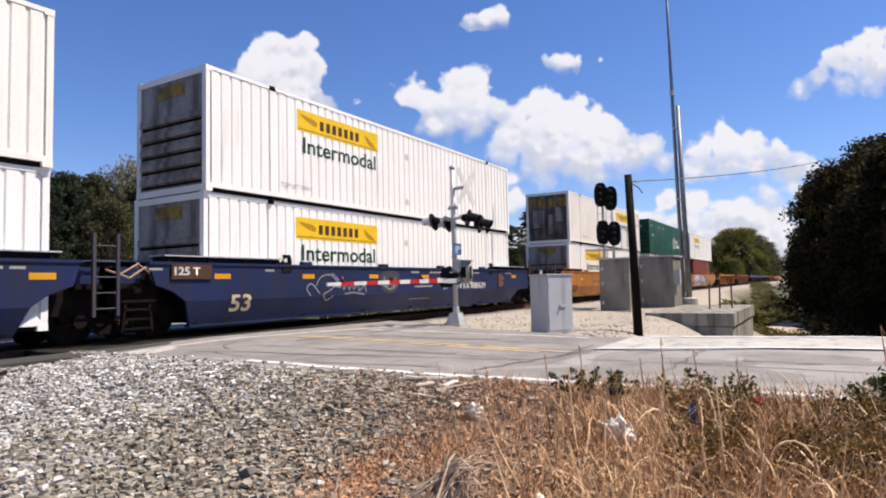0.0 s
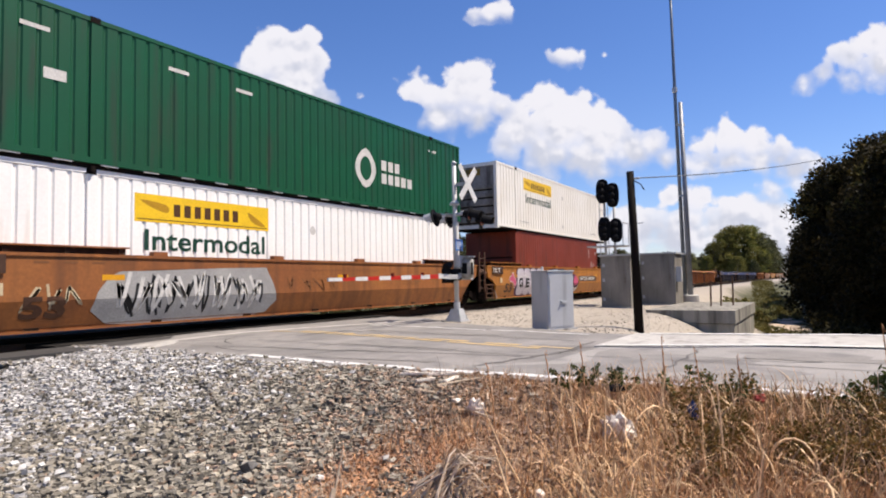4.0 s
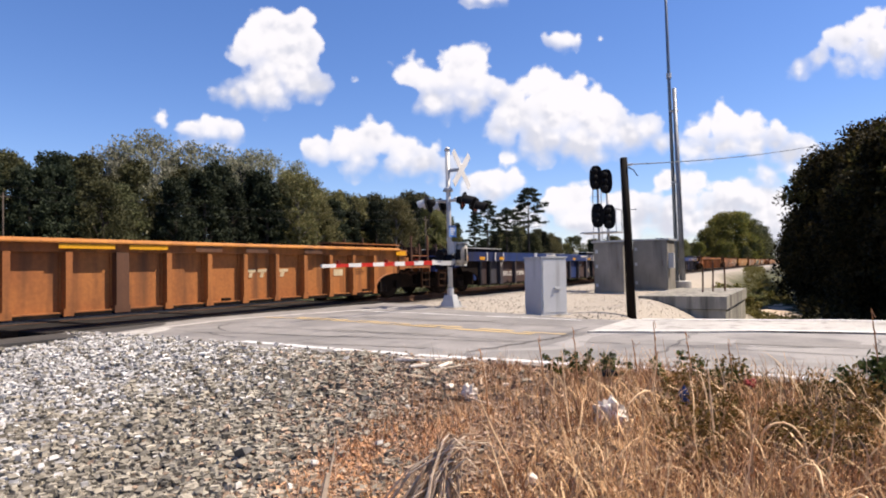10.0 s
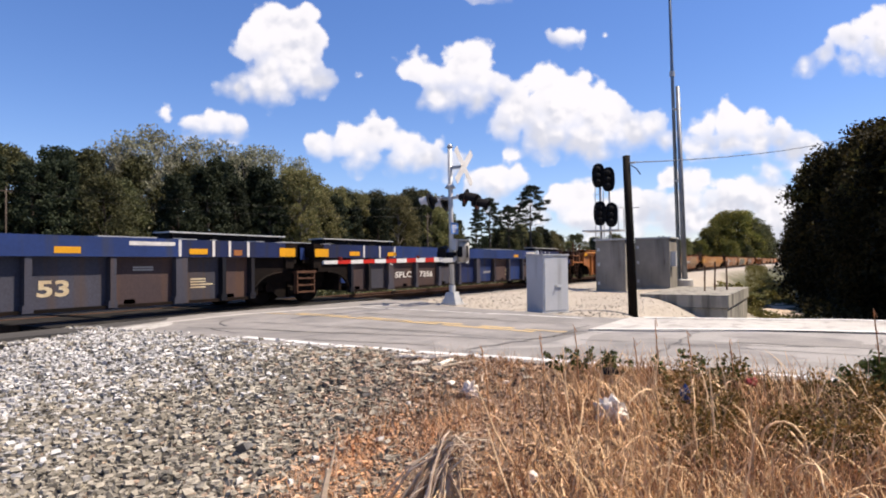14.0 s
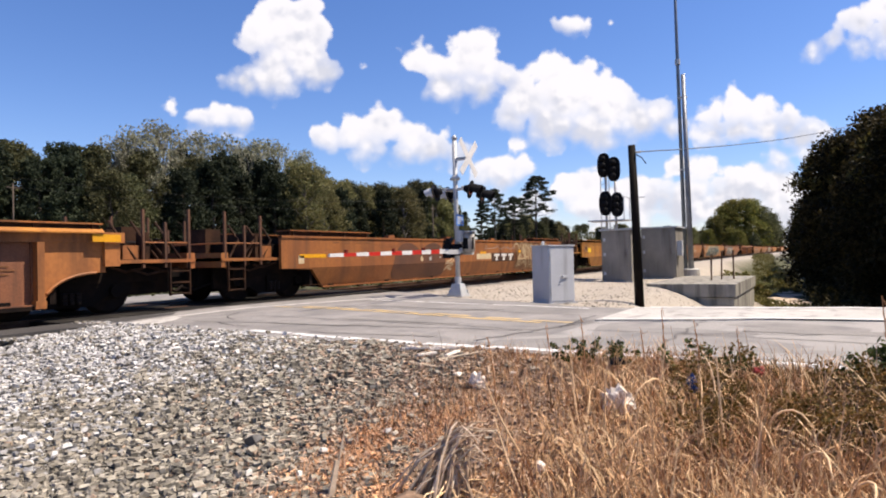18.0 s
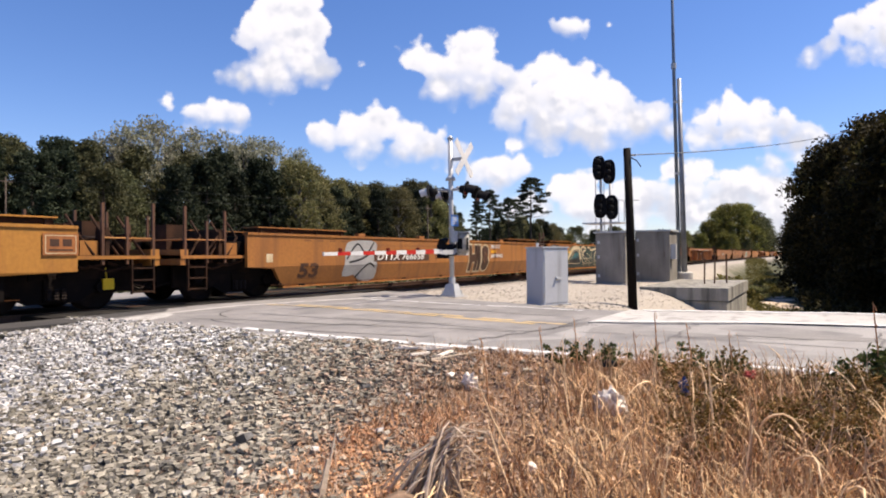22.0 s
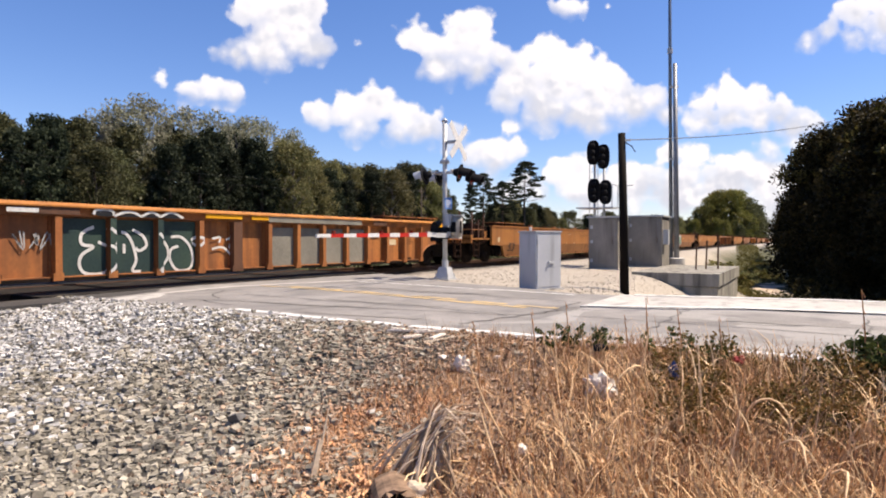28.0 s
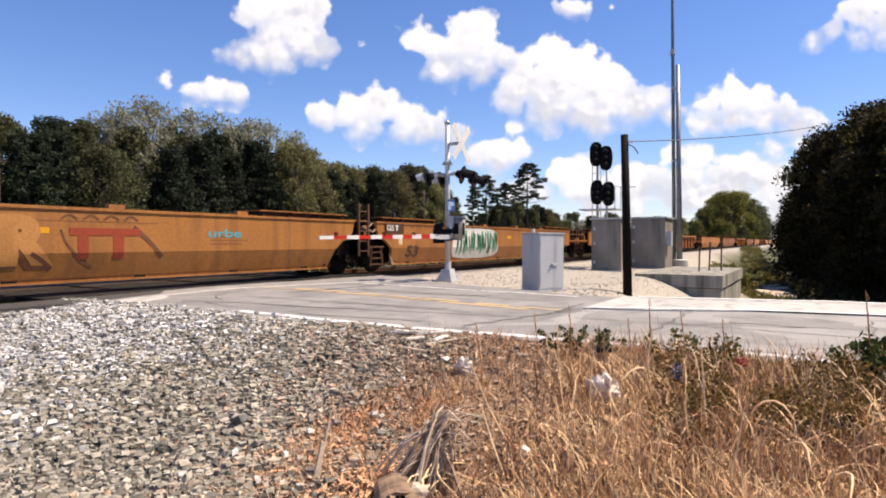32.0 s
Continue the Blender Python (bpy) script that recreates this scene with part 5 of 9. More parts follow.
    marks(car, L, [p[0] for p in posts])
    DECALS.clear()
    return car


# ---- containers ----
def container(s, z, length, material, label, signs, ends=("nose", "nose"), pitch=0.30, high=2.896, rails=None, end_paint=None, deep=0.024):
    """A corrugated box with corner posts, castings, rails, roof and two ends; signs adds its lettering."""
    box = rolling("shipping_container", label, "shipping container", s, z, "containers on the train", SIDE_Y + (WIDE - 2.59) / 2 - (0.14 if z < 1 else 0.22))
    L, W, H = length, 2.59, high
    rails = rails or material
    end_paint = end_paint or END_GREY
    for far in (False, True):
        xs, v, f = [], [], []
        x = 0.16
        while x < L - 0.2:
            xs += [(x, 0.012), (x + pitch * 0.68, 0.012), (x + pitch * 0.78, 0.012 + deep), (x + pitch * 0.90, 0.012 + deep)]
            x += pitch
        xs = [(min(a, L - 0.12), d) for a, d in xs]
        for a, d in xs:
            for zz in (0.19, H - 0.08):
                v.append((a, W - d if far else d, zz))
        for i in range(len(xs) - 1):
            q = (2 * i, 2 * i + 2, 2 * i + 3, 2 * i + 1)
            f.append(tuple(reversed(q)) if far else q)
        part("side_wall", (v, f), material, box)
        y0, y1 = (W - 0.10, W) if far else (0.0, 0.10)
        part("top_rail", boxes((0.12, L - 0.12, y0, y1, H - 0.085, H)), rails, box)
        part("bottom_rail", boxes((0.12, L - 0.12, y0, y1, 0.085, 0.2)), rails, box)
        # the black foot paints the shadow line between stacked containers
        part("rail_foot", boxes((0.12, L - 0.12, y0 + (0 if far else 0.07), y1 - (0.07 if far else 0), 0.0, 0.084)), UNDER, box, "recessed foot of the rail, darkened as a shadow line")
        for a in (0.0, L - 0.12):
            part("corner_post", boxes((a, a + 0.12, W - 0.14 if far else 0.0, W if far else 0.14, 0.10, H - 0.10)), rails, box)
        for a in (-0.005, L - 0.175):
            for zz in (-0.005, H - 0.115):
                part("corner_casting", boxes((a, a + 0.18, (W - 0.165) if far else -0.006, (W + 0.006) if far else 0.165, zz, zz + 0.12)), rails, box)
        if L > 14:
            for a in (1.94, L - 2.12):
                part("lift_post", boxes((a, a + 0.15, W - 0.08 if far else -0.002, W + 0.002 if far else 0.08, 0.12, H - 0.1)), rails, box)
                if not far:
                    part("lift_casting", boxes((a - 0.02, a + 0.17, -0.012, 0.12, H - 0.10, H + 0.015)), UNDER, box)
                    part("lock_pin", tube([(a + 0.07, 0.04, -0.07), (a + 0.07, 0.04, 0.03)], 0.055, 8), UNDER, box)
    part("roof", boxes((0.1, L - 0.1, 0.08, W - 0.08, H - 0.06, H - 0.02)), rails, box)
    part("floor", boxes((0.1, L - 0.1, 0.08, W - 0.08, 0.06, 0.15)), UNDER, box)
    for (x, way), kind in zip(((0.0, 1), (L, -1)), ends):
        fx = lambda a, b: (min(x + way * a, x + way * b), max(x + way * a, x + way * b))
        part("end_wall", boxes((*fx(0.03, 0.07), 0.12, W - 0.12, 0.1, H - 0.1)), end_paint, box)
        part("end_header", boxes((*fx(0.0, 0.08), 0.14, W - 0.14, H - 0.16, H - 0.01)), rails, box)
        part("end_sill", boxes((*fx(0.0, 0.08), 0.14, W - 0.14, 0.01, 0.16)), rails, box)
        if kind == "nose":
            for k in range(5):
                zz = 0.3 + 0.36 * k
                part("end_rib", boxes((*fx(-0.035, 0.03), 0.18, W - 0.18, zz, zz + 0.15)), end_paint, box)
                # flat dark strip below each rib, painted as its shadow
                part("rib_shadow_groove", boxes((*fx(0.018, 0.029), 0.2, W - 0.2, zz - 0.09, zz - 0.03)), UNDER, box)
            if material in (WHITE_BOX, CREAM_BOX):
                part("end_sign", boxes((*fx(0.014, 0.029), 0.8, W - 0.8, H - 0.55, H - 0.25)), END_SIGN, box)
        else:
            for y in (0.35, 0.95, 1.62, 2.22):
                part("lock_rod", tube([(x - way * 0.03, y, 0.12), (x - way * 0.03, y, H - 0.12)], 0.022, 6), end_paint, box)
                part("rod_handle", boxes((*fx(-0.05, -0.01), y - 0.15, y + 0.15, 1.0, 1.05)), end_paint, box)
            part("door_gap", boxes((*fx(0.024, 0.031), W / 2 - 0.012, W / 2 + 0.012, 0.16, H - 0.16)), UNDER, box)
            if material in (WHITE_BOX, CREAM_BOX):
                for y in (0.2, 0.75, 1.4, 1.95):
                    part("end_sign", boxes((*fx(0.014, 0.029), y, y + 0.42, H - 0.85, H - 0.35)), END_SIGN, box)
                for y0, y1, z0, z1 in ((0.3, 0.8, 1.2, 2.0), (1.0, 1.25, 0.5, 1.6), (1.5, 2.2, 0.9, 1.9)):
                    part("pale_patch", boxes((*fx(0.018, 0.0295), y0, y1, z0, z1)), END_GREY, box)
    DECALS.clear()
    signs(box, L, H)
    for ob in DECALS:
        if ob.parent is box:
            ob.matrix_basis = Matrix.Translation((0, 0.0132, 0)) @ ob.matrix_basis
    DECALS.clear()
    return box


def logo_shape(h, material, car, x, z, y, w):
    """One leaning block of a plain mark, with a notch under its upper bar."""
    out = [(x + w * 0.06, z + h * 0.62), (x + w * 0.98, z + h * 0.62), (x + w * 1.06, z + h), (x + w * 0.14, z + h), (x + w * 0.30, z), (x + w * 0.62, z), (x + w * 0.74, z + h * 0.6), (x + w * 0.42, z + h * 0.6)]
    yy = skin(y)
    DECALS.append(part("maker_mark", ([(a, yy, b) for a, b in out], [(0, 1, 2, 3), (4, 5, 6, 7)]), material, car))


def yellow_sign(box, x, z, w, h):
    """The yellow name panel: its lettering stands as dark bars, with a flourish at each end."""
    sign = bar("name_panel", x, x + w, z, z + h, SIGN_YELLOW, box, -0.008, "yellow name panel with dark bars")
    bar("panel_border", x + 0.06, x + w - 0.06, z + 0.05, z + 0.07, INK_BROWN, sign, -0.012)
    n = 7
    a, b = x + w * 0.25, x + w * 0.76
    for i in range(n):
        k = a + (b - a) * i / n
        bar("letter_bar", k, k + (b - a) / n * 0.62, z + h * 0.26, z + h * 0.72, INK_BROWN, sign, -0.012)
    blob("flourish", [(x + 0.12, z + h * 0.78), (x + w * 0.2, z + h * 0.66), (x + w * 0.21, z + h * 0.38), (x + w * 0.12, z + h * 0.5)], INK_OCHRE, sign, -0.011)
    blob("flourish", [(x + w * 0.82, z + h * 0.72), (x + w * 0.97, z + h * 0.2), (x + w * 0.9, z + h * 0.2), (x + w * 0.84, z + h * 0.4)], INK_OCHRE, sign, -0.011)
    return sign


def name_signs(at_left):
    """Sign and word near one end, faint bars low down and two small marks."""
    def add(box, L, H):
        x = at_left(L)
        yellow_sign(box, x, 1.97, 3.58, 0.58)
        words("word", "Intermodal", 0.44, INK_GREEN, box, x + 0.22, 1.38, -0.009, 3.23, 0.018, label="dark green lettering")
        for a in (2.3, L - 3.46):
            words("small_words", "TOP LIFT ONLY", 0.115, PAINT_GREY, box, a, 0.37, -0.009, 1.16, 0.01)
        for zz in (0.52, 2.06):
            blob("scuff", [(L / 2 - 0.12, zz), (L / 2 + 0.0, zz + 0.16), (L / 2 + 0.12, zz + 0.02), (L / 2 + 0.02, zz - 0.1)], PAINT_WHITE, box, -0.008)
    return add


def green_signs(box, L, H):
    x = 9.9
    blob("badge", [(x, 1.45), (x + 0.45, 1.85), (x + 0.9, 1.45), (x + 0.9, 1.0), (x + 0.45, 0.62), (x, 1.0)], PAINT_WHITE, box, -0.008, "white six-sided badge")
    blob("badge_core", [(x + 0.2, 1.4), (x + 0.45, 1.6), (x + 0.7, 1.4), (x + 0.7, 1.05), (x + 0.45, 0.85), (x + 0.2, 1.05)], GREEN_BOX, box, -0.011)
    for k, w in ((0, 1.0), (1, 1.6)):
        for i in range(3 + 2 * k):
            bar("letter_bar", x + 1.25 + i * 0.36, x + 1.25 + i * 0.36 + 0.26, 1.28 - 0.42 * k, 1.60 - 0.42 * k, PAINT_WHITE, box, -0.009)
    for a in (0.7, 3.6, 5.4, L - 2.2):
        bar("small_text_bar", a, a + 0.5, H - 0.55, H - 0.47, PAINT_WHITE, box, -0.008)
    for i in range(18):
        bar("rail_stripe", 0.4 + i * 0.88, 0.75 + i * 0.88, 0.055, 0.105, PAINT_WHITE, box, -0.007)
    bar("small_text_bar", 1.1, 1.5, 1.5, 1.7, PAINT_WHITE, box, -0.008)


def red_signs(box, L, H):
    for k, (z0, z1) in enumerate(((1.9, 2.4), (1.3, 1.65), (0.7, 1.6))):
        bar("code_bar", L - 1.6 + 0.4 * k, L - 1.52 + 0.4 * k, z0, z1, PAINT_WHITE, box, -0.008)
    for zz in (2.1, 1.2, 0.95, 0.7):
        bar("code_bar", L - 0.42, L - 0.30, zz, zz + 0.16, PAINT_WHITE, box, -0.008)


LOW, UP = 0.36, 3.27
A = lambda L: 2.9
B = lambda L: L - 7.6
container(-10.25, LOW, 16.154, WHITE_BOX, "white corrugated 53-foot container in the well of a blue car", name_signs(A))
container(-10.25, UP, 16.154, CREAM_BOX, "cream-white corrugated 53-foot container stacked on top", name_signs(A))
container(9.19, LOW, 16.154, WHITE_BOX, "white corrugated 53-foot container with yellow sign, lower of a stack", name_signs(A))
container(9.19, UP, 16.154, WHITE_BOX, "white corrugated 53-foot container with yellow sign, on top of a stack", name_signs(A))
container(33.38, LOW, 16.154, WHITE_BOX, "white corrugated 53-foot container with yellow sign in an orange car", name_signs(A))
container(33.38, UP, 16.154, CREAM_BOX, "aged white 53-foot container with grimy doors, on top of a stack", name_signs(lambda L: 9.72), ends=("door", "nose"), end_paint=END_DOOR)
container(53.0, LOW, 16.154, WHITE_BOX, "white corrugated 53-foot container under a green one", name_signs(A))
container(53.0, UP, 16.154, GREEN_BOX, "green corrugated 53-foot container with white badge, on top of a stack", green_signs, end_paint=GREEN_BOX)
container(74.4, LOW, 12.19, RED_BOX, "oxide-red corrugated 40-foot container with white code bars", red_signs, pitch=0.278, end_paint=RED_BOX, deep=0.008)
container(72.4, UP, 16.154, CREAM_BOX, "white corrugated 53-foot container overhanging a shorter red one", name_signs(A))


# ---- cars and their markings ----
def stickers(car, spots, z=1.13, h=0.11):
    for x in spots:
        bar("reflector", x, x + 0.45, z, z + h, STICKER, car)


def blue_marks(number):
    def add(car, L):
        words("size_mark", "53", 0.40, PAINT_CREAM, car, 2.05, 0.50, -0.012, 0.62, 0.02)
        if number:
            words("reporting_mark", number, 0.24, PAINT_WHITE, car, 12.45, 0.86, -0.012, 2.5, 0.022, 0.15)
            words("axle_mark", "A", 0.25, PAINT_WHITE, car, 11.64, 0.86, -0.012)
        stickers(car, (0.5, 1.6, 4.4, 7.25, 10.17, 13.1, 17.5), 1.26, 0.12)
        for x, w in ((0.0, 0.3), (0.95, 0.28), (3.1, 0.3), (9.53, 0.48), (10.7, 1.9), (12.82, 0.25), (13.64, 0.8), (16.9, 0.2), (17.2, 0.25)):
            bar("text_bar", x, x + w, 1.44, 1.49, PAINT_GREY, car)
        for k in range(5):
            bar("text_bar", 16.2, 16.55 + 0.15 * (k % 2), 0.92 + 0.1 * k, 0.98 + 0.1 * k, BROWN_CAR, car)
        bar("text_bar", 9.73, 10.84, 0.96, 1.01, PAINT_GREY, car)
        bar("text_bar", 9.45, 10.75, 0.56, 0.58, PAINT_GREY, car)
        blob("chalk_patch", [(7.9, 1.45), (8.6, 1.5), (8.85, 1.3), (8.6, 0.85), (8.0, 0.85), (7.8, 1.15)], PANEL_GREY, car)
        for pts in ([(4.9, 1.05), (5.1, 1.3), (5.5, 1.36), (5.75, 1.15), (5.5, 0.95), (5.2, 0.82), (5.35, 0.66), (5.6, 0.78)], [(4.7, 0.8), (4.55, 1.0), (4.75, 1.12), (5.05, 0.85)], [(5.55, 1.42), (5.85, 1.2), (5.65, 1.08), (5.95, 1.0)], [(6.0, 1.32), (6.05, 0.95), (6.2, 1.1), (6.3, 0.95), (6.45, 1.12), (6.5, 0.95), (6.7, 1.12), (6.75, 0.9), (7.0, 1.05), (7.1, 0.85)], [(6.1, 0.82), (6.5, 0.85), (7.0, 0.78)]):
            stroke("chalk_line", pts, 0.03, PAINT_GREY, car)
        for pts in ([(8.0, 1.3), (8.15, 1.0), (8.35, 1.28), (8.5, 0.98), (8.6, 1.3)], [(7.95, 1.05), (8.3, 0.92), (8.7, 1.05)]):
            stroke("chalk_line", pts, 0.03, PAINT_GREY, car)
    return add


def orange_marks(extra, spots=(3.15, 9.9, 14.6), size=True, number="", at=8.0, axle="", square=1.27):
    def add(car, L):
        stickers(car, spots)
        if size:
            words("size_mark", "53", 0.40, PAINT_DARK, car, 1.75, 0.46, -0.014, 0.76, 0.04)
        if number:
            bar("number_panel", at, at + 3.2, 0.86, 1.17, PAINT_DARK, car)
            words("reporting_mark", number, 0.22, PAINT_WHITE, car, at + 0.17, 0.905, -0.016, 2.72, 0.022, 0.2)
        if axle:
            words("axle_mark", axle, 0.22, PAINT_DARK, car, at + 3.62, 0.92, -0.012)
        if square:
            bar("data_panel", square, square + 0.21, 0.89, 1.10, PAINT_CREAM, car)
        for k in range(4):
            bar("text_bar", 1.95 + 0.5 * k, 2.2 + 0.5 * k, 1.44, 1.48, TAG_FAINT, car)
        for k in range(3):
            bar("text_bar", L - 5.2, L - 4.3 + 0.2 * (k % 2), 0.92 + 0.08 * k, 0.945 + 0.08 * k, TAG_FAINT, car)
        bar("seam", 0.9, L - 0.9, 0.305, 0.318, TAG_FAINT, car)
        stroke("seam", [(4.0, 1.34), (7.0, 1.36), (L - 6.5, 1.36)], 0.014, TAG_FAINT, car, -0.008)
        extra(car, L)
    return add


def naver(car, L):
    stroke("tag_outline", [(11.52, 0.30), (11.56, 0.8), (11.62, 1.2), (11.95, 1.46), (12.6, 1.50), (13.6, 1.45), (14.6, 1.5), (15.6, 1.46), (16.2, 1.45), (16.42, 1.2), (16.3, 0.9), (16.5, 0.6)], 0.07, PAINT_WHITE, car, -0.02)
    blob("tag_ground", [(11.55, 0.32), (11.62, 1.2), (11.95, 1.46), (13.5, 1.46), (16.0, 1.44), (16.35, 1.2), (16.2, 0.8), (16.6, 0.4), (14.0, 0.3)], TAG_FAINT, car, -0.009)
    for k, (a, w) in enumerate(((12.0, 1.0), (12.95, 0.98), (13.85, 0.82), (14.62, 0.72), (15.3, 1.05))):
        words("tag_outline", "NAVER"[k], 1.12, INK_BLACK, car, a - 0.02, 0.31, -0.013, w, 0.10)
        words("tag_letters", "NAVER"[k], 1.02, PAINT_CREAM, car, a + 0.05, 0.36, -0.017, w - 0.13, 0.065)
    scrawl(car, 10.3, 11.15, 1.0, 1.48, TAG_FAINT, 6, 0.035, 3)
    scrawl(car, 10.35, 11.1, 1.05, 1.45, TAG_FAINT, 4, 0.05, 4)
    words("reporting_mark", "DTTX 765991", 0.19, PAINT_DARK, car, 5.35, 0.92, -0.012, 3.1, 0.015, 0.2)
    for a in (9.95, 10.2):
        bar("mark", a, a + 0.14, 0.52, 0.58, PAINT_CREAM, car)


def silver_tag(x0, x1, seed):
    def add(car, L):
        blob("tag_ground", [(x0, 0.30), (x0, 1.2), (x0 + 1, 1.32), (x1 - 0.5, 1.4), (x1, 1.3), (x1, 0.32)], PAINT_GREY, car, -0.009)
        scrawl(car, x0 + 0.2, x1 - 0.2, 0.35, 1.25, INK_BLACK, 8, 0.06, seed)
        scrawl(car, x0 + 0.1, x1 - 0.2, 0.4, 1.3, PAINT_WHITE, 9, 0.08, seed + 1, -0.016)
        scrawl(car, x0 - 1.6, x0 - 0.5, 0.6, 1.1, PAINT_CREAM, 3, 0.05, seed + 2)
        scrawl(car, x1 + 0.5, x1 + 2.6, 0.8, 1.2, TAG_FAINT, 4, 0.03, seed + 3)
    return add


def geze(car, L):
    """Black letters on lilac blocks, then white letters with teal shading and pink fills."""
    lilac = surf("lilac_spray_paint", (0.40, 0.36, 0.41), (0.52, 0.49, 0.52), 0.6, big=1.5)
    plum = plain("plum_spray_paint", (0.06, 0.02, 0.06))
    blob("tag_ground", [(2.9, 0.33), (2.95, 1.2), (3.1, 1.52), (4.5, 1.54), (5.95, 1.52), (6.05, 1.0), (6.1, 0.33), (4.5, 0.30)], plum, car, -0.008)
    for k, a in enumerate((3.08, 3.83, 4.56, 5.32)):
        blob("tag_block", [(a, 0.38), (a - 0.02, 1.0), (a + 0.04, 1.5), (a + 0.62, 1.5), (a + 0.68, 1.0), (a + 0.64, 0.36)], lilac, car, -0.012)
        words("tag_letters", "GEZE"[k], 0.44, INK_BLACK, car, a + 0.12, 0.66 - 0.02 * k, -0.018, 0.46, 0.06)
        stroke("tag_shine", [(a + 0.04, 1.12), (a + 0.3, 1.16), (a + 0.6, 1.12)], 0.05, PAINT_WHITE, car, -0.016)
    star = [(2.22, 1.14), (2.4, 1.18), (2.6, 1.34), (2.7, 1.14), (2.9, 1.0), (2.88, 0.8), (2.72, 0.66), (2.6, 0.88), (2.24, 0.95)]
    blob("splash", star, PAINT_PINK, car, -0.011)
    stroke("splash_rim", star + star[:1], 0.03, PAINT_WHITE, car, -0.014)
    ice = surf("pale_blue_spray_paint", (0.36, 0.47, 0.54), (0.44, 0.52, 0.56), 0.6, big=1.5, bump=0.0)
    blob("splash", [(6.01, 0.95), (6.22, 1.21), (6.5, 1.16), (6.63, 0.97), (6.46, 0.77), (6.07, 0.78)], PAINT_PINK, car, -0.009)
    blob("tag_ground", [(6.43, 0.32), (6.53, 0.76), (6.67, 1.12), (6.93, 1.5), (7.5, 1.51), (7.81, 1.55), (8.19, 1.49), (8.63, 1.52), (9.0, 1.52), (9.44, 1.42), (10.01, 1.39), (10.34, 1.24), (10.8, 1.26), (11.3, 0.95), (11.4, 0.8), (11.05, 0.32), (9.44, 0.3), (7.12, 0.3)], plum, car, -0.0085)
    fills = (
        (PAINT_WHITE, [(6.44, 0.36), (6.49, 0.63), (6.74, 0.76), (6.96, 0.91), (6.96, 0.71), (7.21, 0.56), (7.37, 0.48), (7.1, 0.33)]),
        (PAINT_TEAL, [(6.71, 1.16), (6.94, 1.09), (6.98, 0.94), (6.73, 0.88)]),
        (PAINT_TEAL, [(7.4, 0.55), (7.66, 0.62), (7.96, 0.72), (7.89, 0.45), (7.68, 0.33), (7.43, 0.4)]),
        (ice, [(7.83, 1.5), (8.18, 1.47), (8.06, 1.17), (7.94, 0.79), (7.8, 0.69), (7.77, 0.99), (7.9, 1.25)]),
        (PAINT_WHITE, [(8.38, 1.41), (8.57, 1.25), (8.72, 0.85), (8.6, 0.68), (8.3, 0.73), (8.15, 0.87), (8.23, 1.21)]),
        (PAINT_TEAL, [(8.63, 1.45), (8.97, 1.48), (8.86, 1.05), (8.92, 0.64), (9.18, 0.36), (8.78, 0.36), (8.73, 0.89), (8.62, 1.21)]),
        (ice, [(8.13, 0.64), (8.36, 0.6), (8.68, 0.6), (8.68, 0.5), (8.35, 0.42), (8.1, 0.5)]),
        (PAINT_WHITE, [(9.0, 0.97), (9.09, 1.28), (9.42, 1.36), (9.43, 1.13), (9.27, 0.98), (9.14, 0.68)]),
        (PAINT_WHITE, [(9.5, 1.38), (9.81, 1.37), (9.81, 1.25), (9.5, 1.25)]),
        (INK_OCHRE, [(9.5, 1.23), (9.81, 1.23), (9.81, 1.15), (9.5, 1.15)]),
        (ice, [(9.36, 0.95), (9.78, 1.0), (9.83, 0.67), (9.52, 0.58)]),
        (PAINT_WHITE, [(9.3, 0.55), (9.57, 0.49), (9.93, 0.5), (9.97, 0.32), (9.44, 0.34)]),
        (ice, [(10.01, 1.29), (10.15, 1.13), (10.11, 0.93), (9.95, 0.93), (9.9, 1.11)]),
        (ice, [(9.97, 0.61), (10.12, 0.85), (10.48, 1.12), (10.46, 0.95), (10.34, 0.73), (10.28, 0.33), (10.07, 0.34)]),
        (PAINT_PINK, [(10.57, 0.83), (10.86, 1.2), (11.15, 1.08), (11.3, 0.86), (11.18, 0.68), (10.83, 0.67)]),
        (PAINT_WHITE, [(10.42, 0.8), (10.69, 0.56), (11.01, 0.5), (11.3, 0.66), (11.1, 0.36), (10.62, 0.33)]),
    )
    for k, (paint, pts) in enumerate(fills):
        blob("tag_fill", pts, paint, car, -0.0125 - 0.0002 * k)
    stroke("tag_letters", [(7.1, 0.96), (7.03, 1.21), (7.05, 1.4), (7.34, 1.39), (7.75, 1.45), (7.68, 1.17), (7.68, 0.76), (7.52, 0.66), (7.39, 0.5), (7.1, 0.39), (6.67, 0.4)], 0.13, ice, car, -0.0165)
    blob("tag_fill", [(7.16, 0.87), (7.51, 1.03), (7.51, 0.77), (7.12, 0.64)], PAINT_PINK, car, -0.0175)
    blob("tag_hole", [(8.38, 1.22), (8.45, 1.07), (8.42, 0.86), (8.33, 0.92), (8.31, 1.12)], plum, car, -0.018)
    blob("tag_hole", [(10.02, 1.16), (10.06, 1.08), (10.02, 1.0), (9.99, 1.08)], plum, car, -0.018)
    for pts in ([(7.8, 0.66), (8.1, 0.5), (8.5, 0.46), (8.8, 0.34)], [(9.1, 0.66), (9.35, 0.52), (9.6, 0.46)], [(10.3, 0.72), (10.6, 0.46), (10.9, 0.42)], [(6.9, 0.62), (7.05, 0.5), (7.3, 0.46)]):
        stroke("tag_line", pts, 0.035, INK_BLACK, car, -0.02)
    low_tag(car, L + 1.4, PAINT_PINK)
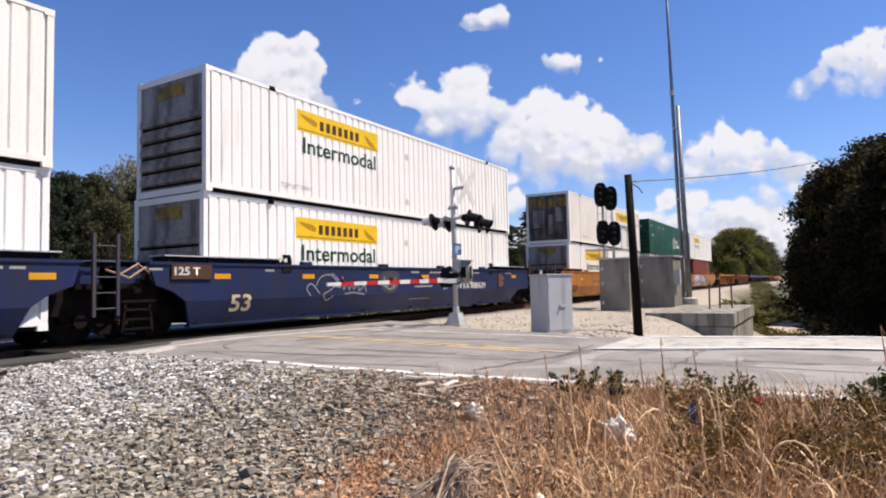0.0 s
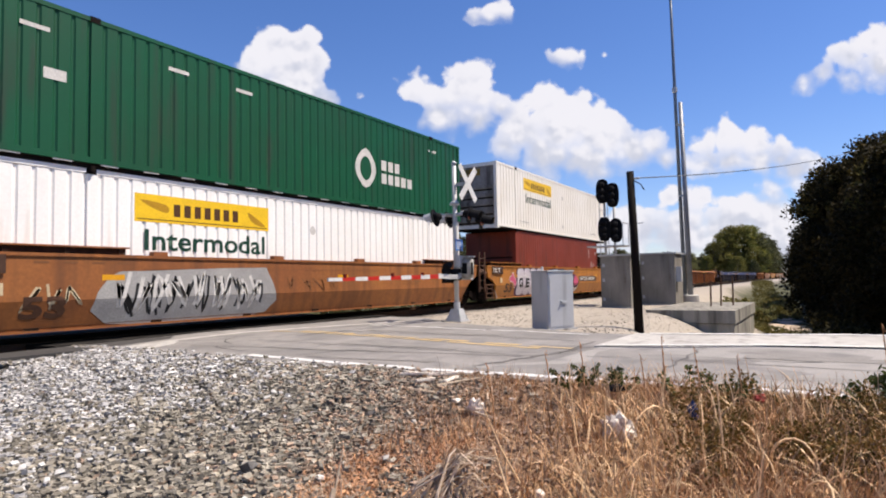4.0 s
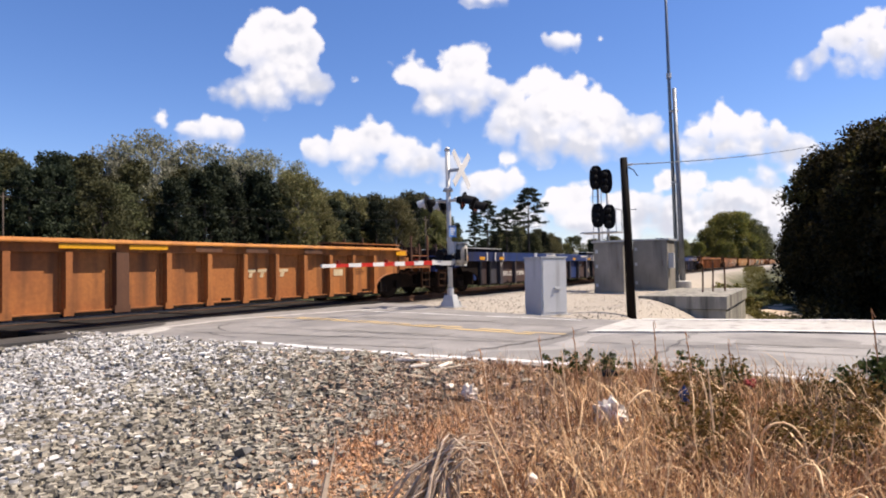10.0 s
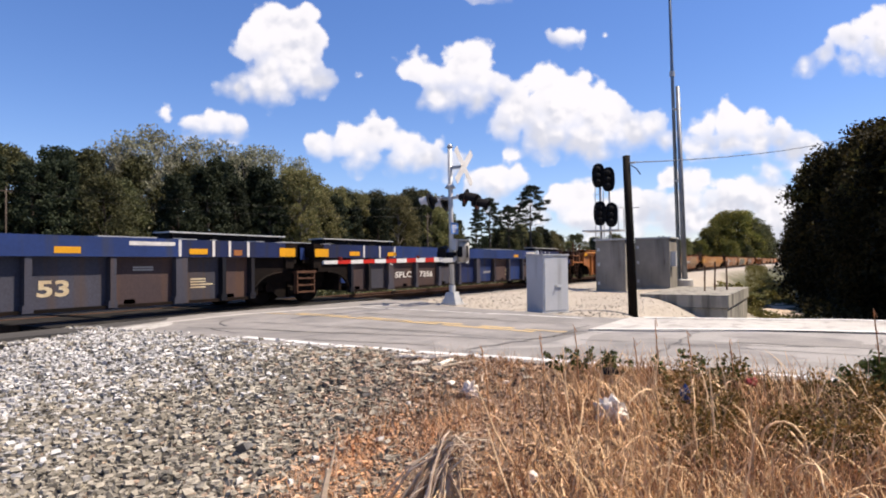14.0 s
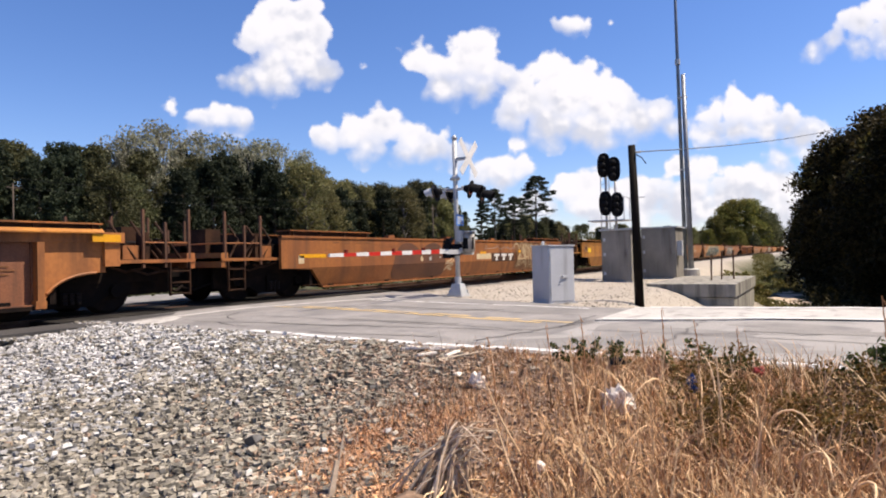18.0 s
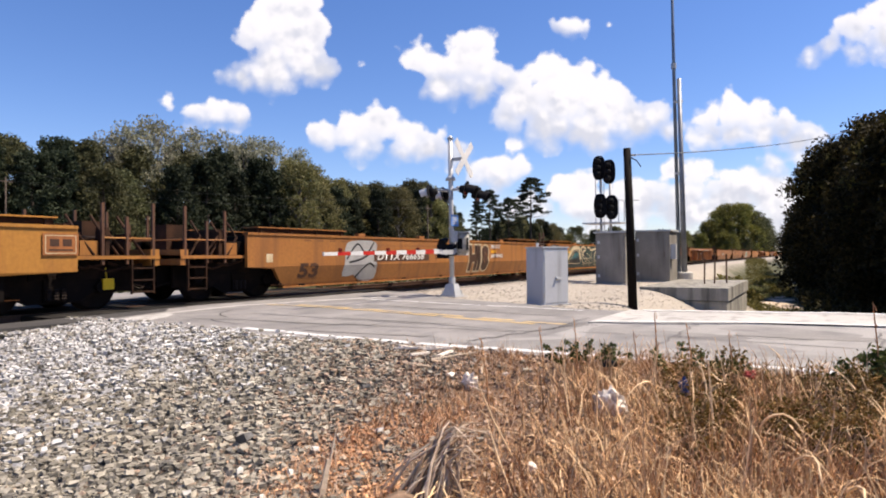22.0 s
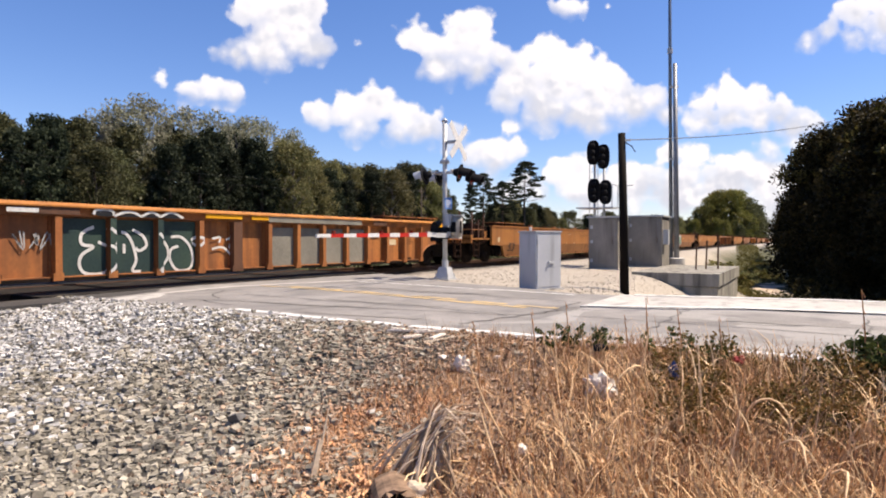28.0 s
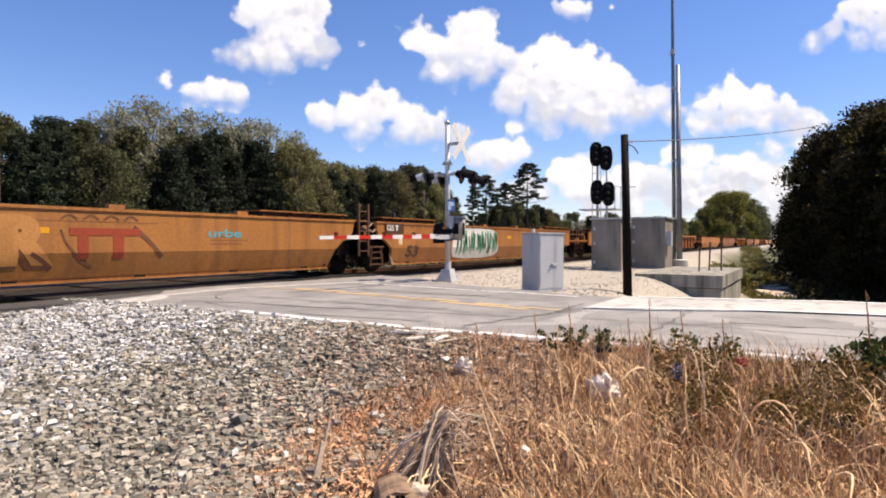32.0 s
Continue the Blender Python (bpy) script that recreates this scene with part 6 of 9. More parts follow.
    low_tag(car, L + 1.78, SIGN_YELLOW)


def low_tag(car, x, material):
    """A small painted lever end hanging under the end sill."""
    part("lever_tag", merge(tube([(x + 0.1, 0.55, 0.98), (x + 0.1, 0.45, 0.6)], 0.015, 6), boxes((x, x + 0.22, 0.40, 0.46, 0.40, 0.62))), material, car, "small painted lever end")


def placard(car, x):
    """A square board with a pale frame and worn signs near the end of the side."""
    board = part("placard", boxes((x, x + 0.62, -0.03, -0.015, 1.08, 1.47)), BROWN_CAR, car, "brown placard board with thin pale frame")
    for a, b, c, d in ((0.04, 0.58, 1.425, 1.44), (0.04, 0.58, 1.11, 1.125), (0.04, 0.055, 1.125, 1.425), (0.565, 0.58, 1.125, 1.425)):
        part("frame_bar", boxes((x + a, x + b, -0.034, -0.030, c, d)), PAINT_CREAM, board)
    for a, b, c, d in ((0.12, 0.28, 1.24, 1.37), (0.34, 0.5, 1.24, 1.37), (0.1, 0.52, 1.16, 1.19)):
        part("worn_sign", boxes((x + a, x + b, -0.034, -0.030, c, d)), PAINT_DARK, board)


def pale_scribble(car, L):
    """Two pieces of pale outlined letters, a small one between."""
    letters = (
        [(7.98, 0.66), (8.02, 1.0), (8.1, 1.36), (8.22, 1.2), (8.06, 1.02), (8.28, 0.98), (8.2, 0.66)],
        [(8.42, 1.36), (8.38, 1.0), (8.4, 0.66), (8.6, 0.7), (8.62, 0.95), (8.44, 1.0)],
        [(8.8, 1.3), (8.76, 0.9), (8.86, 0.68), (9.02, 0.84), (9.04, 1.24)],
        [(9.4, 1.2), (9.2, 1.26), (9.16, 1.06), (9.38, 0.94), (9.34, 0.72), (9.14, 0.72)],
        [(9.5, 1.16), (9.54, 0.74), (9.66, 1.0), (9.76, 0.72), (9.84, 1.1)],
    )
    for k, pts in enumerate(letters):
        stroke("tag_stroke", pts, 0.07 - 0.006 * k, PAINT_CREAM, car)
        stroke("tag_stroke", [(x + 0.09, z - 0.05) for x, z in pts[1:-1]], 0.035, PAINT_CREAM, car, -0.016)
    for pts in ([(7.7, 0.92), (8.05, 0.95), (8.4, 0.9)], [(7.68, 1.02), (7.95, 1.04)], [(7.85, 0.55), (8.3, 0.62), (8.9, 0.6), (9.4, 0.52), (9.9, 0.56)], [(7.85, 0.6), (8.3, 0.5), (8.8, 0.56)]):
        stroke("tag_stroke", pts, 0.05, PAINT_CREAM, car)
    blob("tag_ground", [(9.98, 1.22), (10.0, 1.38), (10.3, 1.40), (10.6, 1.34), (10.58, 1.2)], PAINT_CREAM, car, -0.01)
    scrawl(car, 10.05, 10.55, 1.22, 1.36, ORANGE, 3, 0.03, 35, -0.016)
    scrawl(car, 10.95, 12.7, 0.86, 1.32, PAINT_CREAM, 6, 0.06, 32)
    low_tag(car, L + 0.72, SIGN_YELLOW)
    placard(car, L - 0.62)
    bar("number_panel", 4.25, 6.85, 0.79, 1.06, BROWN_CAR, car, -0.011)
    words("reporting_mark", "DTTX 652848", 0.17, PAINT_CREAM, car, 4.42, 0.84, -0.016, 2.25, 0.02, 0.15)
    placard(car, 0.32)
    for a, b, c, d in ((2.54, 3.32, 1.28, 1.30), (2.54, 3.32, 0.98, 1.0), (2.54, 2.57, 1.0, 1.28), (3.29, 3.32, 1.0, 1.28)):
        bar("panel_edge", a, b, c, d, BROWN_CAR, car)
    bar("panel_seam", 3.55, 3.57, 0.79, 1.5, BROWN_CAR, car)
    bar("panel_seam", 2.38, 2.40, 0.79, 1.5, BROWN_CAR, car)
    bar("mark", 1.06, 1.6, 1.04, 1.3, SIGN_YELLOW, car)


def loops(car, L):
    placard(car, L - 0.68)
    bar("reflector", 0.64, 1.65, 1.04, 1.14, STICKER, car)
    bar("reflector", 18.2, 19.1, 1.15, 1.25, STICKER, car)
    buff = surf("buff_brown_paint", (0.105, 0.042, 0.02), (0.075, 0.034, 0.02), 0.7, big=1.2)
    blob("buff_patch", [(4.9, 0.32), (4.9, 1.0), (5.3, 1.42), (5.9, 1.45), (6.4, 1.2), (6.6, 0.8), (6.5, 0.33)], buff, car, -0.0085)
    blob("buff_patch", [(6.3, 0.33), (6.35, 0.9), (6.6, 1.3), (7.1, 1.47), (7.6, 1.42), (7.98, 1.1), (8.02, 0.7), (7.9, 0.34)], buff, car, -0.011)
    words("car_mark", "6", 0.20, PAINT_CREAM, car, 6.4, 0.86, -0.013, 0.17, 0.03)
    bar("car_mark", 6.95, 7.1, 0.88, 1.0, PAINT_GREY, car, -0.013)
    bar("car_mark", 7.62, 7.74, 0.96, 1.0, PAINT_GREY, car, -0.013)
    for pts in ([(8.05, 0.5), (8.2, 0.62), (8.45, 0.72), (8.62, 0.7), (8.3, 0.56), (8.6, 0.52)], [(8.1, 0.82), (8.4, 0.86), (8.62, 1.0)], [(8.05, 0.74), (8.5, 0.78), (8.66, 0.9)]):
        stroke("tag_stroke", pts, 0.045, PAINT_CREAM, car)
    bar("buff_panel", 10.46, 11.72, 0.86, 1.08, PAINT_CREAM, car, -0.007)
    bar("reflector", 10.75, 11.29, 1.06, 1.16, STICKER, car, -0.012)
    bar("mark_ground", 11.76, 14.05, 0.74, 1.10, PAINT_DARK, car, -0.0085)
    for k, a in enumerate((11.93, 12.62, 13.3)):
        logo_shape(0.28, PAINT_WHITE, car, a, 0.78, -0.014, 0.58)
    blob("tag_ground", [(14.15, 0.42), (14.3, 0.9), (14.1, 1.5), (15.0, 1.56), (16.0, 1.58), (17.0, 1.54), (17.85, 1.5), (18.0, 1.0), (17.8, 0.6), (17.3, 0.36), (15.4, 0.33)], LOOP_GROUND, car, -0.0085)
    outline = (
        [(14.0, 1.42), (14.25, 1.52), (14.5, 1.4), (14.57, 1.22)], [(14.66, 1.45), (14.8, 1.55), (15.0, 1.48), (15.13, 1.17), (15.24, 0.92), (14.91, 1.13), (14.66, 1.45)],
        [(15.31, 0.88), (15.06, 0.99), (15.06, 1.36), (15.27, 1.55), (15.55, 1.53), (15.69, 1.27), (15.59, 0.95), (15.31, 0.88)],
        [(15.79, 0.87), (15.82, 1.5), (15.95, 1.57), (16.02, 1.5), (15.99, 1.12)], [(14.4, 0.46), (14.46, 0.86), (14.61, 1.04), (14.71, 0.9), (14.68, 0.49)],
        [(14.66, 0.5), (14.77, 0.76), (15.03, 0.84), (15.3, 0.74), (15.49, 0.4)], [(16.13, 0.36), (16.22, 0.76), (16.52, 0.9), (16.8, 0.74), (16.85, 0.34)],
        [(16.28, 0.36), (16.36, 0.62), (16.54, 0.74), (16.68, 0.6), (16.72, 0.36)], [(16.88, 0.42), (17.03, 0.6), (17.27, 0.66), (17.52, 0.54), (17.64, 0.34)],
        [(17.03, 0.86), (16.82, 0.9), (16.9, 1.33), (17.16, 1.5), (17.34, 1.33), (17.28, 0.95), (17.03, 0.86)],
        [(17.41, 1.5), (17.53, 1.22), (17.79, 1.5), (17.92, 1.33), (17.78, 1.05), (17.28, 0.97)], [(17.64, 0.38), (17.78, 0.71), (18.05, 0.9), (18.64, 0.92), (18.68, 0.84), (18.04, 0.79)],
        [(15.5, 0.86), (15.66, 0.7), (15.72, 0.42)], [(15.8, 0.86), (15.94, 0.66), (15.98, 0.4)], [(16.3, 1.32), (16.6, 1.44), (16.75, 1.28)],
    )
    for k, pts in enumerate(outline):
        stroke("tag_stroke", pts, 0.075, LOOP_CREAM, car, -0.012 - 0.0012 * k)
    for k, pts in enumerate(([(15.22, 0.98), (15.2, 1.3), (15.34, 1.46), (15.43, 1.34), (15.36, 1.12)], [(14.86, 1.3), (14.98, 1.34), (15.04, 1.12)], [(17.06, 0.98), (17.04, 1.26), (17.16, 1.38), (17.2, 1.1)], [(14.5, 0.5), (14.56, 0.8), (14.62, 0.86)], [(14.84, 0.56), (15.03, 0.7), (15.28, 0.56)], [(15.44, 1.0), (15.56, 1.24), (15.5, 1.44)], [(17.2, 0.46), (17.36, 0.5), (17.48, 0.4)], [(17.5, 1.08), (17.7, 1.2), (17.82, 1.36)], [(16.92, 1.1), (16.98, 1.3), (17.04, 1.4)], [(15.84, 0.5), (15.9, 0.66), (15.86, 0.8)])):
        stroke("tag_stroke", pts, 0.09, LOOP_CREAM, car, -0.031 - 0.0008 * k)
    bar("reflector", 14.43, 14.7, 1.1, 1.2, STICKER, car, -0.04)
    bar("reflector", 16.31, 16.81, 1.08, 1.2, STICKER, car, -0.04)
    for k in range(9):
        x = 11.2 + 0.33 * k
        stroke("tag_stroke", [(x, 1.26 + 0.05 * math.sin(3.1 * k)), (x + 0.13, 1.33 + 0.06 * math.cos(2.3 * k)), (x + 0.26, 1.27)], 0.022, PAINT_GREY, car)


def his(car, L):
    blob("tag_ground", [(3.62, 0.9), (3.7, 1.4), (4.3, 1.5), (5.1, 1.45), (5.1, 1.0), (5.15, 0.35), (4.4, 0.3), (4.3, 0.5), (3.6, 0.45)], PAINT_GREY, car, -0.009)
    for pts in ([(3.7, 0.95), (4.2, 1.4), (4.6, 1.1), (5.0, 1.45)], [(3.8, 0.85), (4.4, 0.95), (5.0, 1.2)], [(4.2, 0.4), (4.7, 0.8), (5.05, 0.7)]):
        stroke("tag_stroke", pts, 0.06, INK_BLACK, car)
    for k, (a, w) in enumerate(((11.2, 0.72), (11.95, 0.26), (12.28, 0.66))):
        words("tag_outline", "HIS"[k], 1.14, PAINT_CREAM, car, a - 0.06, 0.36, -0.011, w + 0.1, 0.12)
        words("tag_letters", "HIS"[k], 1.02, PAINT_DARK, car, a, 0.42, -0.016, w - 0.02, 0.085)
    words("small_tag", "2BUCK", 0.15, PAINT_WHITE, car, 13.1, 1.33, -0.012, 0.95, 0.02)
    words("small_tag", "#EMP83", 0.16, PAINT_WHITE, car, 13.1, 0.92, -0.012, 1.17, 0.02)
    words("small_tag", "FSTK", 0.16, PAINT_WHITE, car, 10.28, 1.03, -0.012, 0.72, 0.02)
    scrawl(car, 10.35, 11.05, 1.22, 1.40, PAINT_WHITE, 4, 0.035, 42)


def wave(car, L):
    """A long dark-green piece: a pale arch over a dark window, then curling ribbons outlined in cream."""
    blob("tag_haze", [(2.45, 0.6), (2.95, 1.1), (3.5, 1.45), (4.6, 1.55), (9, 1.55), (12.4, 1.52), (13.3, 1.3), (12.9, 0.6), (9.0, 0.5)], PAINT_HAZE, car, -0.007)
    blob("tag_ground", [(2.41, 0.29), (2.52, 0.64), (3.06, 0.81), (3.48, 1.09), (4.13, 1.47), (6.38, 1.54), (9.35, 1.5), (12.0, 1.45), (12.58, 1.21), (12.5, 0.55), (11.52, 0.3), (7.26, 0.29), (4.08, 0.29)], PAINT_DKGREEN, car, -0.010)
    for pts, w in (([(2.72, 0.36), (2.62, 0.62), (2.85, 0.71), (3.06, 0.76)], 0.05), ([(3.06, 0.8), (3.43, 1.05), (3.97, 1.38), (4.5, 1.45), (4.95, 1.4), (5.12, 1.1), (5.25, 0.75)], 0.22), ([(5.4, 1.22), (5.45, 1.42), (5.83, 1.48), (6.2, 1.38), (6.0, 1.26), (5.7, 1.2), (5.66, 1.06), (5.83, 0.97)], 0.13), ([(6.5, 1.47), (6.9, 1.46), (7.15, 1.33), (7.5, 1.31)], 0.11), ([(7.42, 1.3), (8.16, 1.41), (8.78, 1.47), (9.1, 1.42), (8.42, 1.3), (8.0, 1.08), (7.9, 0.9)], 0.12), ([(9.85, 1.29), (10.27, 1.42), (10.82, 1.4), (11.16, 1.28)], 0.10), ([(11.88, 1.25), (12.0, 1.41), (12.36, 1.44), (12.55, 1.28)], 0.06)):
        stroke("ribbon", pts, w, PAINT_CREAM, car, -0.016)
    for pts in ([(3.39, 0.6), (3.72, 0.86), (4.13, 1.18), (4.51, 1.25), (4.85, 1.15), (5.05, 0.81), (5.15, 0.58)], [(5.5, 1.36), (5.77, 1.44), (5.87, 1.38), (5.63, 1.28)], [(5.77, 1.14), (6.03, 1.2), (6.38, 1.0), (6.31, 0.87), (5.98, 0.87), (6.05, 1.02)], [(6.6, 1.37), (6.84, 1.42), (7.0, 1.3), (6.81, 1.26)], [(7.42, 1.13), (7.74, 1.21), (7.66, 0.88), (7.5, 0.95)], [(8.12, 1.1), (8.6, 1.29), (9.0, 1.36), (8.6, 1.15), (8.18, 0.98)], [(8.75, 0.95), (9.0, 0.96), (9.05, 0.82), (8.8, 0.8)]):
        blob("tag_window", pts, INK_BLACK, car, -0.019)
    for pts in ([(3.3, 0.56), (3.62, 0.83), (4.08, 1.2), (4.51, 1.28), (4.82, 1.2), (5.08, 0.91), (5.27, 0.55), (3.3, 0.56)], [(4.96, 1.5), (5.26, 1.33), (5.45, 1.02), (5.66, 0.69), (5.97, 0.53), (6.26, 0.69), (6.96, 0.83), (7.11, 0.89), (6.66, 1.06), (6.38, 1.11)], [(5.51, 1.02), (5.77, 0.8), (6.1, 0.83), (6.52, 0.8)], [(7.15, 1.34), (7.42, 1.25), (7.34, 0.98), (7.55, 0.54), (7.17, 0.56), (6.75, 0.71), (6.35, 0.63), (5.93, 0.41)], [(5.93, 0.41), (6.76, 0.55), (7.24, 0.36)], [(7.83, 0.86), (8.11, 0.67), (8.76, 0.6), (9.16, 0.79), (9.11, 0.99), (8.78, 1.02), (8.6, 0.86), (8.79, 0.76)], [(7.74, 0.92), (7.96, 0.61), (8.49, 0.36), (8.88, 0.52), (9.1, 0.36)], [(9.16, 1.39), (9.35, 1.16), (9.55, 0.6), (9.13, 0.6)], [(9.85, 0.86), (10.15, 0.4), (10.06, 0.65), (10.65, 0.64), (10.85, 0.41), (10.3, 0.44)], [(10.71, 0.93), (11.08, 0.57), (11.65, 0.48), (11.34, 0.82)], [(11.4, 0.93), (11.7, 0.63), (12.24, 0.55), (11.73, 0.34)]):
        stroke("outline", pts, 0.04, PAINT_CREAM, car, -0.022)
    for pts in ([(3.79, 0.79), (3.97, 0.95), (4.07, 0.83), (4.13, 0.98), (4.23, 1.03), (4.31, 0.81)], [(4.29, 1.01), (4.45, 1.13), (4.56, 1.03), (4.42, 0.86)], [(4.59, 0.83), (4.73, 1.09), (4.9, 1.06), (4.89, 0.86)]):
        stroke("small_tag", pts, 0.045, PAINT_TEAL, car, -0.022)
    for cx, cz, rx, rz in ((12.23, 1.27, 0.42, 0.2), (11.98, 0.93, 0.52, 0.18)):
        ring = [(cx + rx * math.cos(w), cz + rz * math.sin(w)) for w in [math.pi / 4 * k for k in range(8)]]
        blob("tag_window", ring, INK_BLACK, car, -0.025)
        stroke("ribbon", ring + ring[:1], 0.09, PAINT_CREAM, car, -0.028)


def grey_buff(car, L):
    blob("buff_patch", [(2.7, 0.35), (2.8, 1.1), (3.2, 1.45), (4.6, 1.5), (7.0, 1.5), (9.0, 1.4), (9.3, 0.9), (9.0, 0.4), (6.0, 0.32)], surf("grey_green_buff_paint", (0.15, 0.12, 0.085), (0.12, 0.11, 0.08), 0.7, big=1.5), car, -0.009)
    scrawl(car, 3.0, 9.0, 0.5, 1.4, PAINT_GREY, 11, 0.06, 51)
    scrawl(car, 3.0, 9.0, 0.7, 1.45, PAINT_CREAM, 7, 0.04, 52, -0.018)
    scrawl(car, 10.2, 13.5, 0.5, 1.3, TAG_FAINT, 7, 0.05, 53)


def dark_scrawl(car, L):
    scrawl(car, 12.2, 17.6, 1.12, 1.40, TAG_FAINT, 13, 0.032, 61)
    scrawl(car, 13.3, 15.6, 0.52, 0.72, TAG_FAINT, 6, 0.05, 62)
    for a in (9.66, 11.05):
        blob("chip", [(a, 0.79), (a + 0.12, 0.83), (a + 0.2, 0.80), (a + 0.1, 0.76)], PAINT_CREAM, car)
    bar("mark", 10.25, 10.45, 1.29, 1.32, PAINT_CREAM, car)


def hever(car, L):
    """Big buff letters with dark brown shading over the whole height, and a faded red mark."""
    buff = surf("buff_letter_paint", (0.40, 0.19, 0.055), (0.34, 0.15, 0.042), 0.6, big=1.2)
    shade = surf("brown_letter_shade", (0.13, 0.052, 0.022), (0.09, 0.038, 0.018), 0.65, big=1.5)
    stroke("tag_shade", [(4.9, 0.5), (5.3, 0.75), (5.5, 1.1), (5.4, 1.4)], 0.22, shade, car, -0.008)
    for ch, a, w, z, h, slant in (("H", 5.6, 0.82, 0.42, 1.08, 0.15), ("E", 6.42, 0.6, 0.84, 0.66, 0.0), ("Y", 6.92, 0.72, 0.52, 0.98, 0.0), ("Z", 7.42, 0.86, 0.84, 0.58, 0.1), ("E", 8.2, 0.72, 0.84, 0.62, 0.0), ("R", 9.0, 0.98, 0.56, 0.94, 0.0)):
        words("tag_shade", ch, h, shade, car, a - 0.09, z - 0.07, -0.011, w, 0.12, slant)
        words("tag_letters", ch, h - 0.04, buff, car, a, z, -0.015, w - 0.08, 0.075, slant)
    for pts, w in (([(6.1, 0.36), (6.2, 0.6), (6.35, 0.78)], 0.16), ([(6.6, 0.78), (6.9, 0.66), (7.3, 0.6), (7.6, 0.4)], 0.1), ([(6.75, 0.42), (6.9, 0.55)], 0.2), ([(7.45, 0.8), (7.7, 0.72), (8.1, 0.42)], 0.1), ([(8.3, 0.78), (8.4, 0.6), (8.7, 0.5)], 0.07), ([(9.5, 0.78), (9.75, 0.6), (9.85, 0.5)], 0.08), ([(5.7, 1.52), (6.1, 1.38), (6.5, 1.52)], 0.05), ([(10.0, 1.2), (10.1, 0.95), (10.35, 0.66), (10.6, 0.5)], 0.04), ([(11.4, 1.28), (11.75, 0.98), (12.05, 0.66)], 0.09)):
        stroke("tag_shade", pts, w, shade, car, -0.018)
    for x0, x1, z0, z1 in ((10.15, 11.55, 1.1, 1.24), (10.3, 10.5, 0.66, 1.1), (10.98, 11.2, 0.66, 1.1)):
        bar("maker_mark", x0, x1, z0, z1, PAINT_RED, car, -0.02)
    for a in (10.0, 10.4, 10.8, 11.2):
        stroke("tag_line", [(a, 1.4), (a + 0.15, 1.48), (a + 0.3, 1.4)], 0.03, shade, car, -0.02)
    words("small_tag", "urbe", 0.2, PAINT_TEAL, car, 13.2, 1.08, -0.012, 0.95, 0.02)


def mint(car, L):
    blob("tag_ground", [(5.1, 0.4), (5.15, 1.4), (5.8, 1.5), (8.4, 1.5), (8.8, 1.0), (8.7, 0.4)], PAINT_WHITE, car, -0.009)
    scrawl(car, 5.2, 8.8, 0.45, 1.45, PAINT_GREEN, 15, 0.09, 71)


nothing = lambda car, L: None
BLUE_LABEL = "dark navy-blue well car with white markings, carrying stacked containers"
ORANGE_LABEL = "orange-yellow well car with folded sides"
smooth_unit(-12.0, 18.4, BLUE_CAR, "open", "shared", BLUE_LABEL, blue_marks(""))
smooth_unit(7.75, 19.3, BLUE_CAR, "open", "coupled", BLUE_LABEL, blue_marks("DTTX 888639"))
smooth_unit(31.6, 18.75, ORANGE, "coupled", "shared", ORANGE_LABEL + " and a large cream graffiti piece", orange_marks(naver, (3.15, 9.84, 16.4), square=0.6))
smooth_unit(52.0, 18.3, ORANGE_OLD, "open", "shared", ORANGE_LABEL + " and a silver graffiti patch", orange_marks(silver_tag(3.3, 7.3, 81)))
smooth_unit(71.1, 19.3, ORANGE, "open", "coupled", ORANGE_LABEL + " and bright lilac and teal graffiti", orange_marks(geze, (2.95, 14.4), number="DTTX 765991", at=11.46), brake=True)


def faint_lines(car, x, w, n, y=0.183):
    for k in range(n):
        bar("text_bar", x, x + w * (0.8 + 0.2 * (k % 2)), 0.98 - 0.07 * k, 1.005 - 0.07 * k, TAG_FAINT, car, y)


def yellow_rib_marks(car, L, posts):
    bar("mark_ground", 12.14, 13.88, 0.82, 1.10, PAINT_DARK, car, 0.145)
    for k, a in enumerate((12.25, 12.78, 13.3)):
        logo_shape(0.20, PAINT_WHITE, car, a, 0.86, 0.183, 0.42)
    words("size_mark", "53", 0.2, TAG_FAINT, car, 15.2, 0.82, 0.183, 0.45, 0.03)
    faint_lines(car, 14.5, 0.5, 3)
    low_tag(car, 20.82, PAINT_PINK)
    faint_lines(car, 4.0, 0.8, 2)
    for k in range(4):
        a = 8.1 + 0.32 * k
        stroke("tag_stroke", [(a, 1.02), (a + 0.08, 0.74), (a + 0.3, 0.68), (a + 0.22, 0.95), (a + 0.05, 0.85)], 0.035, PAINT_DARK, car, 0.134)
    stroke("tag_stroke", [(8.0, 1.06), (8.15, 0.8), (8.5, 0.62), (8.9, 0.66), (9.4, 0.62), (9.45, 0.78)], 0.035, PAINT_DARK, car, 0.134)
    for k, ch in enumerate("E4YS"):
        words("tag_letters", ch, 0.34, PAINT_DARK, car, 10.22 + 0.32 * k, 0.36 - 0.005 * k, 0.136, 0.27, 0.0)
    stroke("tag_stroke", [(10.15, 0.92), (10.4, 1.02), (10.7, 1.0), (10.85, 0.9), (11.0, 1.04), (11.4, 0.96), (11.8, 1.0)], 0.035, PAINT_DARK, car, 0.134)
    for a, b in ((3.2, 4.4), (8.4, 9.3), (9.5, 10.3)):
        bar("chord_sticker", a, b, 1.47, 1.55, STICKER, car, -0.06)
    for a in (5.0, 5.9, 7.3, 10.8, 12.4, 14.2):
        bar("worn_patch", a, a + 0.5, 1.44, 1.57, BROWN_CAR, car, -0.055)


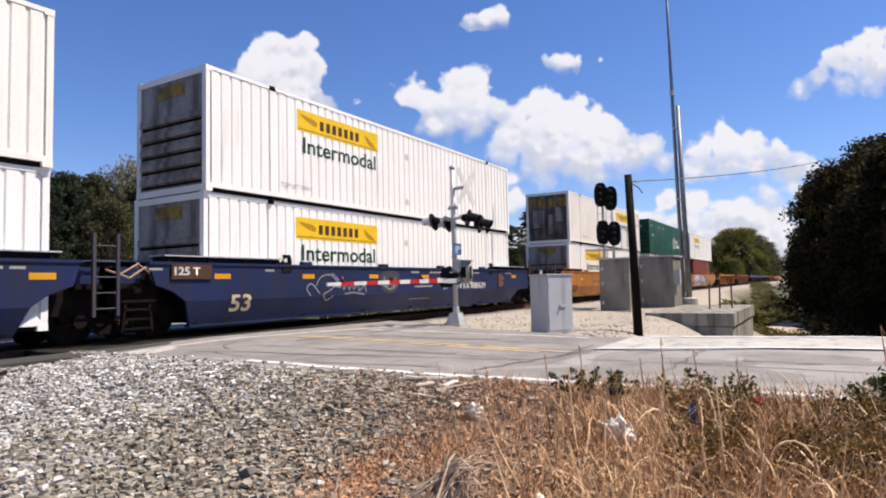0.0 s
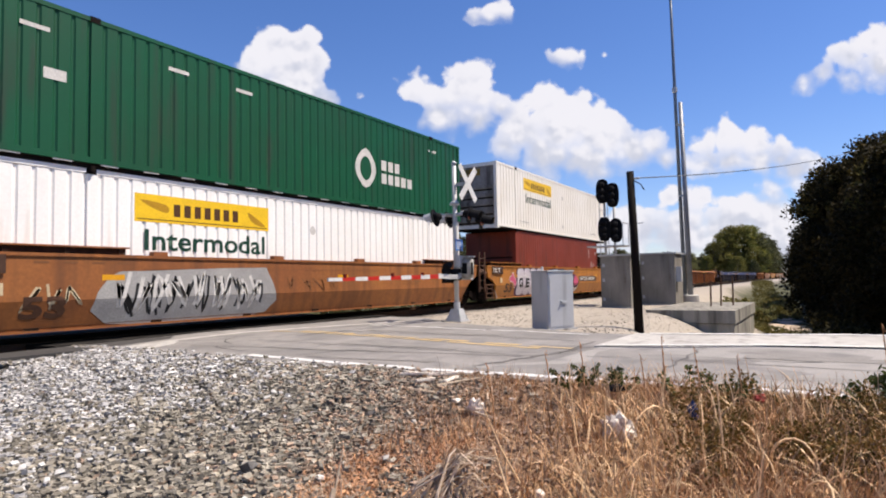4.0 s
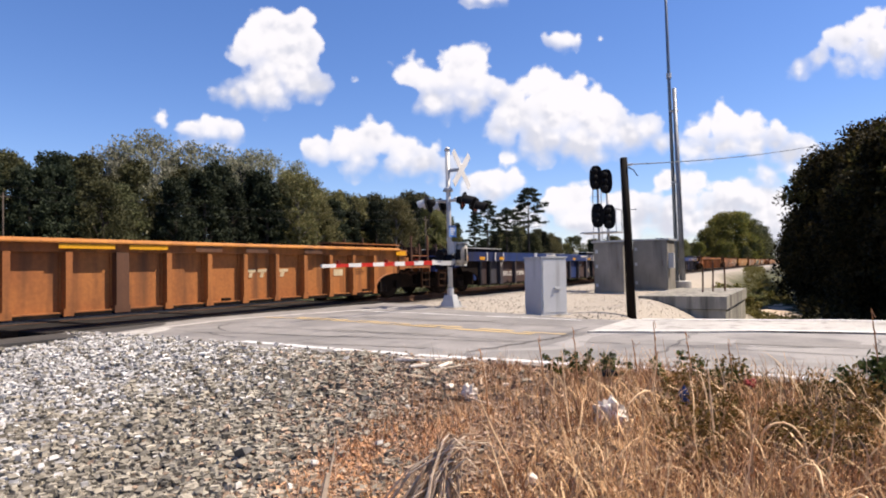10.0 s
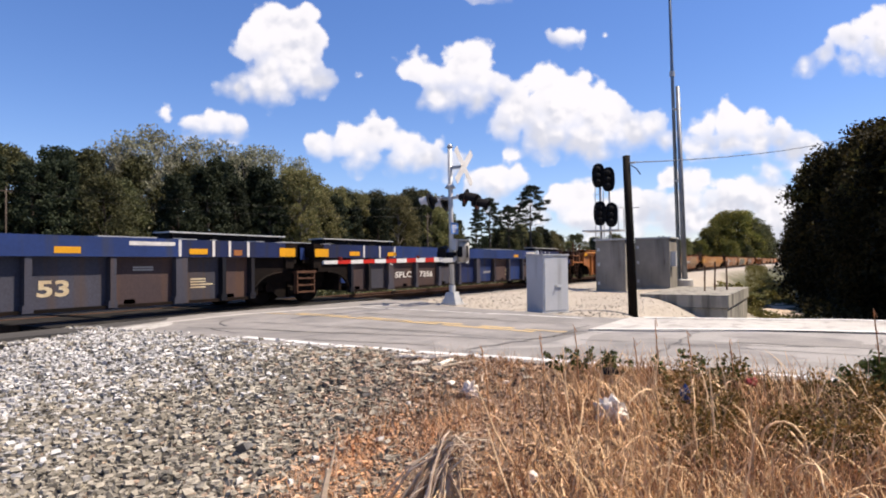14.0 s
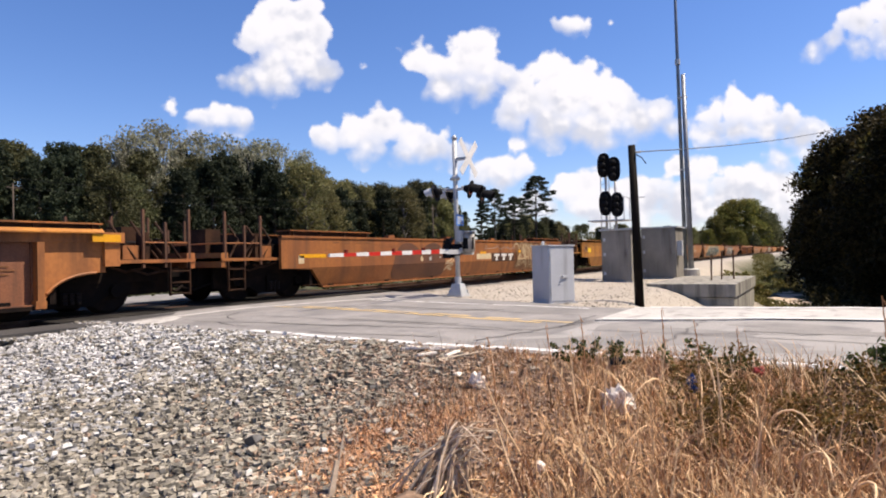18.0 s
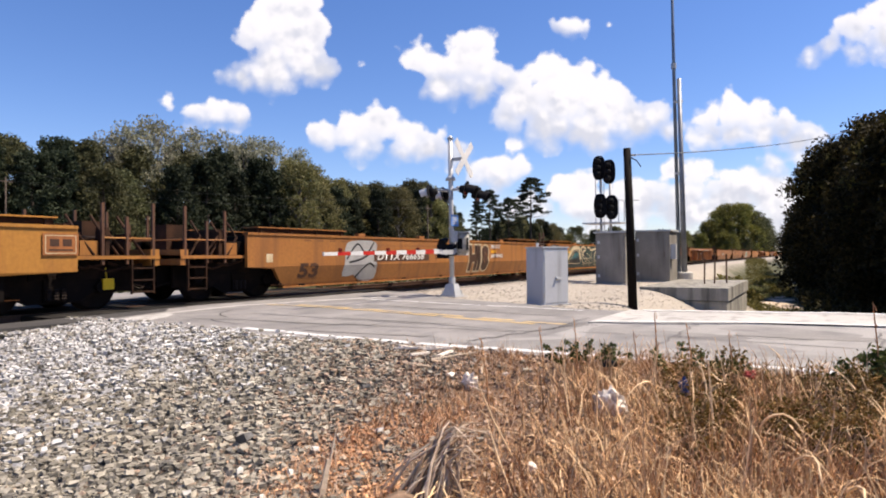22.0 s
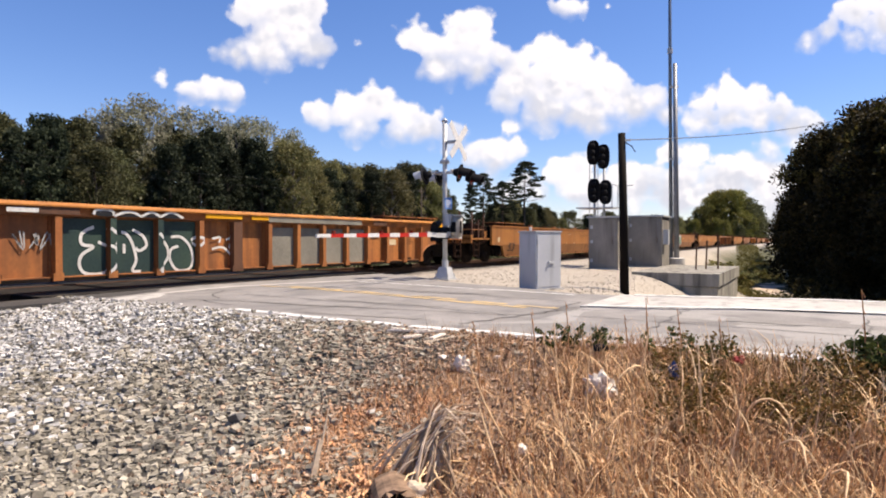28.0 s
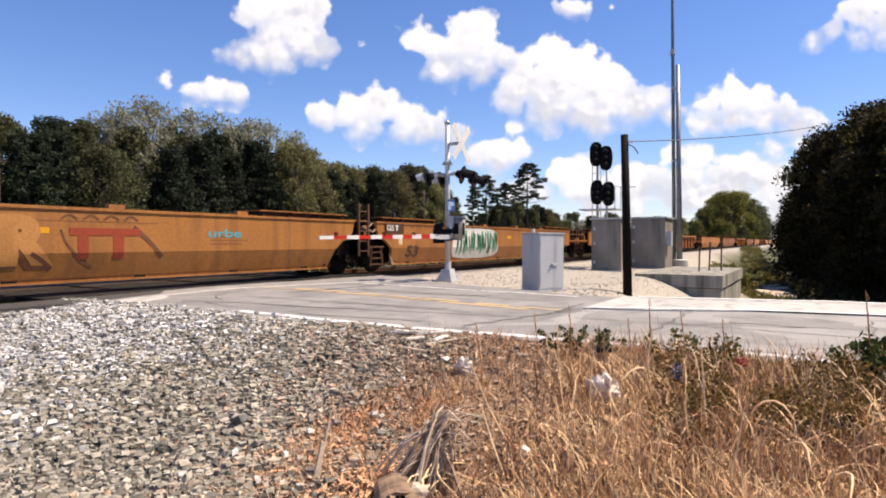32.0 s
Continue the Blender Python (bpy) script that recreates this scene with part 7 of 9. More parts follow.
def brown_rib_marks(mark):
    def add(car, L, posts):
        if mark:
            for k, a in enumerate((13.16, 13.52, 14.16)):
                logo_shape(0.20, PAINT_CREAM, car, a, 0.84, 0.183, 0.32 + 0.1 * (k == 2))
        for a, b in ((8.7, 9.75), (10.05, 10.9)):
            bar("chord_sticker", a, b, 1.47, 1.56, STICKER, car, -0.06)
        for a in (3.0, 5.2, 11.6, 13.0, 15.0):
            bar("worn_patch", a, a + 0.7, 1.44, 1.57, BROAD_POST, car, -0.055)
        faint_lines(car, posts[-2] + 0.2, 0.5, 3)
        bar("data_panel", posts[-3] + 0.3, posts[-3] + 0.7, 0.82, 1.0, PAINT_CREAM, car, 0.183)
        bar("data_panel", posts[-1] + 0.25, posts[-1] + 0.5, 1.0, 1.04, PANEL_BROWN, car, 0.11)
        faint_lines(car, posts[2] + 0.2, 0.6, 2)
    return add


def graffiti_panels(car, L, posts):
    brown_rib_marks(False)(car, L, posts)
    bar("white_mark", 4.67, 5.18, 1.46, 1.54, PAINT_WHITE, car, -0.07)
    for a, b in zip(posts, posts[1:]):
        if 5.5 < a < 8.5:
            bar("buff_panel", a + 0.07, b - 0.07, 0.30, 1.38, PAINT_DKGREEN, car, 0.145)
        if 10.4 < a < 14.2:
            bar("buff_panel", a + 0.07, b - 0.07, 0.30, 1.3, BUFF_GREY, car, 0.145)
            scrawl(car, a + 0.1, b - 0.1, 0.4, 1.15, INK_BLACK, 2, 0.04, int(10 * a), 0.183)
    def on_posts(pts, w):
        """Carry a line over the posts that stand before the panels."""
        for x, half in [(p, 0.13 if abs(p - L / 2) < 0.1 else 0.06) for p in posts]:
            if min(q[0] for q in pts) < x < max(q[0] for q in pts):
                ob = stroke("tag_outline", pts, w, PAINT_WHITE, car, -0.012)
                bm = bmesh.new()
                bm.from_mesh(ob.data)
                for cut, n in ((x - half, -1), (x + half, 1)):
                    bmesh.ops.bisect_plane(bm, geom=bm.verts[:] + bm.edges[:] + bm.faces[:], plane_co=(cut, 0, 0), plane_no=(n, 0, 0), clear_outer=True)
                bm.to_mesh(ob.data)
                bm.free()
    for x in posts:
        if 6.1 < x < 8.0:
            bar("buff_post", x - 0.062, x + 0.062, 0.38, 1.40, PAINT_DKGREEN, car, -0.008)
    for pts in ([(6.25, 1.23), (6.02, 1.1), (6.02, 0.9), (6.24, 0.85), (6.02, 0.7), (5.97, 0.5), (6.1, 0.34), (6.44, 0.34), (6.65, 0.53), (6.62, 0.8), (6.47, 0.88), (6.33, 0.94)], [(6.5, 1.21), (6.67, 1.06), (6.62, 0.88)], [(6.8, 1.14), (6.92, 1.09), (7.04, 0.9), (7.12, 0.58), (7.04, 0.36), (7.22, 0.34)], [(7.04, 1.19), (7.27, 1.06), (7.35, 0.87), (7.2, 0.76), (7.11, 0.82)], [(6.86, 0.9), (6.86, 0.71)], [(7.56, 1.12), (7.83, 0.84), (7.83, 0.56), (7.59, 0.34), (7.76, 0.33)], [(7.93, 1.04), (8.18, 1.04), (8.4, 0.84), (8.48, 0.54), (8.36, 0.33), (8.07, 0.33), (7.9, 0.56), (7.93, 0.78), (8.11, 0.84)], [(8.43, 0.98), (8.58, 1.04), (8.7, 0.98), (8.58, 0.86), (8.46, 0.92)]):
        stroke("tag_outline", pts, 0.06, PAINT_WHITE, car, 0.115)
        on_posts(pts, 0.06)
    for pts in ([(6.16, 1.46), (6.21, 1.55), (6.5, 1.55), (6.56, 1.45)], [(6.56, 1.45), (6.8, 1.53), (6.98, 1.52), (7.13, 1.45)], [(7.13, 1.45), (7.36, 1.55), (7.56, 1.46)], [(7.56, 1.46), (7.83, 1.56), (8.11, 1.45)]):
        stroke("tag_outline", pts, 0.05, PAINT_WHITE, car, -0.07)
        blob("tag_top", pts + [(sum(p[0] for p in pts) / len(pts), 1.43)], INK_BLACK, car, -0.06)
    for pts in ([(9.01, 1.01), (9.24, 1.04), (9.2, 0.92)], [(9.41, 0.98), (9.66, 1.08), (9.49, 0.8), (9.68, 0.83), (9.66, 0.51)], [(9.0, 0.77), (9.33, 0.8), (9.66, 0.51)]):
        stroke("small_tag", pts, 0.05, PAINT_WHITE, car, 0.134)
    scrawl(car, 4.8, 5.5, 0.8, 1.15, PAINT_GREY, 3, 0.025, 93, 0.134)
    bar("chord_buff", 10.6, 14.4, 1.43, 1.57, BUFF_GREY, car, -0.065)


RIB_LABEL = "ribbed well car with side posts and deep top chord, empty"
FINE = even_posts(1.03, 8)
rib_unit(94.65, 19.75, YELLOW_CAR, "coupled", "coupled", "yellow-orange " + RIB_LABEL, yellow_rib_marks)
rib_unit(118.4, 19.85, BROWN_CAR, "coupled", "coupled", "brown-orange " + RIB_LABEL, brown_rib_marks(True), layout=FINE)


def blue_rib_marks(number, size_at, mosh=False):
    def add(car, L, posts):
        m = L / 2
        for d in (-8.2, -6.3, 3.45, 6.25):
            bar("reflector", m + d, m + d + 0.47, 1.29, 1.41, STICKER, car, -0.06)
        for d in (-7.55, -6.75, -5.95, 5.98, 6.85, 7.3, 7.85):
            bar("white_tick", m + d, m + d + 0.07, 1.24, 1.60, PAINT_WHITE, car, -0.06)
        bar("worn_patch", m + 7.45, m + 7.7, 1.27, 1.40, BROWN_CAR, car, -0.06)
        bar("white_mark", m + 4.87, m + 5.9, 1.46, 1.54, PAINT_WHITE, car, -0.06)
        if number:
            words("reporting_mark", "SFLC", 0.20, PAINT_WHITE, car, posts[2] + 0.42, 0.58, 0.138, 0.98, 0.02)
            words("reporting_mark", number, 0.20, PAINT_WHITE, car, posts[3] + 0.38, 0.58, 0.138, 0.85, 0.02)
        else:
            words("load_mark", "125-T", 0.24, PAINT_CREAM, car, 2.25, 0.52, 0.138, 0.74, 0.03)
        words("size_mark", "53", 0.30, PAINT_CREAM, car, size_at, 0.50, 0.136, 0.56, 0.03)
        words("axle_mark", "B" if mosh else "C", 0.16, PAINT_WHITE, car, posts[2] - 0.06, 1.0, -0.01)
        for k in range(4):
            bar("text_bar", m + 6.4, m + 6.8 + 0.2 * (k == 1), 0.55 + 0.06 * k, 0.58 + 0.06 * k, PAINT_CREAM, car, 0.138)
        for k in range(2):
            bar("text_bar", m + 5.05, m + 5.5, 0.95 + 0.05 * k, 0.985 + 0.05 * k, PAINT_GREY, car, 0.138)
            bar("text_bar", m + 0.7, m + 1.35, 0.62 + 0.05 * k, 0.65 + 0.05 * k, PAINT_GREY, car, 0.138)
        if mosh:
            blob("tag_ground", [(9.0, 1.28), (9.1, 1.56), (9.5, 1.52), (9.9, 1.57), (10.34, 1.57), (10.36, 1.28), (9.6, 1.27)], PAINT_WHITE, car, -0.06)
            for k, ch in enumerate("MOSH"):
                words("tag_letters", ch, 0.2, BLUE_BRIGHT, car, 9.1 + 0.31 * k, 1.32, -0.07, 0.24, 0.02)
            blob("splash", [(9.8, 1.32), (9.9, 1.42), (10.3, 1.42), (10.25, 1.3)], STICKER, car, -0.075)
    return add


MIX = (PANEL_BROWN, PANEL_GREY, PANEL_BROWN, PANEL_BROWN, PANEL_GREY, BLUE_CAR, BLUE_BRIGHT, PANEL_BROWN, BLUE_BRIGHT, PANEL_BROWN, PANEL_GREY, PANEL_BROWN)
MIX_GREY = (PANEL_BROWN, PANEL_BROWN, PANEL_GREY, PANEL_GREY, PANEL_BROWN, PANEL_GREY, PANEL_GREY, PANEL_GREY, PANEL_GREY, PANEL_BROWN, PANEL_GREY, PANEL_BROWN)
BLUE_RIB = "navy-blue ribbed well car with brown panels and yellow reflectors"
rib_unit(142.1, 19.5, BLUE_BRIGHT, "coupled", "shared", BLUE_RIB, blue_rib_marks("7398", 11.9, True), MIX, 1.23, blue_posts)
rib_unit(162.45, 18.95, BLUE_BRIGHT, "open", "shared", BLUE_RIB, blue_rib_marks("", 12.72), MIX_GREY, 1.23, blue_posts)
rib_unit(182.15, 19.3, BLUE_BRIGHT, "open", "coupled", BLUE_RIB, blue_rib_marks("7356", 12.5), MIX, 1.23, blue_posts)
rib_unit(205.5, 19.4, BROWN_CAR, "coupled", "coupled", "brown-orange " + RIB_LABEL, brown_rib_marks(False), (BROWN_CAR, BROWN_CAR, BROWN_CAR, BROWN_CAR, PANEL_RUST, BROWN_CAR, PANEL_RUST, PANEL_RUST), layout=FINE)
smooth_unit(229.1, 19.9, ORANGE_OLD, "coupled", "coupled", "rusty orange well car with looping pale graffiti, empty", orange_marks(loops, (8.12,), False, square=0.6))
smooth_unit(252.4, 20.2, ORANGE_PALE, "coupled", "coupled", ORANGE_LABEL + " and pale scribbles, empty", orange_marks(pale_scribble, (), False, square=0), cut=1.25)
smooth_unit(276.6, 18.5, ORANGE_WORN, "coupled", "shared", ORANGE_LABEL + " with grey and outlined graffiti, empty", orange_marks(his, (9.6, 13.15), number="DTTX 766658", at=5.0, axle="B", square=0.6), cut=0.82)
smooth_unit(296.3, 18.35, ORANGE, "open", "shared", "orange well car covered by a dark green graffiti piece, empty", orange_marks(wave, (3.14, 12.74)))
smooth_unit(315.95, 18.4, ORANGE_OLD, "open", "coupled", "orange well car with grey painted-over graffiti, empty", orange_marks(grey_buff))
rib_unit(339.5, 19.3, BROWN_CAR, "coupled", "coupled", "brown-orange ribbed well car with outlined graffiti letters, empty", graffiti_panels, layout=FINE)
smooth_unit(363.1, 19.0, ORANGE_WORN, "coupled", "shared", ORANGE_LABEL + " and a dark number panel, empty", orange_marks(dark_scrawl, (), number="DTTX 765512", at=5.08, axle="B", square=0.6))
smooth_unit(383.4, 18.45, ORANGE_WORN, "open", "shared", ORANGE_LABEL + " and brown outlined graffiti, empty", orange_marks(hever, (9.35,)))
smooth_unit(402.9, 18.4, ORANGE_WORN, "open", "coupled", ORANGE_LABEL + " and mint-green graffiti, empty", orange_marks(mint))
s_next = 425.0
for k in range(15):
    if k % 3 == 1:
        rib_unit(s_next, 19.5, BROWN_CAR if k % 2 else YELLOW_CAR, "coupled", "coupled", "orange-brown " + RIB_LABEL, lambda car, L, posts: None)
    else:
        smooth_unit(s_next, 19.6, ORANGE_OLD if k % 2 else ORANGE, "coupled", "coupled", ORANGE_LABEL + ", empty", orange_marks(nothing))
    s_next += 24.1

# ---- trees ----
def leaf_quads(rng, centres, radii, per, size, flat=1.0):
    """Leaves as small pointed quads scattered through clumps."""
    n = len(centres) * per
    c = np.repeat(np.asarray(centres), per, 0)
    r = np.repeat(np.asarray(radii), per, 0)[:, None]
    d = rng.normal(size=(n, 3))
    d /= np.linalg.norm(d, axis=1, keepdims=True)
    p = c + d * r * rng.uniform(0.35, 1.0, (n, 1)) * np.array((1, 1, flat))
    a = rng.normal(size=(n, 3)) + d * 0.3
    a /= np.linalg.norm(a, axis=1, keepdims=True)
    b = np.cross(a, rng.normal(size=(n, 3)))
    b /= np.linalg.norm(b, axis=1, keepdims=True)
    s = size * rng.uniform(0.6, 1.3, (n, 1))
    v = np.stack((p - a * s, p - b * s * 0.55 + a * s * 0.1, p + a * s, p + b * s * 0.55 + a * s * 0.1), 1).reshape(-1, 3)
    f = np.arange(4 * n).reshape(-1, 4)
    return v.tolist(), f.tolist()


def broad_tree(seed, H, wide, low, clumps, per, size, leaf, bark, label, category="tree"):
    """A trunk with limbs, and a crown of clumps of leaves with an uneven outline."""
    rng = np.random.default_rng(seed)
    tree = thing("tree", label, category)
    r0 = H * 0.017
    trunk = [(0, 0, -0.6), (rng.normal() * 0.1, rng.normal() * 0.1, H * 0.25), (rng.normal() * 0.3, rng.normal() * 0.3, H * 0.55), (rng.normal() * 0.4, rng.normal() * 0.4, H * 0.9)]
    pieces = [tube(trunk, [r0 * 1.3, r0, r0 * 0.7, r0 * 0.15], 8)]
    centres, radii = [], []
    for i in range(clumps):
        u = (i + 0.5) / clumps
        z = low + (H - low) * (1 - (1 - u) ** 1.15) * 0.96
        k = (z - low) / (H - low)
        reach = wide * (0.45 + 0.75 * math.sin(math.pi * min(max(0.12 + 0.80 * k, 0), 1))) * rng.uniform(0.45, 1.05)
        w = i * 2.399 + rng.uniform(-0.5, 0.5)
        c = (reach * math.cos(w) * (1 - 0.5 * k * k), reach * math.sin(w) * (1 - 0.5 * k * k), z)
        centres.append(c)
        radii.append(wide * rng.uniform(0.22, 0.42))
        if i % 3 == 0:
            zb = max(z - reach * 0.7, H * 0.12)
            pieces.append(tube([(0, 0, zb), (c[0] * 0.5, c[1] * 0.5, (zb + z) / 2 + 0.2), c], [r0 * 0.4, r0 * 0.25, r0 * 0.08], 5))
    part("trunk", merge(*pieces), bark, tree)
    part("crown", leaf_quads(rng, centres, radii, per, size, 0.8), leaf, tree)
    return tree


def pine_tree(seed, H, label, bare=0.45):
    """A tall pine: bare trunk, short level boughs with flat tufts near the top."""
    rng = np.random.default_rng(seed)
    tree = thing("pine_tree", label, "tree")
    r0 = H * 0.012
    pieces = [tube([(0, 0, -0.6), (0.1, 0.05, H * 0.5), (0.2, -0.1, H * 0.98)], [r0 * 1.3, r0, r0 * 0.25], 8)]
    centres, radii = [], []
    for i in range(46):
        k = bare + (1 - bare) * (i / 45) ** 0.9
        reach = H * 0.19 * (1.15 - ((k - bare) / (1 - bare)) ** (1.6 if bare < 0.3 else 4.0)) * rng.uniform(0.45, 1.1)
        w = i * 2.399 + rng.uniform(-0.4, 0.4)
        z = H * k
        tip = (reach * math.cos(w), reach * math.sin(w), z + reach * 0.2)
        pieces.append(tube([(0.15 * k, 0, z - 0.2), (tip[0] * 0.6, tip[1] * 0.6, z + 0.05), tip], [r0 * 0.3, r0 * 0.2, r0 * 0.08], 5))
        for m in (0.65, 1.0):
            centres.append((tip[0] * m, tip[1] * m, tip[2] + 0.1))
            radii.append(H * 0.045 * rng.uniform(0.7, 1.3))
    part("trunk", merge(*pieces), BARK, tree)
    part("crown", leaf_quads(rng, centres, radii, 70 if bare > 0.3 else 110, 0.17, 0.4), LEAF_DARK, tree)
    return tree


OAK_LABEL = "dense green deciduous tree in the woods beyond the track"
kinds = [
    broad_tree(1, 16, 4.4, 1.0, 84, 150, 0.20, LEAF_OAK, BARK, OAK_LABEL),
    broad_tree(2, 16, 3.5, 1.2, 78, 150, 0.20, LEAF_OAK, BARK, OAK_LABEL),
    broad_tree(3, 16, 4.0, 1.5, 80, 150, 0.19, LEAF_LIGHT, BARK_PALE, "yellow-green deciduous tree at the edge of the woods"),
    broad_tree(4, 16, 4.0, 4.0, 46, 100, 0.18, LEAF_PALE, BARK_PALE, "thin-leaved pale tree rising above the woods"),
    broad_tree(5, 16, 3.0, 1.0, 84, 150, 0.19, LEAF_DARK, BARK, "dark green tree at the edge of the woods"),
]
tall = pine_tree(6, 16, "tall pine with flat dark tufts above a bare trunk", 0.55)
dark_pine = pine_tree(7, 16, "dark pine with boughs down to the ground", 0.12)
kinds.append(dark_pine)
far_light = broad_tree(9, 16, 4.6, 0.6, 80, 140, 0.22, LEAF_SUN, BARK_PALE, "sunlit yellow-green tree far down the track")
for k in kinds + [tall, far_light]:
    tagged(k, group="woods beyond the track")
LINE = ((19, 11.0), (22, 12.6), (25, 12.4), (26.4, 9.5), (27.2, 8.0), (28.8, 8.4), (30.2, 13.4), (32.5, 17.8), (34.8, 15.8), (36.7, 16.6), (39.5, 14.0), (42, 15.2), (46.7, 17.4), (53, 17.0), (57, 16.8), (60, 14.6), (67, 14.0), (90, 14))


def wood_height(az):
    for (a, ha), (b, hb) in zip(LINE, LINE[1:]):
        if az <= b:
            return ha + (hb - ha) * max(az - a, 0) / (b - a)
    return 14.0


used = set()


def plant(kind, x, y, h, turn, fat=1.0):
    """Put one tree: the first of a kind is the built one, the rest are copies."""
    s = h / 16
    m = pose(x, y, ground_z(x, y), 0, 0, turn)
    if kind not in used:
        used.add(kind)
        kind.matrix_world = m
        kind.scale = (s * fat, s * fat, s)
        ob = kind
    else:
        keep = tuple(kind.scale)
        kind.scale = (s * fat, s * fat, s)
        ob = copy_thing(kind, m)
        kind.scale = keep
    return ob


rnd = random.Random(8)
for row, (y0, step_x, back) in enumerate(((61, 5.0, 0), (67, 5.4, 0.4), (74, 6.5, 0.9))):
    x = 8 + 2 * row
    while x < 175:
        az = math.degrees(math.atan2(y0, x))
        h = (wood_height(az) + back) * rnd.uniform(0.86, 1.04) * (0.88 if row == 0 else 1.0)
        if az > 60:
            kind = rnd.choice((kinds[4], kinds[0], kinds[1], kinds[4], kinds[5]))
        elif 50 < az < 60:
            kind = rnd.choice((kinds[4], kinds[4], kinds[1])) if az < 57 else rnd.choice((kinds[0], kinds[1], kinds[0]))
            h *= 0.93
        elif 40.8 < az < 45.6 and row < 2:
            kind = kinds[2]
            h *= 1.14 if row == 0 else 0.98
        elif 45.6 < az < 50:
            kind = kinds[4]
        elif az < 30:
            kind = rnd.choice((kinds[1], kinds[4], kinds[5], kinds[2]))
        else:
            kind = rnd.choice((kinds[0], kinds[1], kinds[0], kinds[4], kinds[2]))
        plant(kind, x, y0 + rnd.uniform(-2, 2), h, rnd.uniform(0, 360), rnd.uniform(0.85, 1.05))
        x += step_x * rnd.uniform(0.75, 1.1) * (0.7 if az > 58 else 1.0)
for x, h, fat in ((42.1, 15.6, 0.8), (45.5, 17.0, 0.85), (48.5, 18.4, 0.8), (52.7, 17.9, 0.9), (57.7, 17.9, 0.8), (62.6, 18.3, 0.85), (67.6, 18.8, 0.8), (72.5, 18.0, 0.7)):
    plant(kinds[3], x, 70, h + 1.2, rnd.uniform(0, 360), fat)
plant(tall, 112, 46.5, 17.0, 40, 0.95)
plant(tall, 104, 47.5, 12.6, 130, 0.95)
plant(tall, 100, 49.5, 13.8, 250, 0.8)
plant(kinds[5], 96, 50, 11.5, 80)
for i in range(26):
    x = 178 + 13 * i
    plant(kinds[(0, 1, 4, 2)[i % 4]], x, 62 + rnd.uniform(-5, 12), rnd.uniform(10.5, 13) * (1 + 0.35 * (i > 12)), rnd.uniform(0, 360), 1.25)
for x, y, h, f, k in ((318, 37, 23, 1.2, 2), (322, 33, 26, 1.3, 2), (326, 28, 26, 1.3, 2), (330, 24, 23, 1.2, 0), (345, 20.5, 20, 1.1, 0), (312, 41, 18, 1.1, 2), (305, 43, 12, 0.9, 2), (360, 19.5, 17, 1.1, 4), (380, 19.5, 15, 1.2, 0), (300, 30, 11, 1.1, 2), (302, 23.5, 9, 0.9, 0), (400, 20, 14, 1.2, 1)):
    plant(far_light if k == 2 else kinds[k], x, y, h, rnd.uniform(0, 360), f)

# dark trees on the near side of the track, down the slope
NEAR_LABEL = "dense dark tree with leaves hanging to the ground beside track"
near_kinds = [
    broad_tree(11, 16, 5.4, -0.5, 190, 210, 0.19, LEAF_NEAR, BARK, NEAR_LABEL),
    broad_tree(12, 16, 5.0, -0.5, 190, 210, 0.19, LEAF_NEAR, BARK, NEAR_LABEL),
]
# brighter leaf copy on the crown tops paints the sun falling there
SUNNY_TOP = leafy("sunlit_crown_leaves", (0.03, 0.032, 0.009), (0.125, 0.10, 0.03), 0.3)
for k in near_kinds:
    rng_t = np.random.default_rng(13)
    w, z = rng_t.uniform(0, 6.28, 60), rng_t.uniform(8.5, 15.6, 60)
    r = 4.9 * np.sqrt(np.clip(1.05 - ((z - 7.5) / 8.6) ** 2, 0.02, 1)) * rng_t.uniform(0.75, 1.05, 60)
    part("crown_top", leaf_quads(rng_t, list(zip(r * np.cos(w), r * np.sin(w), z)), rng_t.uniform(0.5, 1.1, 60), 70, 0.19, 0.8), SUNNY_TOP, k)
    tagged(k, group="trees beside the near side of the track")
# the four tallest are added out of view, to cast shade on the others
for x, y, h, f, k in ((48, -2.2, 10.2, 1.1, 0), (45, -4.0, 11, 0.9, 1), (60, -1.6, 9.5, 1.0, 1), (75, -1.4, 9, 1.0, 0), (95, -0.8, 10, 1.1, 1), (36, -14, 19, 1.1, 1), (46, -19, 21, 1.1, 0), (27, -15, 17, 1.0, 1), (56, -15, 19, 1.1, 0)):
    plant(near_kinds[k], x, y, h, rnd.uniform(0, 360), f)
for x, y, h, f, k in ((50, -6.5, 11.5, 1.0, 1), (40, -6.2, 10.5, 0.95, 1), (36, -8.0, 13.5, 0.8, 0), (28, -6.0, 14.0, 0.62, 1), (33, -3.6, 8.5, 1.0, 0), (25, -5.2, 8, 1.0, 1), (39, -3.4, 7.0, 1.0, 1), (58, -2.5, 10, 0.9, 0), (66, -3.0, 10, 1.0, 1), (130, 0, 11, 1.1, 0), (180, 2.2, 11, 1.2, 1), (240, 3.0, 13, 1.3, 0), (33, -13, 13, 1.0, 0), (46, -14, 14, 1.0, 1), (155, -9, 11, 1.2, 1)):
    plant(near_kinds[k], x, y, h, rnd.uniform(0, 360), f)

# rough growth behind the track
rng_u = np.random.default_rng(77)
spots = [(x, y, ground_z(x, y) + rng_u.uniform(0.1, 1.0)) for x, y in zip(rng_u.uniform(-15, 190, 1500), rng_u.uniform(18.5, 27, 1500))]
tagged(new("undergrowth", mesh_of("undergrowth", *leaf_quads(rng_u, spots, rng_u.uniform(0.4, 0.9, 1500), 16, 0.16), LEAF_OAK)), "dense dark green undergrowth behind the track", "undergrowth", kind="stuff")

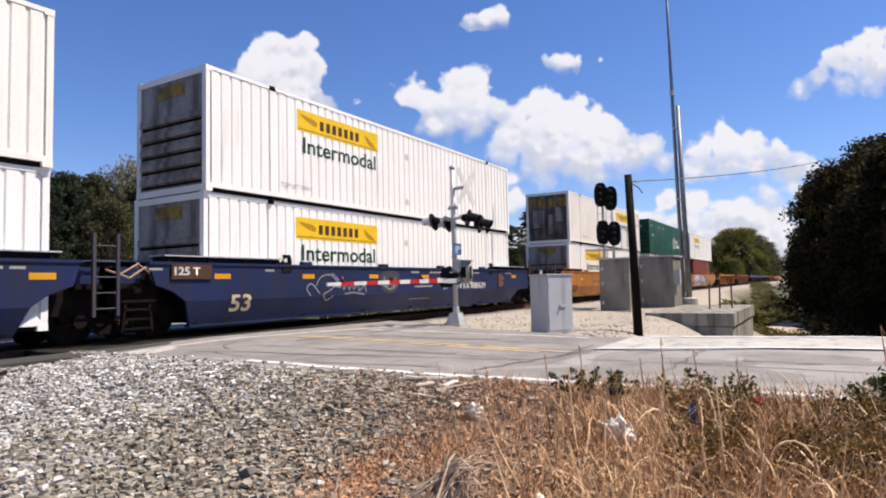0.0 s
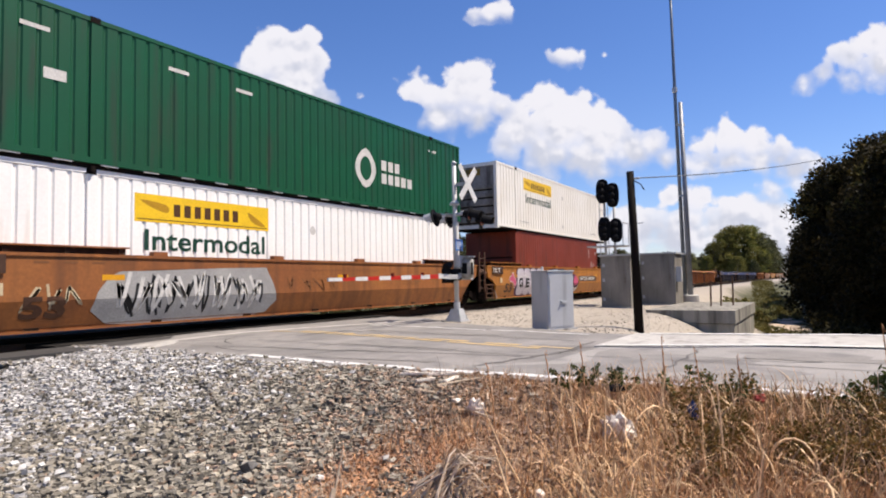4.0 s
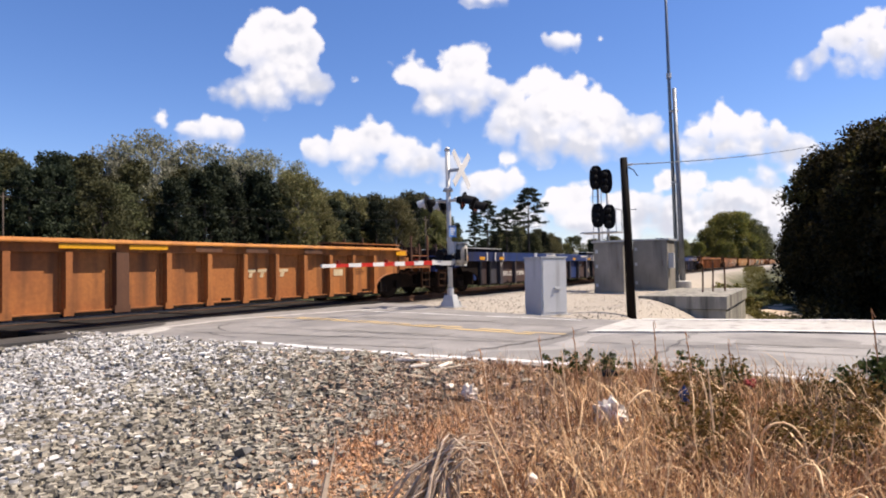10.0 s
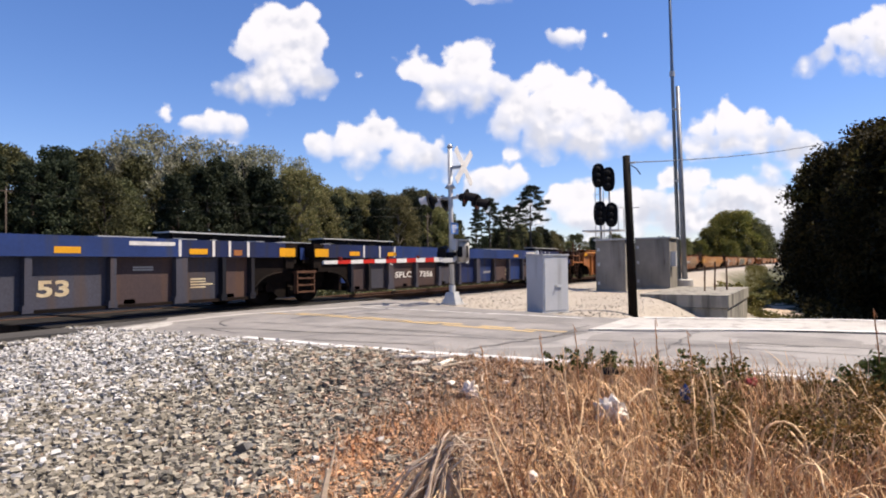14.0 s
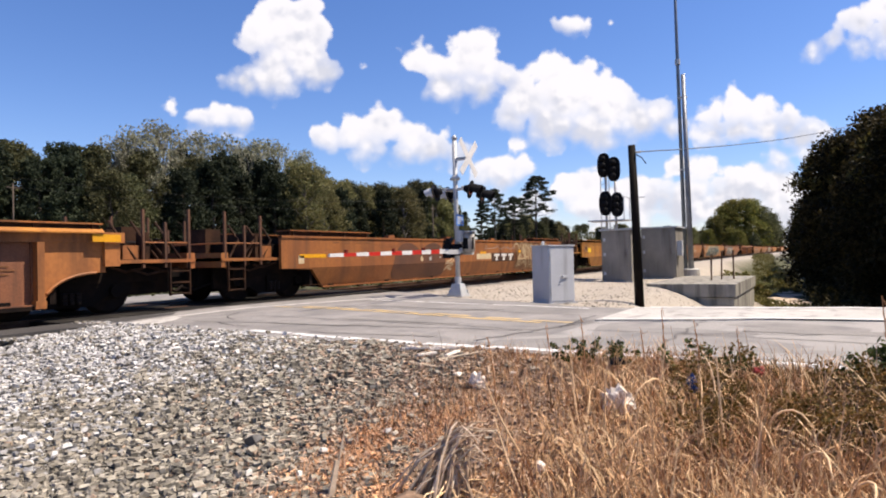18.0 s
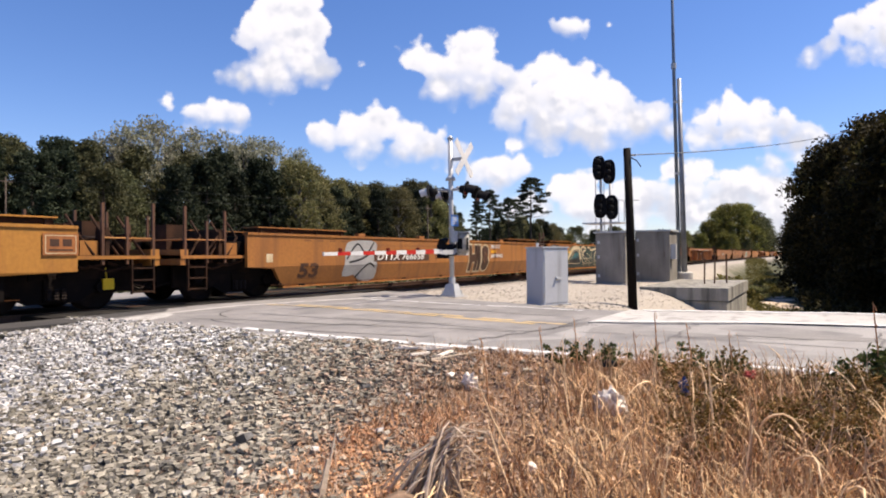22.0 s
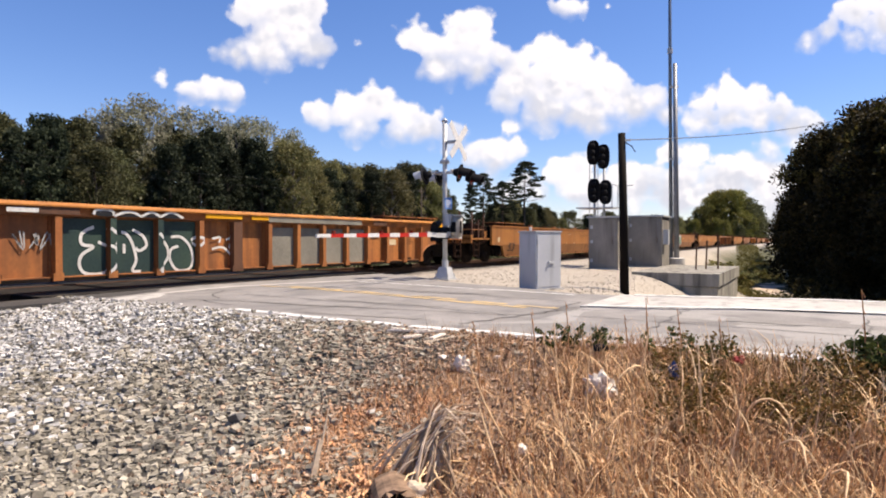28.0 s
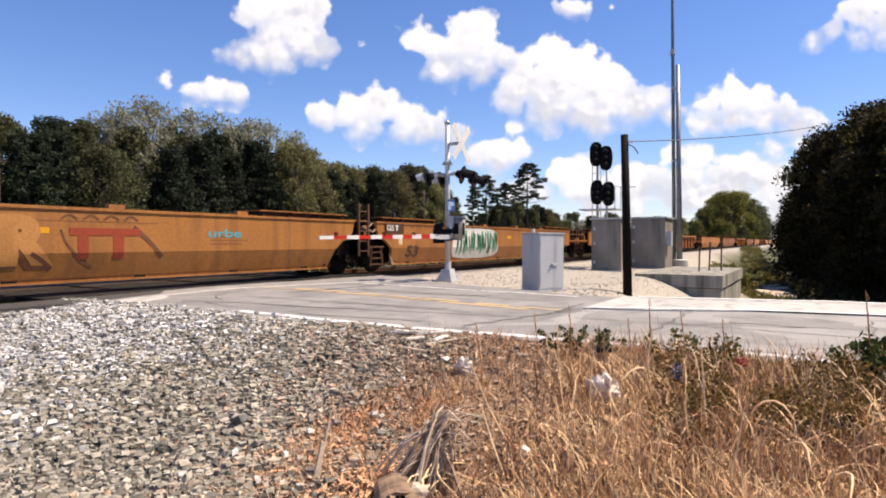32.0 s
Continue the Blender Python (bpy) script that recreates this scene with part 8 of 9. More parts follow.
# dark leaves added over the slope stand in for the trees' shade
spots = []
while len(spots) < 420:
    x, y = rng_u.uniform(16, 48), rng_u.uniform(-6, 1.6)
    if y < 0.0 + 0.02 * (x - 16) and not (y > -0.9 and x < 26 and rng_u.random() < 0.8):
        spots.append((x, y, ground_z(x, y) + rng_u.uniform(0.0, 0.5)))
tagged(new("slope_brush", mesh_of("slope_brush", *leaf_quads(rng_u, spots, rng_u.uniform(0.3, 0.7, 420), 26, 0.10), LEAF_NEAR)), "low brush on the slope, dark for the shade under trees", "undergrowth", kind="stuff")

spots = []
while len(spots) < 900:
    x = 28 + 90 * rng_u.random() ** 1.4
    y = rng_u.uniform(-0.4, 2.3) + 0.08 * (x - 28)
    if y < 8.0 and rng_u.random() < 0.8 and not (32 < x < 46 and -0.6 < y - 0.055 * (x - 30) - 0.4 < 1.9):
        spots.append((x, y, ground_z(x, y) + rng_u.uniform(0.0, 0.25)))
tagged(new("scrub", mesh_of("scrub", *leaf_quads(rng_u, spots, rng_u.uniform(0.2, 0.55, len(spots)), 22, 0.07, 0.6), LEAF_OLIVE)), "low olive-green scrub along the foot of the track bench", "undergrowth", kind="stuff")

# a bare sunny path at the foot of the slope
PATH = surf("pale_dirt", (0.50, 0.40, 0.29), (0.34, 0.26, 0.18), 0.95, big=0.9, fine=30, bump=0.3)
pv, pf = [], []
for i in range(25):
    for j in range(5):
        x = 30 + 0.9 * i
        y = 1.0 + 0.055 * (x - 30) + (j - 2) * 0.45 * (0.8 + 0.4 * math.sin(i * 1.3)) + 0.2 * math.sin(i * 0.7)
        pv.append((x, y, ground_z(x, y) + 0.05 - 0.06 * (j in (0, 4))))
pf = [(i * 5 + j, i * 5 + 5 + j, i * 5 + 6 + j, i * 5 + 1 + j) for i in range(24) for j in range(4)]
solid("dirt_path", (pv, pf), PATH, "pale bare dirt path at the foot of the slope", "path", "structure")


# shrubs on the slope
def shrub(seed, h, leaf, label):
    rng = np.random.default_rng(seed)
    b = thing("shrub", label, "shrub", group="shrubs on the slope by the track")
    for _ in range(6):
        part("stem", tube([(0, 0, -0.1), (rng.normal() * 0.15, rng.normal() * 0.15, h * 0.5), (rng.normal() * 0.35, rng.normal() * 0.35, h)], [0.02, 0.014, 0.005], 5), BARK, b)
    n = 26
    part("leaves", leaf_quads(rng, [(rng.normal() * h * 0.32, rng.normal() * h * 0.32, h * rng.uniform(0.2, 0.95)) for _ in range(n)], [h * 0.22] * n, 34, 0.075), leaf, b)
    return b


bush = [shrub(21, 1.0, LEAF_LIGHT, "leafy green shrub on the slope by the track"), shrub(22, 0.8, LEAF_SUN, "yellow-green shrub on the slope by the track")]
for i in range(26):
    x = rnd.uniform(46, 80) if i < 18 else rnd.uniform(30, 44)
    y = rnd.uniform(1.4, 3.0) + 0.05 * (x - 46) + (1.6 if i >= 18 else 0)
    b = bush[i % 2]
    m = pose(x, y, ground_z(x, y) - 0.05, 0, 0, rnd.uniform(0, 360))
    if i < 2:
        b.matrix_world = m
    else:
        copy_thing(b, m)

# ---- loose ballast ----
def stones(n, place, r_lo, r_hi, seed):
    """Angular stones: jittered twenty-sided lumps, flattened and turned at random."""
    rng = np.random.default_rng(seed)
    bm = bmesh.new()
    bmesh.ops.create_cube(bm, size=1.55)
    bmesh.ops.triangulate(bm, faces=bm.faces[:])
    base = np.array([v.co[:] for v in bm.verts])
    tris = np.array([[v.index for v in f.verts] for f in bm.faces])
    bm.free()
    pts = place(rng, n)
    n = len(pts)
    v = base[None] * rng.uniform(0.55, 1.2, (n, len(base), 3))
    v = v * np.stack((rng.uniform(0.85, 1.5, n), rng.uniform(0.6, 0.95, n), rng.uniform(0.42, 0.85, n)), 1)[:, None, :]
    w, tilt = rng.uniform(0, 2 * np.pi, n), rng.normal(0, 0.5, n)
    x, y, z = v[..., 0], v[..., 1], v[..., 2]
    y, z = y * np.cos(tilt)[:, None] - z * np.sin(tilt)[:, None], y * np.sin(tilt)[:, None] + z * np.cos(tilt)[:, None]
    x, y = x * np.cos(w)[:, None] - y * np.sin(w)[:, None], x * np.sin(w)[:, None] + y * np.cos(w)[:, None]
    r = rng.uniform(r_lo, r_hi, n) * rng.uniform(0.75, 1.0, n)
    v = np.stack((x, y, z), 2) * r[:, None, None] + pts[:, None, :] + np.stack((0 * r, 0 * r, r * rng.uniform(-0.15, 1.0, n)), 1)[:, None, :]
    f = tris[None] + (np.arange(n) * len(base))[:, None, None]
    return v.reshape(-1, 3).tolist(), f.reshape(-1, 3).tolist()


def verge_border(x, y):
    """Positive on the ballast, negative among the grass."""
    return y - 2.75 - 0.28 * (x - 4.0) + 0.55 * noise.noise((x * 0.9, y * 0.9, 11.0)) + 0.25 * noise.noise((x * 3, y * 3, 4.0))


def shingle_edge(x, y):
    """Positive where the ballast lies unmixed, negative where litter mixes into it."""
    return y - 3.1 - 0.66 * (x - 2.86) + 0.5 * noise.noise((x * 1.1, y * 1.1, 17.0)) + 0.3 * noise.noise((x * 3.3, y * 3.3, 8.0))


def on_ballast(rng, n, stray=0.16, fall=1.8, mixed=False, sheen=False):
    out = []
    while len(out) < n:
        x, y = rng.uniform(1.0, 6.25), rng.uniform(0.6, 11.2)
        if y > 2.62 * x + 0.6 or x * x + y * y < 6:
            continue
        if x > 5.95 + 0.3 * noise.noise((y * 1.2, 0, 2)) + 0.25 * step(6, 9, y) * (rng.random() < 0.5) and rng.random() < 0.93:
            continue
        d = verge_border(x, y)
        if d < 0 and rng.random() > stray * math.exp(d * fall):
            continue
        if math.hypot(x, y) > 8 and rng.random() < 0.35:
            continue
        # paler stones take over towards the crossing, painting the sheen of the sky
        sheen_zone = step(4.0, 8.0, y + 0.9 * noise.noise((x * 0.8, y * 0.8, 40.0)))
        if not mixed and rng.random() > (sheen_zone if sheen else 1.0 - 0.8 * sheen_zone):
            continue
        e = shingle_edge(x, y)
        if rng.random() > (math.exp(-max(e, 0) * 1.6) + 0.05 if mixed else (1.0 if e > 0 else 0.25 + 0.75 * math.exp(e * 2.2))):
            continue
        out.append((x, y, max(ground_z(x, y), road_z(x, y) if x > 5.95 else -9) - 0.004))
    return np.array(out)


def on_bench(rng, n):
    out = []
    while len(out) < n:
        x, y = 12.0 + 26 * rng.random() ** 1.7, rng.uniform(2.0, 11.0)
        if x < road_far(y) + 0.1 or (20.2 < x < 27.4 and 2.0 < y < 4.9):
            continue
        out.append((x, y, max(ground_z(x, y), bed_z(x, y) if y > 10.2 else -9) - 0.01))
    return np.array(out)


tagged(new("ballast", mesh_of("ballast", *stones(19000, on_ballast, 0.012, 0.040, 1), STONE)), "loose angular grey ballast stones beside the road", "gravel", kind="stuff")
tagged(new("clean_ballast", mesh_of("clean_ballast", *stones(9500, lambda rng, n: on_ballast(rng, n, sheen=True), 0.014, 0.04, 5), STONE_SHEEN)), "pale ballast stones heaped near the crossing, sheen in their colour", "gravel", kind="stuff")
tagged(new("brown_ballast", mesh_of("brown_ballast", *stones(6500, lambda rng, n: on_ballast(rng, n, 0.7, 0.8, True), 0.010, 0.034, 3), STONE_BROWN)), "loose brown ballast stones beside the road", "gravel", kind="stuff")
def round_about(rng, n):
    """Ballast beside and behind the camera's stand."""
    out = []
    while len(out) < n:
        x, y = rng.uniform(-9, 3.0), rng.uniform(1.8, 11.0)
        if (y > 2.62 * x + 0.6 or x * x + y * y < 6) and verge_border(x, y) > 0 and x * x + y * y > 2.5:
            out.append((x, y, ground_z(x, y) - 0.004))
    return np.array(out)


tagged(new("track_side_ballast", mesh_of("track_side_ballast", *stones(16000, round_about, 0.025, 0.055, 4), STONE)), "loose angular grey ballast stones along the track", "gravel", kind="stuff")
tagged(new("gravel", mesh_of("gravel", *stones(12000, on_bench, 0.009, 0.024, 2), STONE_TAN)), "tan gravel scattered along the track", "gravel", kind="stuff")
solid("grey_rock", stones(1, lambda rng, n: np.array([(3.4, 3.84, ground_z(3.4, 3.84) + 0.01)]), 0.07, 0.07, 9), surf("dark_rock", (0.122, 0.118, 0.114), (0.0912, 0.0874, 0.0836), 0.9, big=5, fine=30, bump=0.3), "dark grey rock lying among paler ballast", "rock")

DEAD_STALK = surf("grey_dead_stalks", (0.58, 0.46, 0.34), (0.40, 0.30, 0.215), 0.9, island=0.4)


# ---- dry grass ----
def blades(n, place, h_lo, h_hi, width, lean, bend, seed, rows=4):
    """Grass stems: tapering strips that lean and bend over."""
    rng = np.random.default_rng(seed)
    p = place(rng, n)
    n = len(p)
    head, side = rng.uniform(0, 2 * np.pi, n), rng.uniform(0, 2 * np.pi, n)
    h = rng.uniform(h_lo, h_hi, n)
    ang, curl = np.abs(rng.normal(0, lean, n)), rng.normal(bend, bend * 0.6, n)
    pos, out = p.copy(), []
    for k in range(rows):
        w = width * rng.uniform(0.7, 1.2, n) * (1 - 0.8 * k / (rows - 1))
        off = np.stack((np.cos(side) * w, np.sin(side) * w, 0 * w), 1)
        out += [pos - off, pos + off]
        a = np.clip(ang + curl * k / (rows - 1), 0, 2.4)
        pos = pos + np.stack((np.sin(a) * np.cos(head), np.sin(a) * np.sin(head), np.cos(a)), 1) * (h / (rows - 1))[:, None]
        head = head + rng.normal(0, 0.25, n)
    v = np.stack(out, 1)
    f = []
    for k in range(rows - 1):
        f.append(np.array((2 * k, 2 * k + 1, 2 * k + 3, 2 * k + 2)))
    f = np.stack(f)[None] + (np.arange(n) * 2 * rows)[:, None, None]
    return v.reshape(-1, 3).tolist(), f.reshape(-1, 4).tolist()


def verge_spot(lo, hi, x_lo=2.3, x_hi=5.95, y_lo=-2.8, y_hi=5.0, patch=None):
    """Ground between two distances from the edge of the ballast; patch thins it out along a noise of that scale."""
    def place(rng, n):
        out = []
        while len(out) < n:
            x, y = rng.uniform(x_lo, x_hi), rng.uniform(y_lo, y_hi)
            d = -verge_border(x, y)
            if not lo < d + rng.normal(0, 0.18) < hi or x * x + y * y < 5:
                continue
            if patch and noise.noise((x * patch, y * patch, 31.0)) < -0.05 + rng.normal(0, 0.12):
                continue
            out.append((x, y, ground_z(x, y)))
        return np.array(out)
    return place


def near_spot(cx, cy, rx, ry):
    def place(rng, n):
        x, y = rng.normal(cx, rx, n), rng.normal(cy, ry, n)
        return np.array([(a, b, ground_z(a, b)) for a, b in zip(x, y)])
    return place


def flakes(n, place, r_lo, r_hi, seed, tilt=0.35, lift=0.03, long=1.6):
    """Dead leaves and chips: small pointed sheets folded along the middle, lying at all turns."""
    rng = np.random.default_rng(seed)
    p = place(rng, n)
    n = len(p)
    r, w = rng.uniform(r_lo, r_hi, n), rng.uniform(0, 2 * np.pi, n)
    a = np.stack((np.cos(w), np.sin(w), rng.normal(0, tilt, n)), 1) * (r * long)[:, None]
    b = np.stack((-np.sin(w), np.cos(w), rng.normal(0, tilt, n)), 1) * r[:, None] * 0.7
    up = np.stack((0 * r, 0 * r, r * rng.uniform(0.1, 0.6, n)), 1)
    p = p + np.stack((0 * r, 0 * r, rng.uniform(0.004, lift, n)), 1)
    v = np.stack((p - a, p - b + up, p + a, p + b + up), 1).reshape(-1, 3)
    q = (np.arange(n) * 4)[:, None]
    f = np.concatenate((q + np.array((0, 1, 2)), q + np.array((0, 2, 3))))
    return v.tolist(), f.tolist()


LITTER_TAN = surf("dead_leaf_tan", (0.60, 0.43, 0.29), (0.36, 0.23, 0.145), 0.85, big=4, fine=40, bump=0.1, island=0.55)
LITTER_DARK = surf("dead_leaf_brown", (0.16, 0.088, 0.05), (0.08, 0.045, 0.028), 0.85, big=4, fine=40, bump=0.1, island=0.55)
STRAW_ORANGE = surf("orange_straw", (0.64, 0.38, 0.21), (0.48, 0.26, 0.135), 0.85, island=0.4)
LEAF_RUSTY = leafy("rusty_green_leaves", (0.075, 0.066, 0.016), (0.26, 0.165, 0.05), 0.3)


def stuff(name, shape, material, label, category):
    return tagged(new(name, mesh_of(name, *shape, material)), label, category, kind="stuff")


stuff("leaf_litter", flakes(4200, verge_spot(-1.0, 3.5), 0.006, 0.016, 51), LITTER_DARK, "dark brown dead leaves and chips on the soil", "leaf litter")
stuff("tan_litter", flakes(8200, verge_spot(-0.9, 3.4), 0.005, 0.015, 52), LITTER_TAN, "tan dead leaves and chips on the soil", "leaf litter")
stuff("twigs", blades(2600, verge_spot(-0.8, 2.2), 0.06, 0.26, 0.003, 1.5, 0.12, 53, 4), DEAD_STALK, "thin grey twigs and dead stalks lying on the soil", "twigs")
stuff("grass_thatch", blades(13000, verge_spot(-0.3, 4.5, patch=1.2), 0.04, 0.15, 0.0036, 1.2, 0.5, 33, 3), STRAW_RED, "matted rusty-brown thatch of dead grass on the soil", "dry grass")
stuff("dry_grass", blades(5800, verge_spot(1.25, 5.0, 2.6), 0.12, 0.36, 0.0042, 0.42, 1.0, 31, 5), STRAW, "tangled dry brown grass on the road verge", "dry grass")
stuff("rusty_grass", blades(4200, verge_spot(1.0, 5.0, 2.6, patch=1.4), 0.08, 0.28, 0.0045, 0.45, 0.8, 40, 4), STRAW_RED, "rusty-brown dead grass between paler stems", "dry grass")
stuff("bleached_grass", blades(900, verge_spot(1.45, 5.0, 2.9, 5.3), 0.25, 0.56, 0.0072, 0.22, 1.3, 32, 8), STRAW_PALE, "pale bleached stems standing and bent over in hoops", "dry grass")
stuff("tangled_straw", blades(2300, verge_spot(1.1, 5.0, 2.7, 5.4), 0.16, 0.42, 0.0068, 0.95, 1.5, 61, 7), STRAW, "thick tangled straw lying over the verge", "dry grass")
stuff("pale_tangle", blades(1000, verge_spot(1.0, 5.0, 2.7, 5.2), 0.14, 0.4, 0.0075, 1.1, 1.6, 62, 7), STRAW_PALE, "thick bleached straw tangled among brown grass", "dry grass")
stuff("short_straw", blades(900, verge_spot(0.2, 1.4, 3.0), 0.05, 0.2, 0.004, 0.8, 0.6, 41, 4), STRAW, "scattered short straw on bare soil", "dry grass")
stuff("rusty_tuft", blades(1300, near_spot(3.62, 3.0, 0.3, 0.14), 0.03, 0.13, 0.0045, 1.1, 0.7, 34), STRAW_ORANGE, "rust-orange tuft of dead grass among stones", "dry grass")
stuff("orange_tuft", blades(800, near_spot(4.12, 2.52, 0.22, 0.10), 0.03, 0.12, 0.0045, 1.1, 0.7, 42), STRAW_ORANGE, "bright orange patch of dead grass on the soil", "dry grass")
stuff("orange_litter", flakes(1300, near_spot(3.6, 2.95, 0.34, 0.17), 0.006, 0.018, 54), STRAW_ORANGE, "orange-brown dead needles and leaves among stones", "leaf litter")
stuff("fallen_leaves", flakes(360, near_spot(3.12, 2.36, 0.16, 0.12), 0.008, 0.018, 55, 0.5, 0.05, 2.4), STRAW_ORANGE, "long orange-tan dead leaves heaped beside a log", "leaf litter")
stuff("green_grass", blades(2400, verge_spot(2.1, 5.0, 4.4, 5.9, -2.4, 1.3), 0.06, 0.2, 0.005, 0.5, 0.7, 36), LEAF_OLIVE, "short green grass among the dry stems", "grass")
weedy = verge_spot(2.2, 5.0, 4.2, 5.85, -2.4, 1.1, 1.8)(np.random.default_rng(56), 760)
stuff("low_weeds", leaf_quads(np.random.default_rng(57), [(x, y, z + 0.04 + 0.2 * ((i * 0.618) % 1)) for i, (x, y, z) in enumerate(weedy)], [0.075] * len(weedy), 22, 0.017), LEAF_RUSTY, "low weeds with small rusty-green leaves among dry grass", "weed")

# a collapsed heap of thick dead stalks
STALK_BROWN = surf("brown_dead_stalks", (0.36, 0.25, 0.16), (0.21, 0.14, 0.09), 0.9, island=0.4)
heap = thing("dead_weed_clump", "collapsed grey clump of thick dead weed stalks", "dead weeds", pose(3.34, 2.02, ground_z(3.34, 2.02)))
rng_s = np.random.default_rng(58)
for k in range(84):
    foot = (rng_s.normal(-0.05, 0.10), rng_s.normal(0.05, 0.15))
    apex = (0.10 + rng_s.normal(0.0, 0.035), -0.03 + rng_s.normal(0.0, 0.045))
    reach = (apex[0] - foot[0], apex[1] - foot[1])
    h = rng_s.uniform(0.22, 0.46)
    r = rng_s.uniform(0.005, 0.013)
    part("stalk", tube([(*foot, -0.03), (foot[0] + reach[0] * 0.4, foot[1] + reach[1] * 0.4, h * 0.55), (foot[0] + reach[0], foot[1] + reach[1], h), (foot[0] + reach[0] * 1.3, foot[1] + reach[1] * 1.4, h + rng_s.uniform(-0.1, 0.04))], [r, r * 0.9, r * 0.7, r * 0.3], 5), (DEAD_STALK, STALK_BROWN, WOOD_PALE, STALK_BROWN)[k % 4], heap)
for k in range(14):
    w = rng_s.uniform(0, 6.28)
    part("fallen_stalk", tube([(0, 0, 0.04 + 0.1 * rng_s.random()), (0.2 * math.cos(w), 0.2 * math.sin(w), 0.09), (0.38 * math.cos(w + 0.2), 0.38 * math.sin(w + 0.2), 0.03)], [0.006, 0.005, 0.003], 5), STRAW_PALE, heap)
for x, y, h, lean, turn in ((3.9, 1.75, 0.62, 26, 115), (3.55, 1.62, 0.5, 32, 60), (4.62, 1.62, 0.6, 8, 40), (4.3, 1.32, 0.5, 6, 200), (4.9, 1.12, 0.55, 14, 300), (4.4, 0.55, 0.6, 10, 20)):
    cane = thing("dead_cane", "single thick bleached weed cane standing in dry grass", "weed", pose(x, y, ground_z(x, y), 0, 0, turn) @ pose(0, 0, 0, 0, lean, 0), group="dead canes in the grass")
    part("stalk", tube([(0, 0, -0.04), (0.012, 0.01, h * 0.5), (-0.01, 0.02, h)], [0.008, 0.007, 0.004], 6), STRAW_PALE, cane)
    part("twig", tube([(0.012, 0.01, h * 0.5), (0.06, 0.03, h * 0.68)], [0.004, 0.002], 4), STRAW_PALE, cane)
for x, y, r, turn in ((3.98, 0.1, 0.16, 30), (4.75, 0.98, 0.2, -20), (4.5, 0.3, 0.13, 80), (3.75, -0.15, 0.18, 10)):
    hoop = thing("bent_straw", "thick pale straw bent over into a hoop", "dry grass", pose(x, y, ground_z(x, y), 0, 0, turn), group="bent straws in the grass")
    part("stalk", tube([(r * math.cos(w) - r, 0.02 * math.sin(3 * w), 0.12 + r * 1.1 * math.sin(w)) if w >= 0 else (0, 0, 0.12 + w) for w in (-0.15, 0.0, 0.4, 0.8, 1.2, 1.6, 2.0, 2.4, 2.8)], [0.009, 0.009, 0.009, 0.008, 0.008, 0.007, 0.006, 0.005, 0.004], 6), STRAW_PALE, hoop, smooth=True)

def verge_behind(rng, n):
    """The verge beside and behind the camera's stand."""
    out = []
    while len(out) < n:
        x, y = rng.uniform(-6, 5.8), rng.uniform(-9, 2.8)
        if (x < 2.3 or y < -2.6) and x * x + y * y > 0.8 and verge_border(x, y) < 0.2:
            out.append((x, y, ground_z(x, y) - 0.01))
    return np.array(out)


tagged(new("verge_thatch", mesh_of("verge_thatch", *blades(16000, verge_behind, 0.06, 0.22, 0.007, 1.1, 0.6, 38, 3), STRAW_RED)), "matted brown thatch of dead grass along the verge", "dry grass", kind="stuff")
tagged(new("verge_grass", mesh_of("verge_grass", *blades(9000, verge_behind, 0.1, 0.3, 0.006, 0.6, 1.0, 39), STRAW)), "tangled dry grass along the verge", "dry grass", kind="stuff")
tagged(new("pale_thatch", mesh_of("pale_thatch", *blades(2600, lambda rng, n: np.stack((rng.normal(3.55, 0.4, n), rng.normal(-0.05, 0.3, n), np.full(n, ground_z(3.55, 0.0) + 0.03)), 1), 0.1, 0.38, 0.007, 1.2, 0.7, 37, 5), STRAW_PALE)), "flattened pale mat of bleached grass", "dry grass", kind="stuff")

# green weeds at the road's edge
def weed(seed, h, wide, n, per=5, leaf=0.026):
    rng = np.random.default_rng(seed)
    w = thing("weed", "spindly green weed with small leaves at the road edge", "weed", group="weeds at the road edge")
    stems, spots = [], []
    for _ in range(n):
        a, r = rng.uniform(0, 6.28), wide * rng.uniform(0.3, 1)
        tip = (r * math.cos(a), r * math.sin(a), h * rng.uniform(0.6, 1))
        stems.append(tube([(0, 0, -0.05), (tip[0] * 0.4, tip[1] * 0.4, tip[2] * 0.6), tip], [0.006, 0.005, 0.002], 5))
        spots += [tuple(c * k for c in tip) for k in (0.6, 0.75, 0.88, 1.0)]
    for s in stems:
        part("stem", s, STRAW, w)
    part("leaves", leaf_quads(rng, spots, [0.06] * len(spots), per, leaf), LEAF_WEED, w)
    return w


weeds = [weed(41, 0.30, 0.26, 5), weed(42, 0.22, 0.3, 5)]
for i, (x, y) in enumerate(((5.45, -0.52), (5.3, -0.72), (5.52, -0.78))):
    bushy = weed(44 + i, 0.36 if i < 3 else 0.22, 0.26, 15, 10, 0.032)
    bushy.matrix_world = pose(x, y, ground_z(x, y), 0, 0, 50 * i)
    tagged(bushy, "dense dark green weed clump at the road edge")
for i, (x, y) in enumerate(((5.45, 1.95), (5.5, 1.62), (5.5, 0.95), (5.5, 0.45), (5.5, -0.3), (5.45, -0.5), (5.5, -0.62), (5.35, -0.72), (5.55, -0.8), (5.25, -0.95), (5.6, 1.8))):
    m = pose(x, y, ground_z(x, y), 0, 0, 70 * i)
    if i < 2:
        weeds[i].matrix_world = m
    else:
        copy_thing(weeds[i % 2], m)

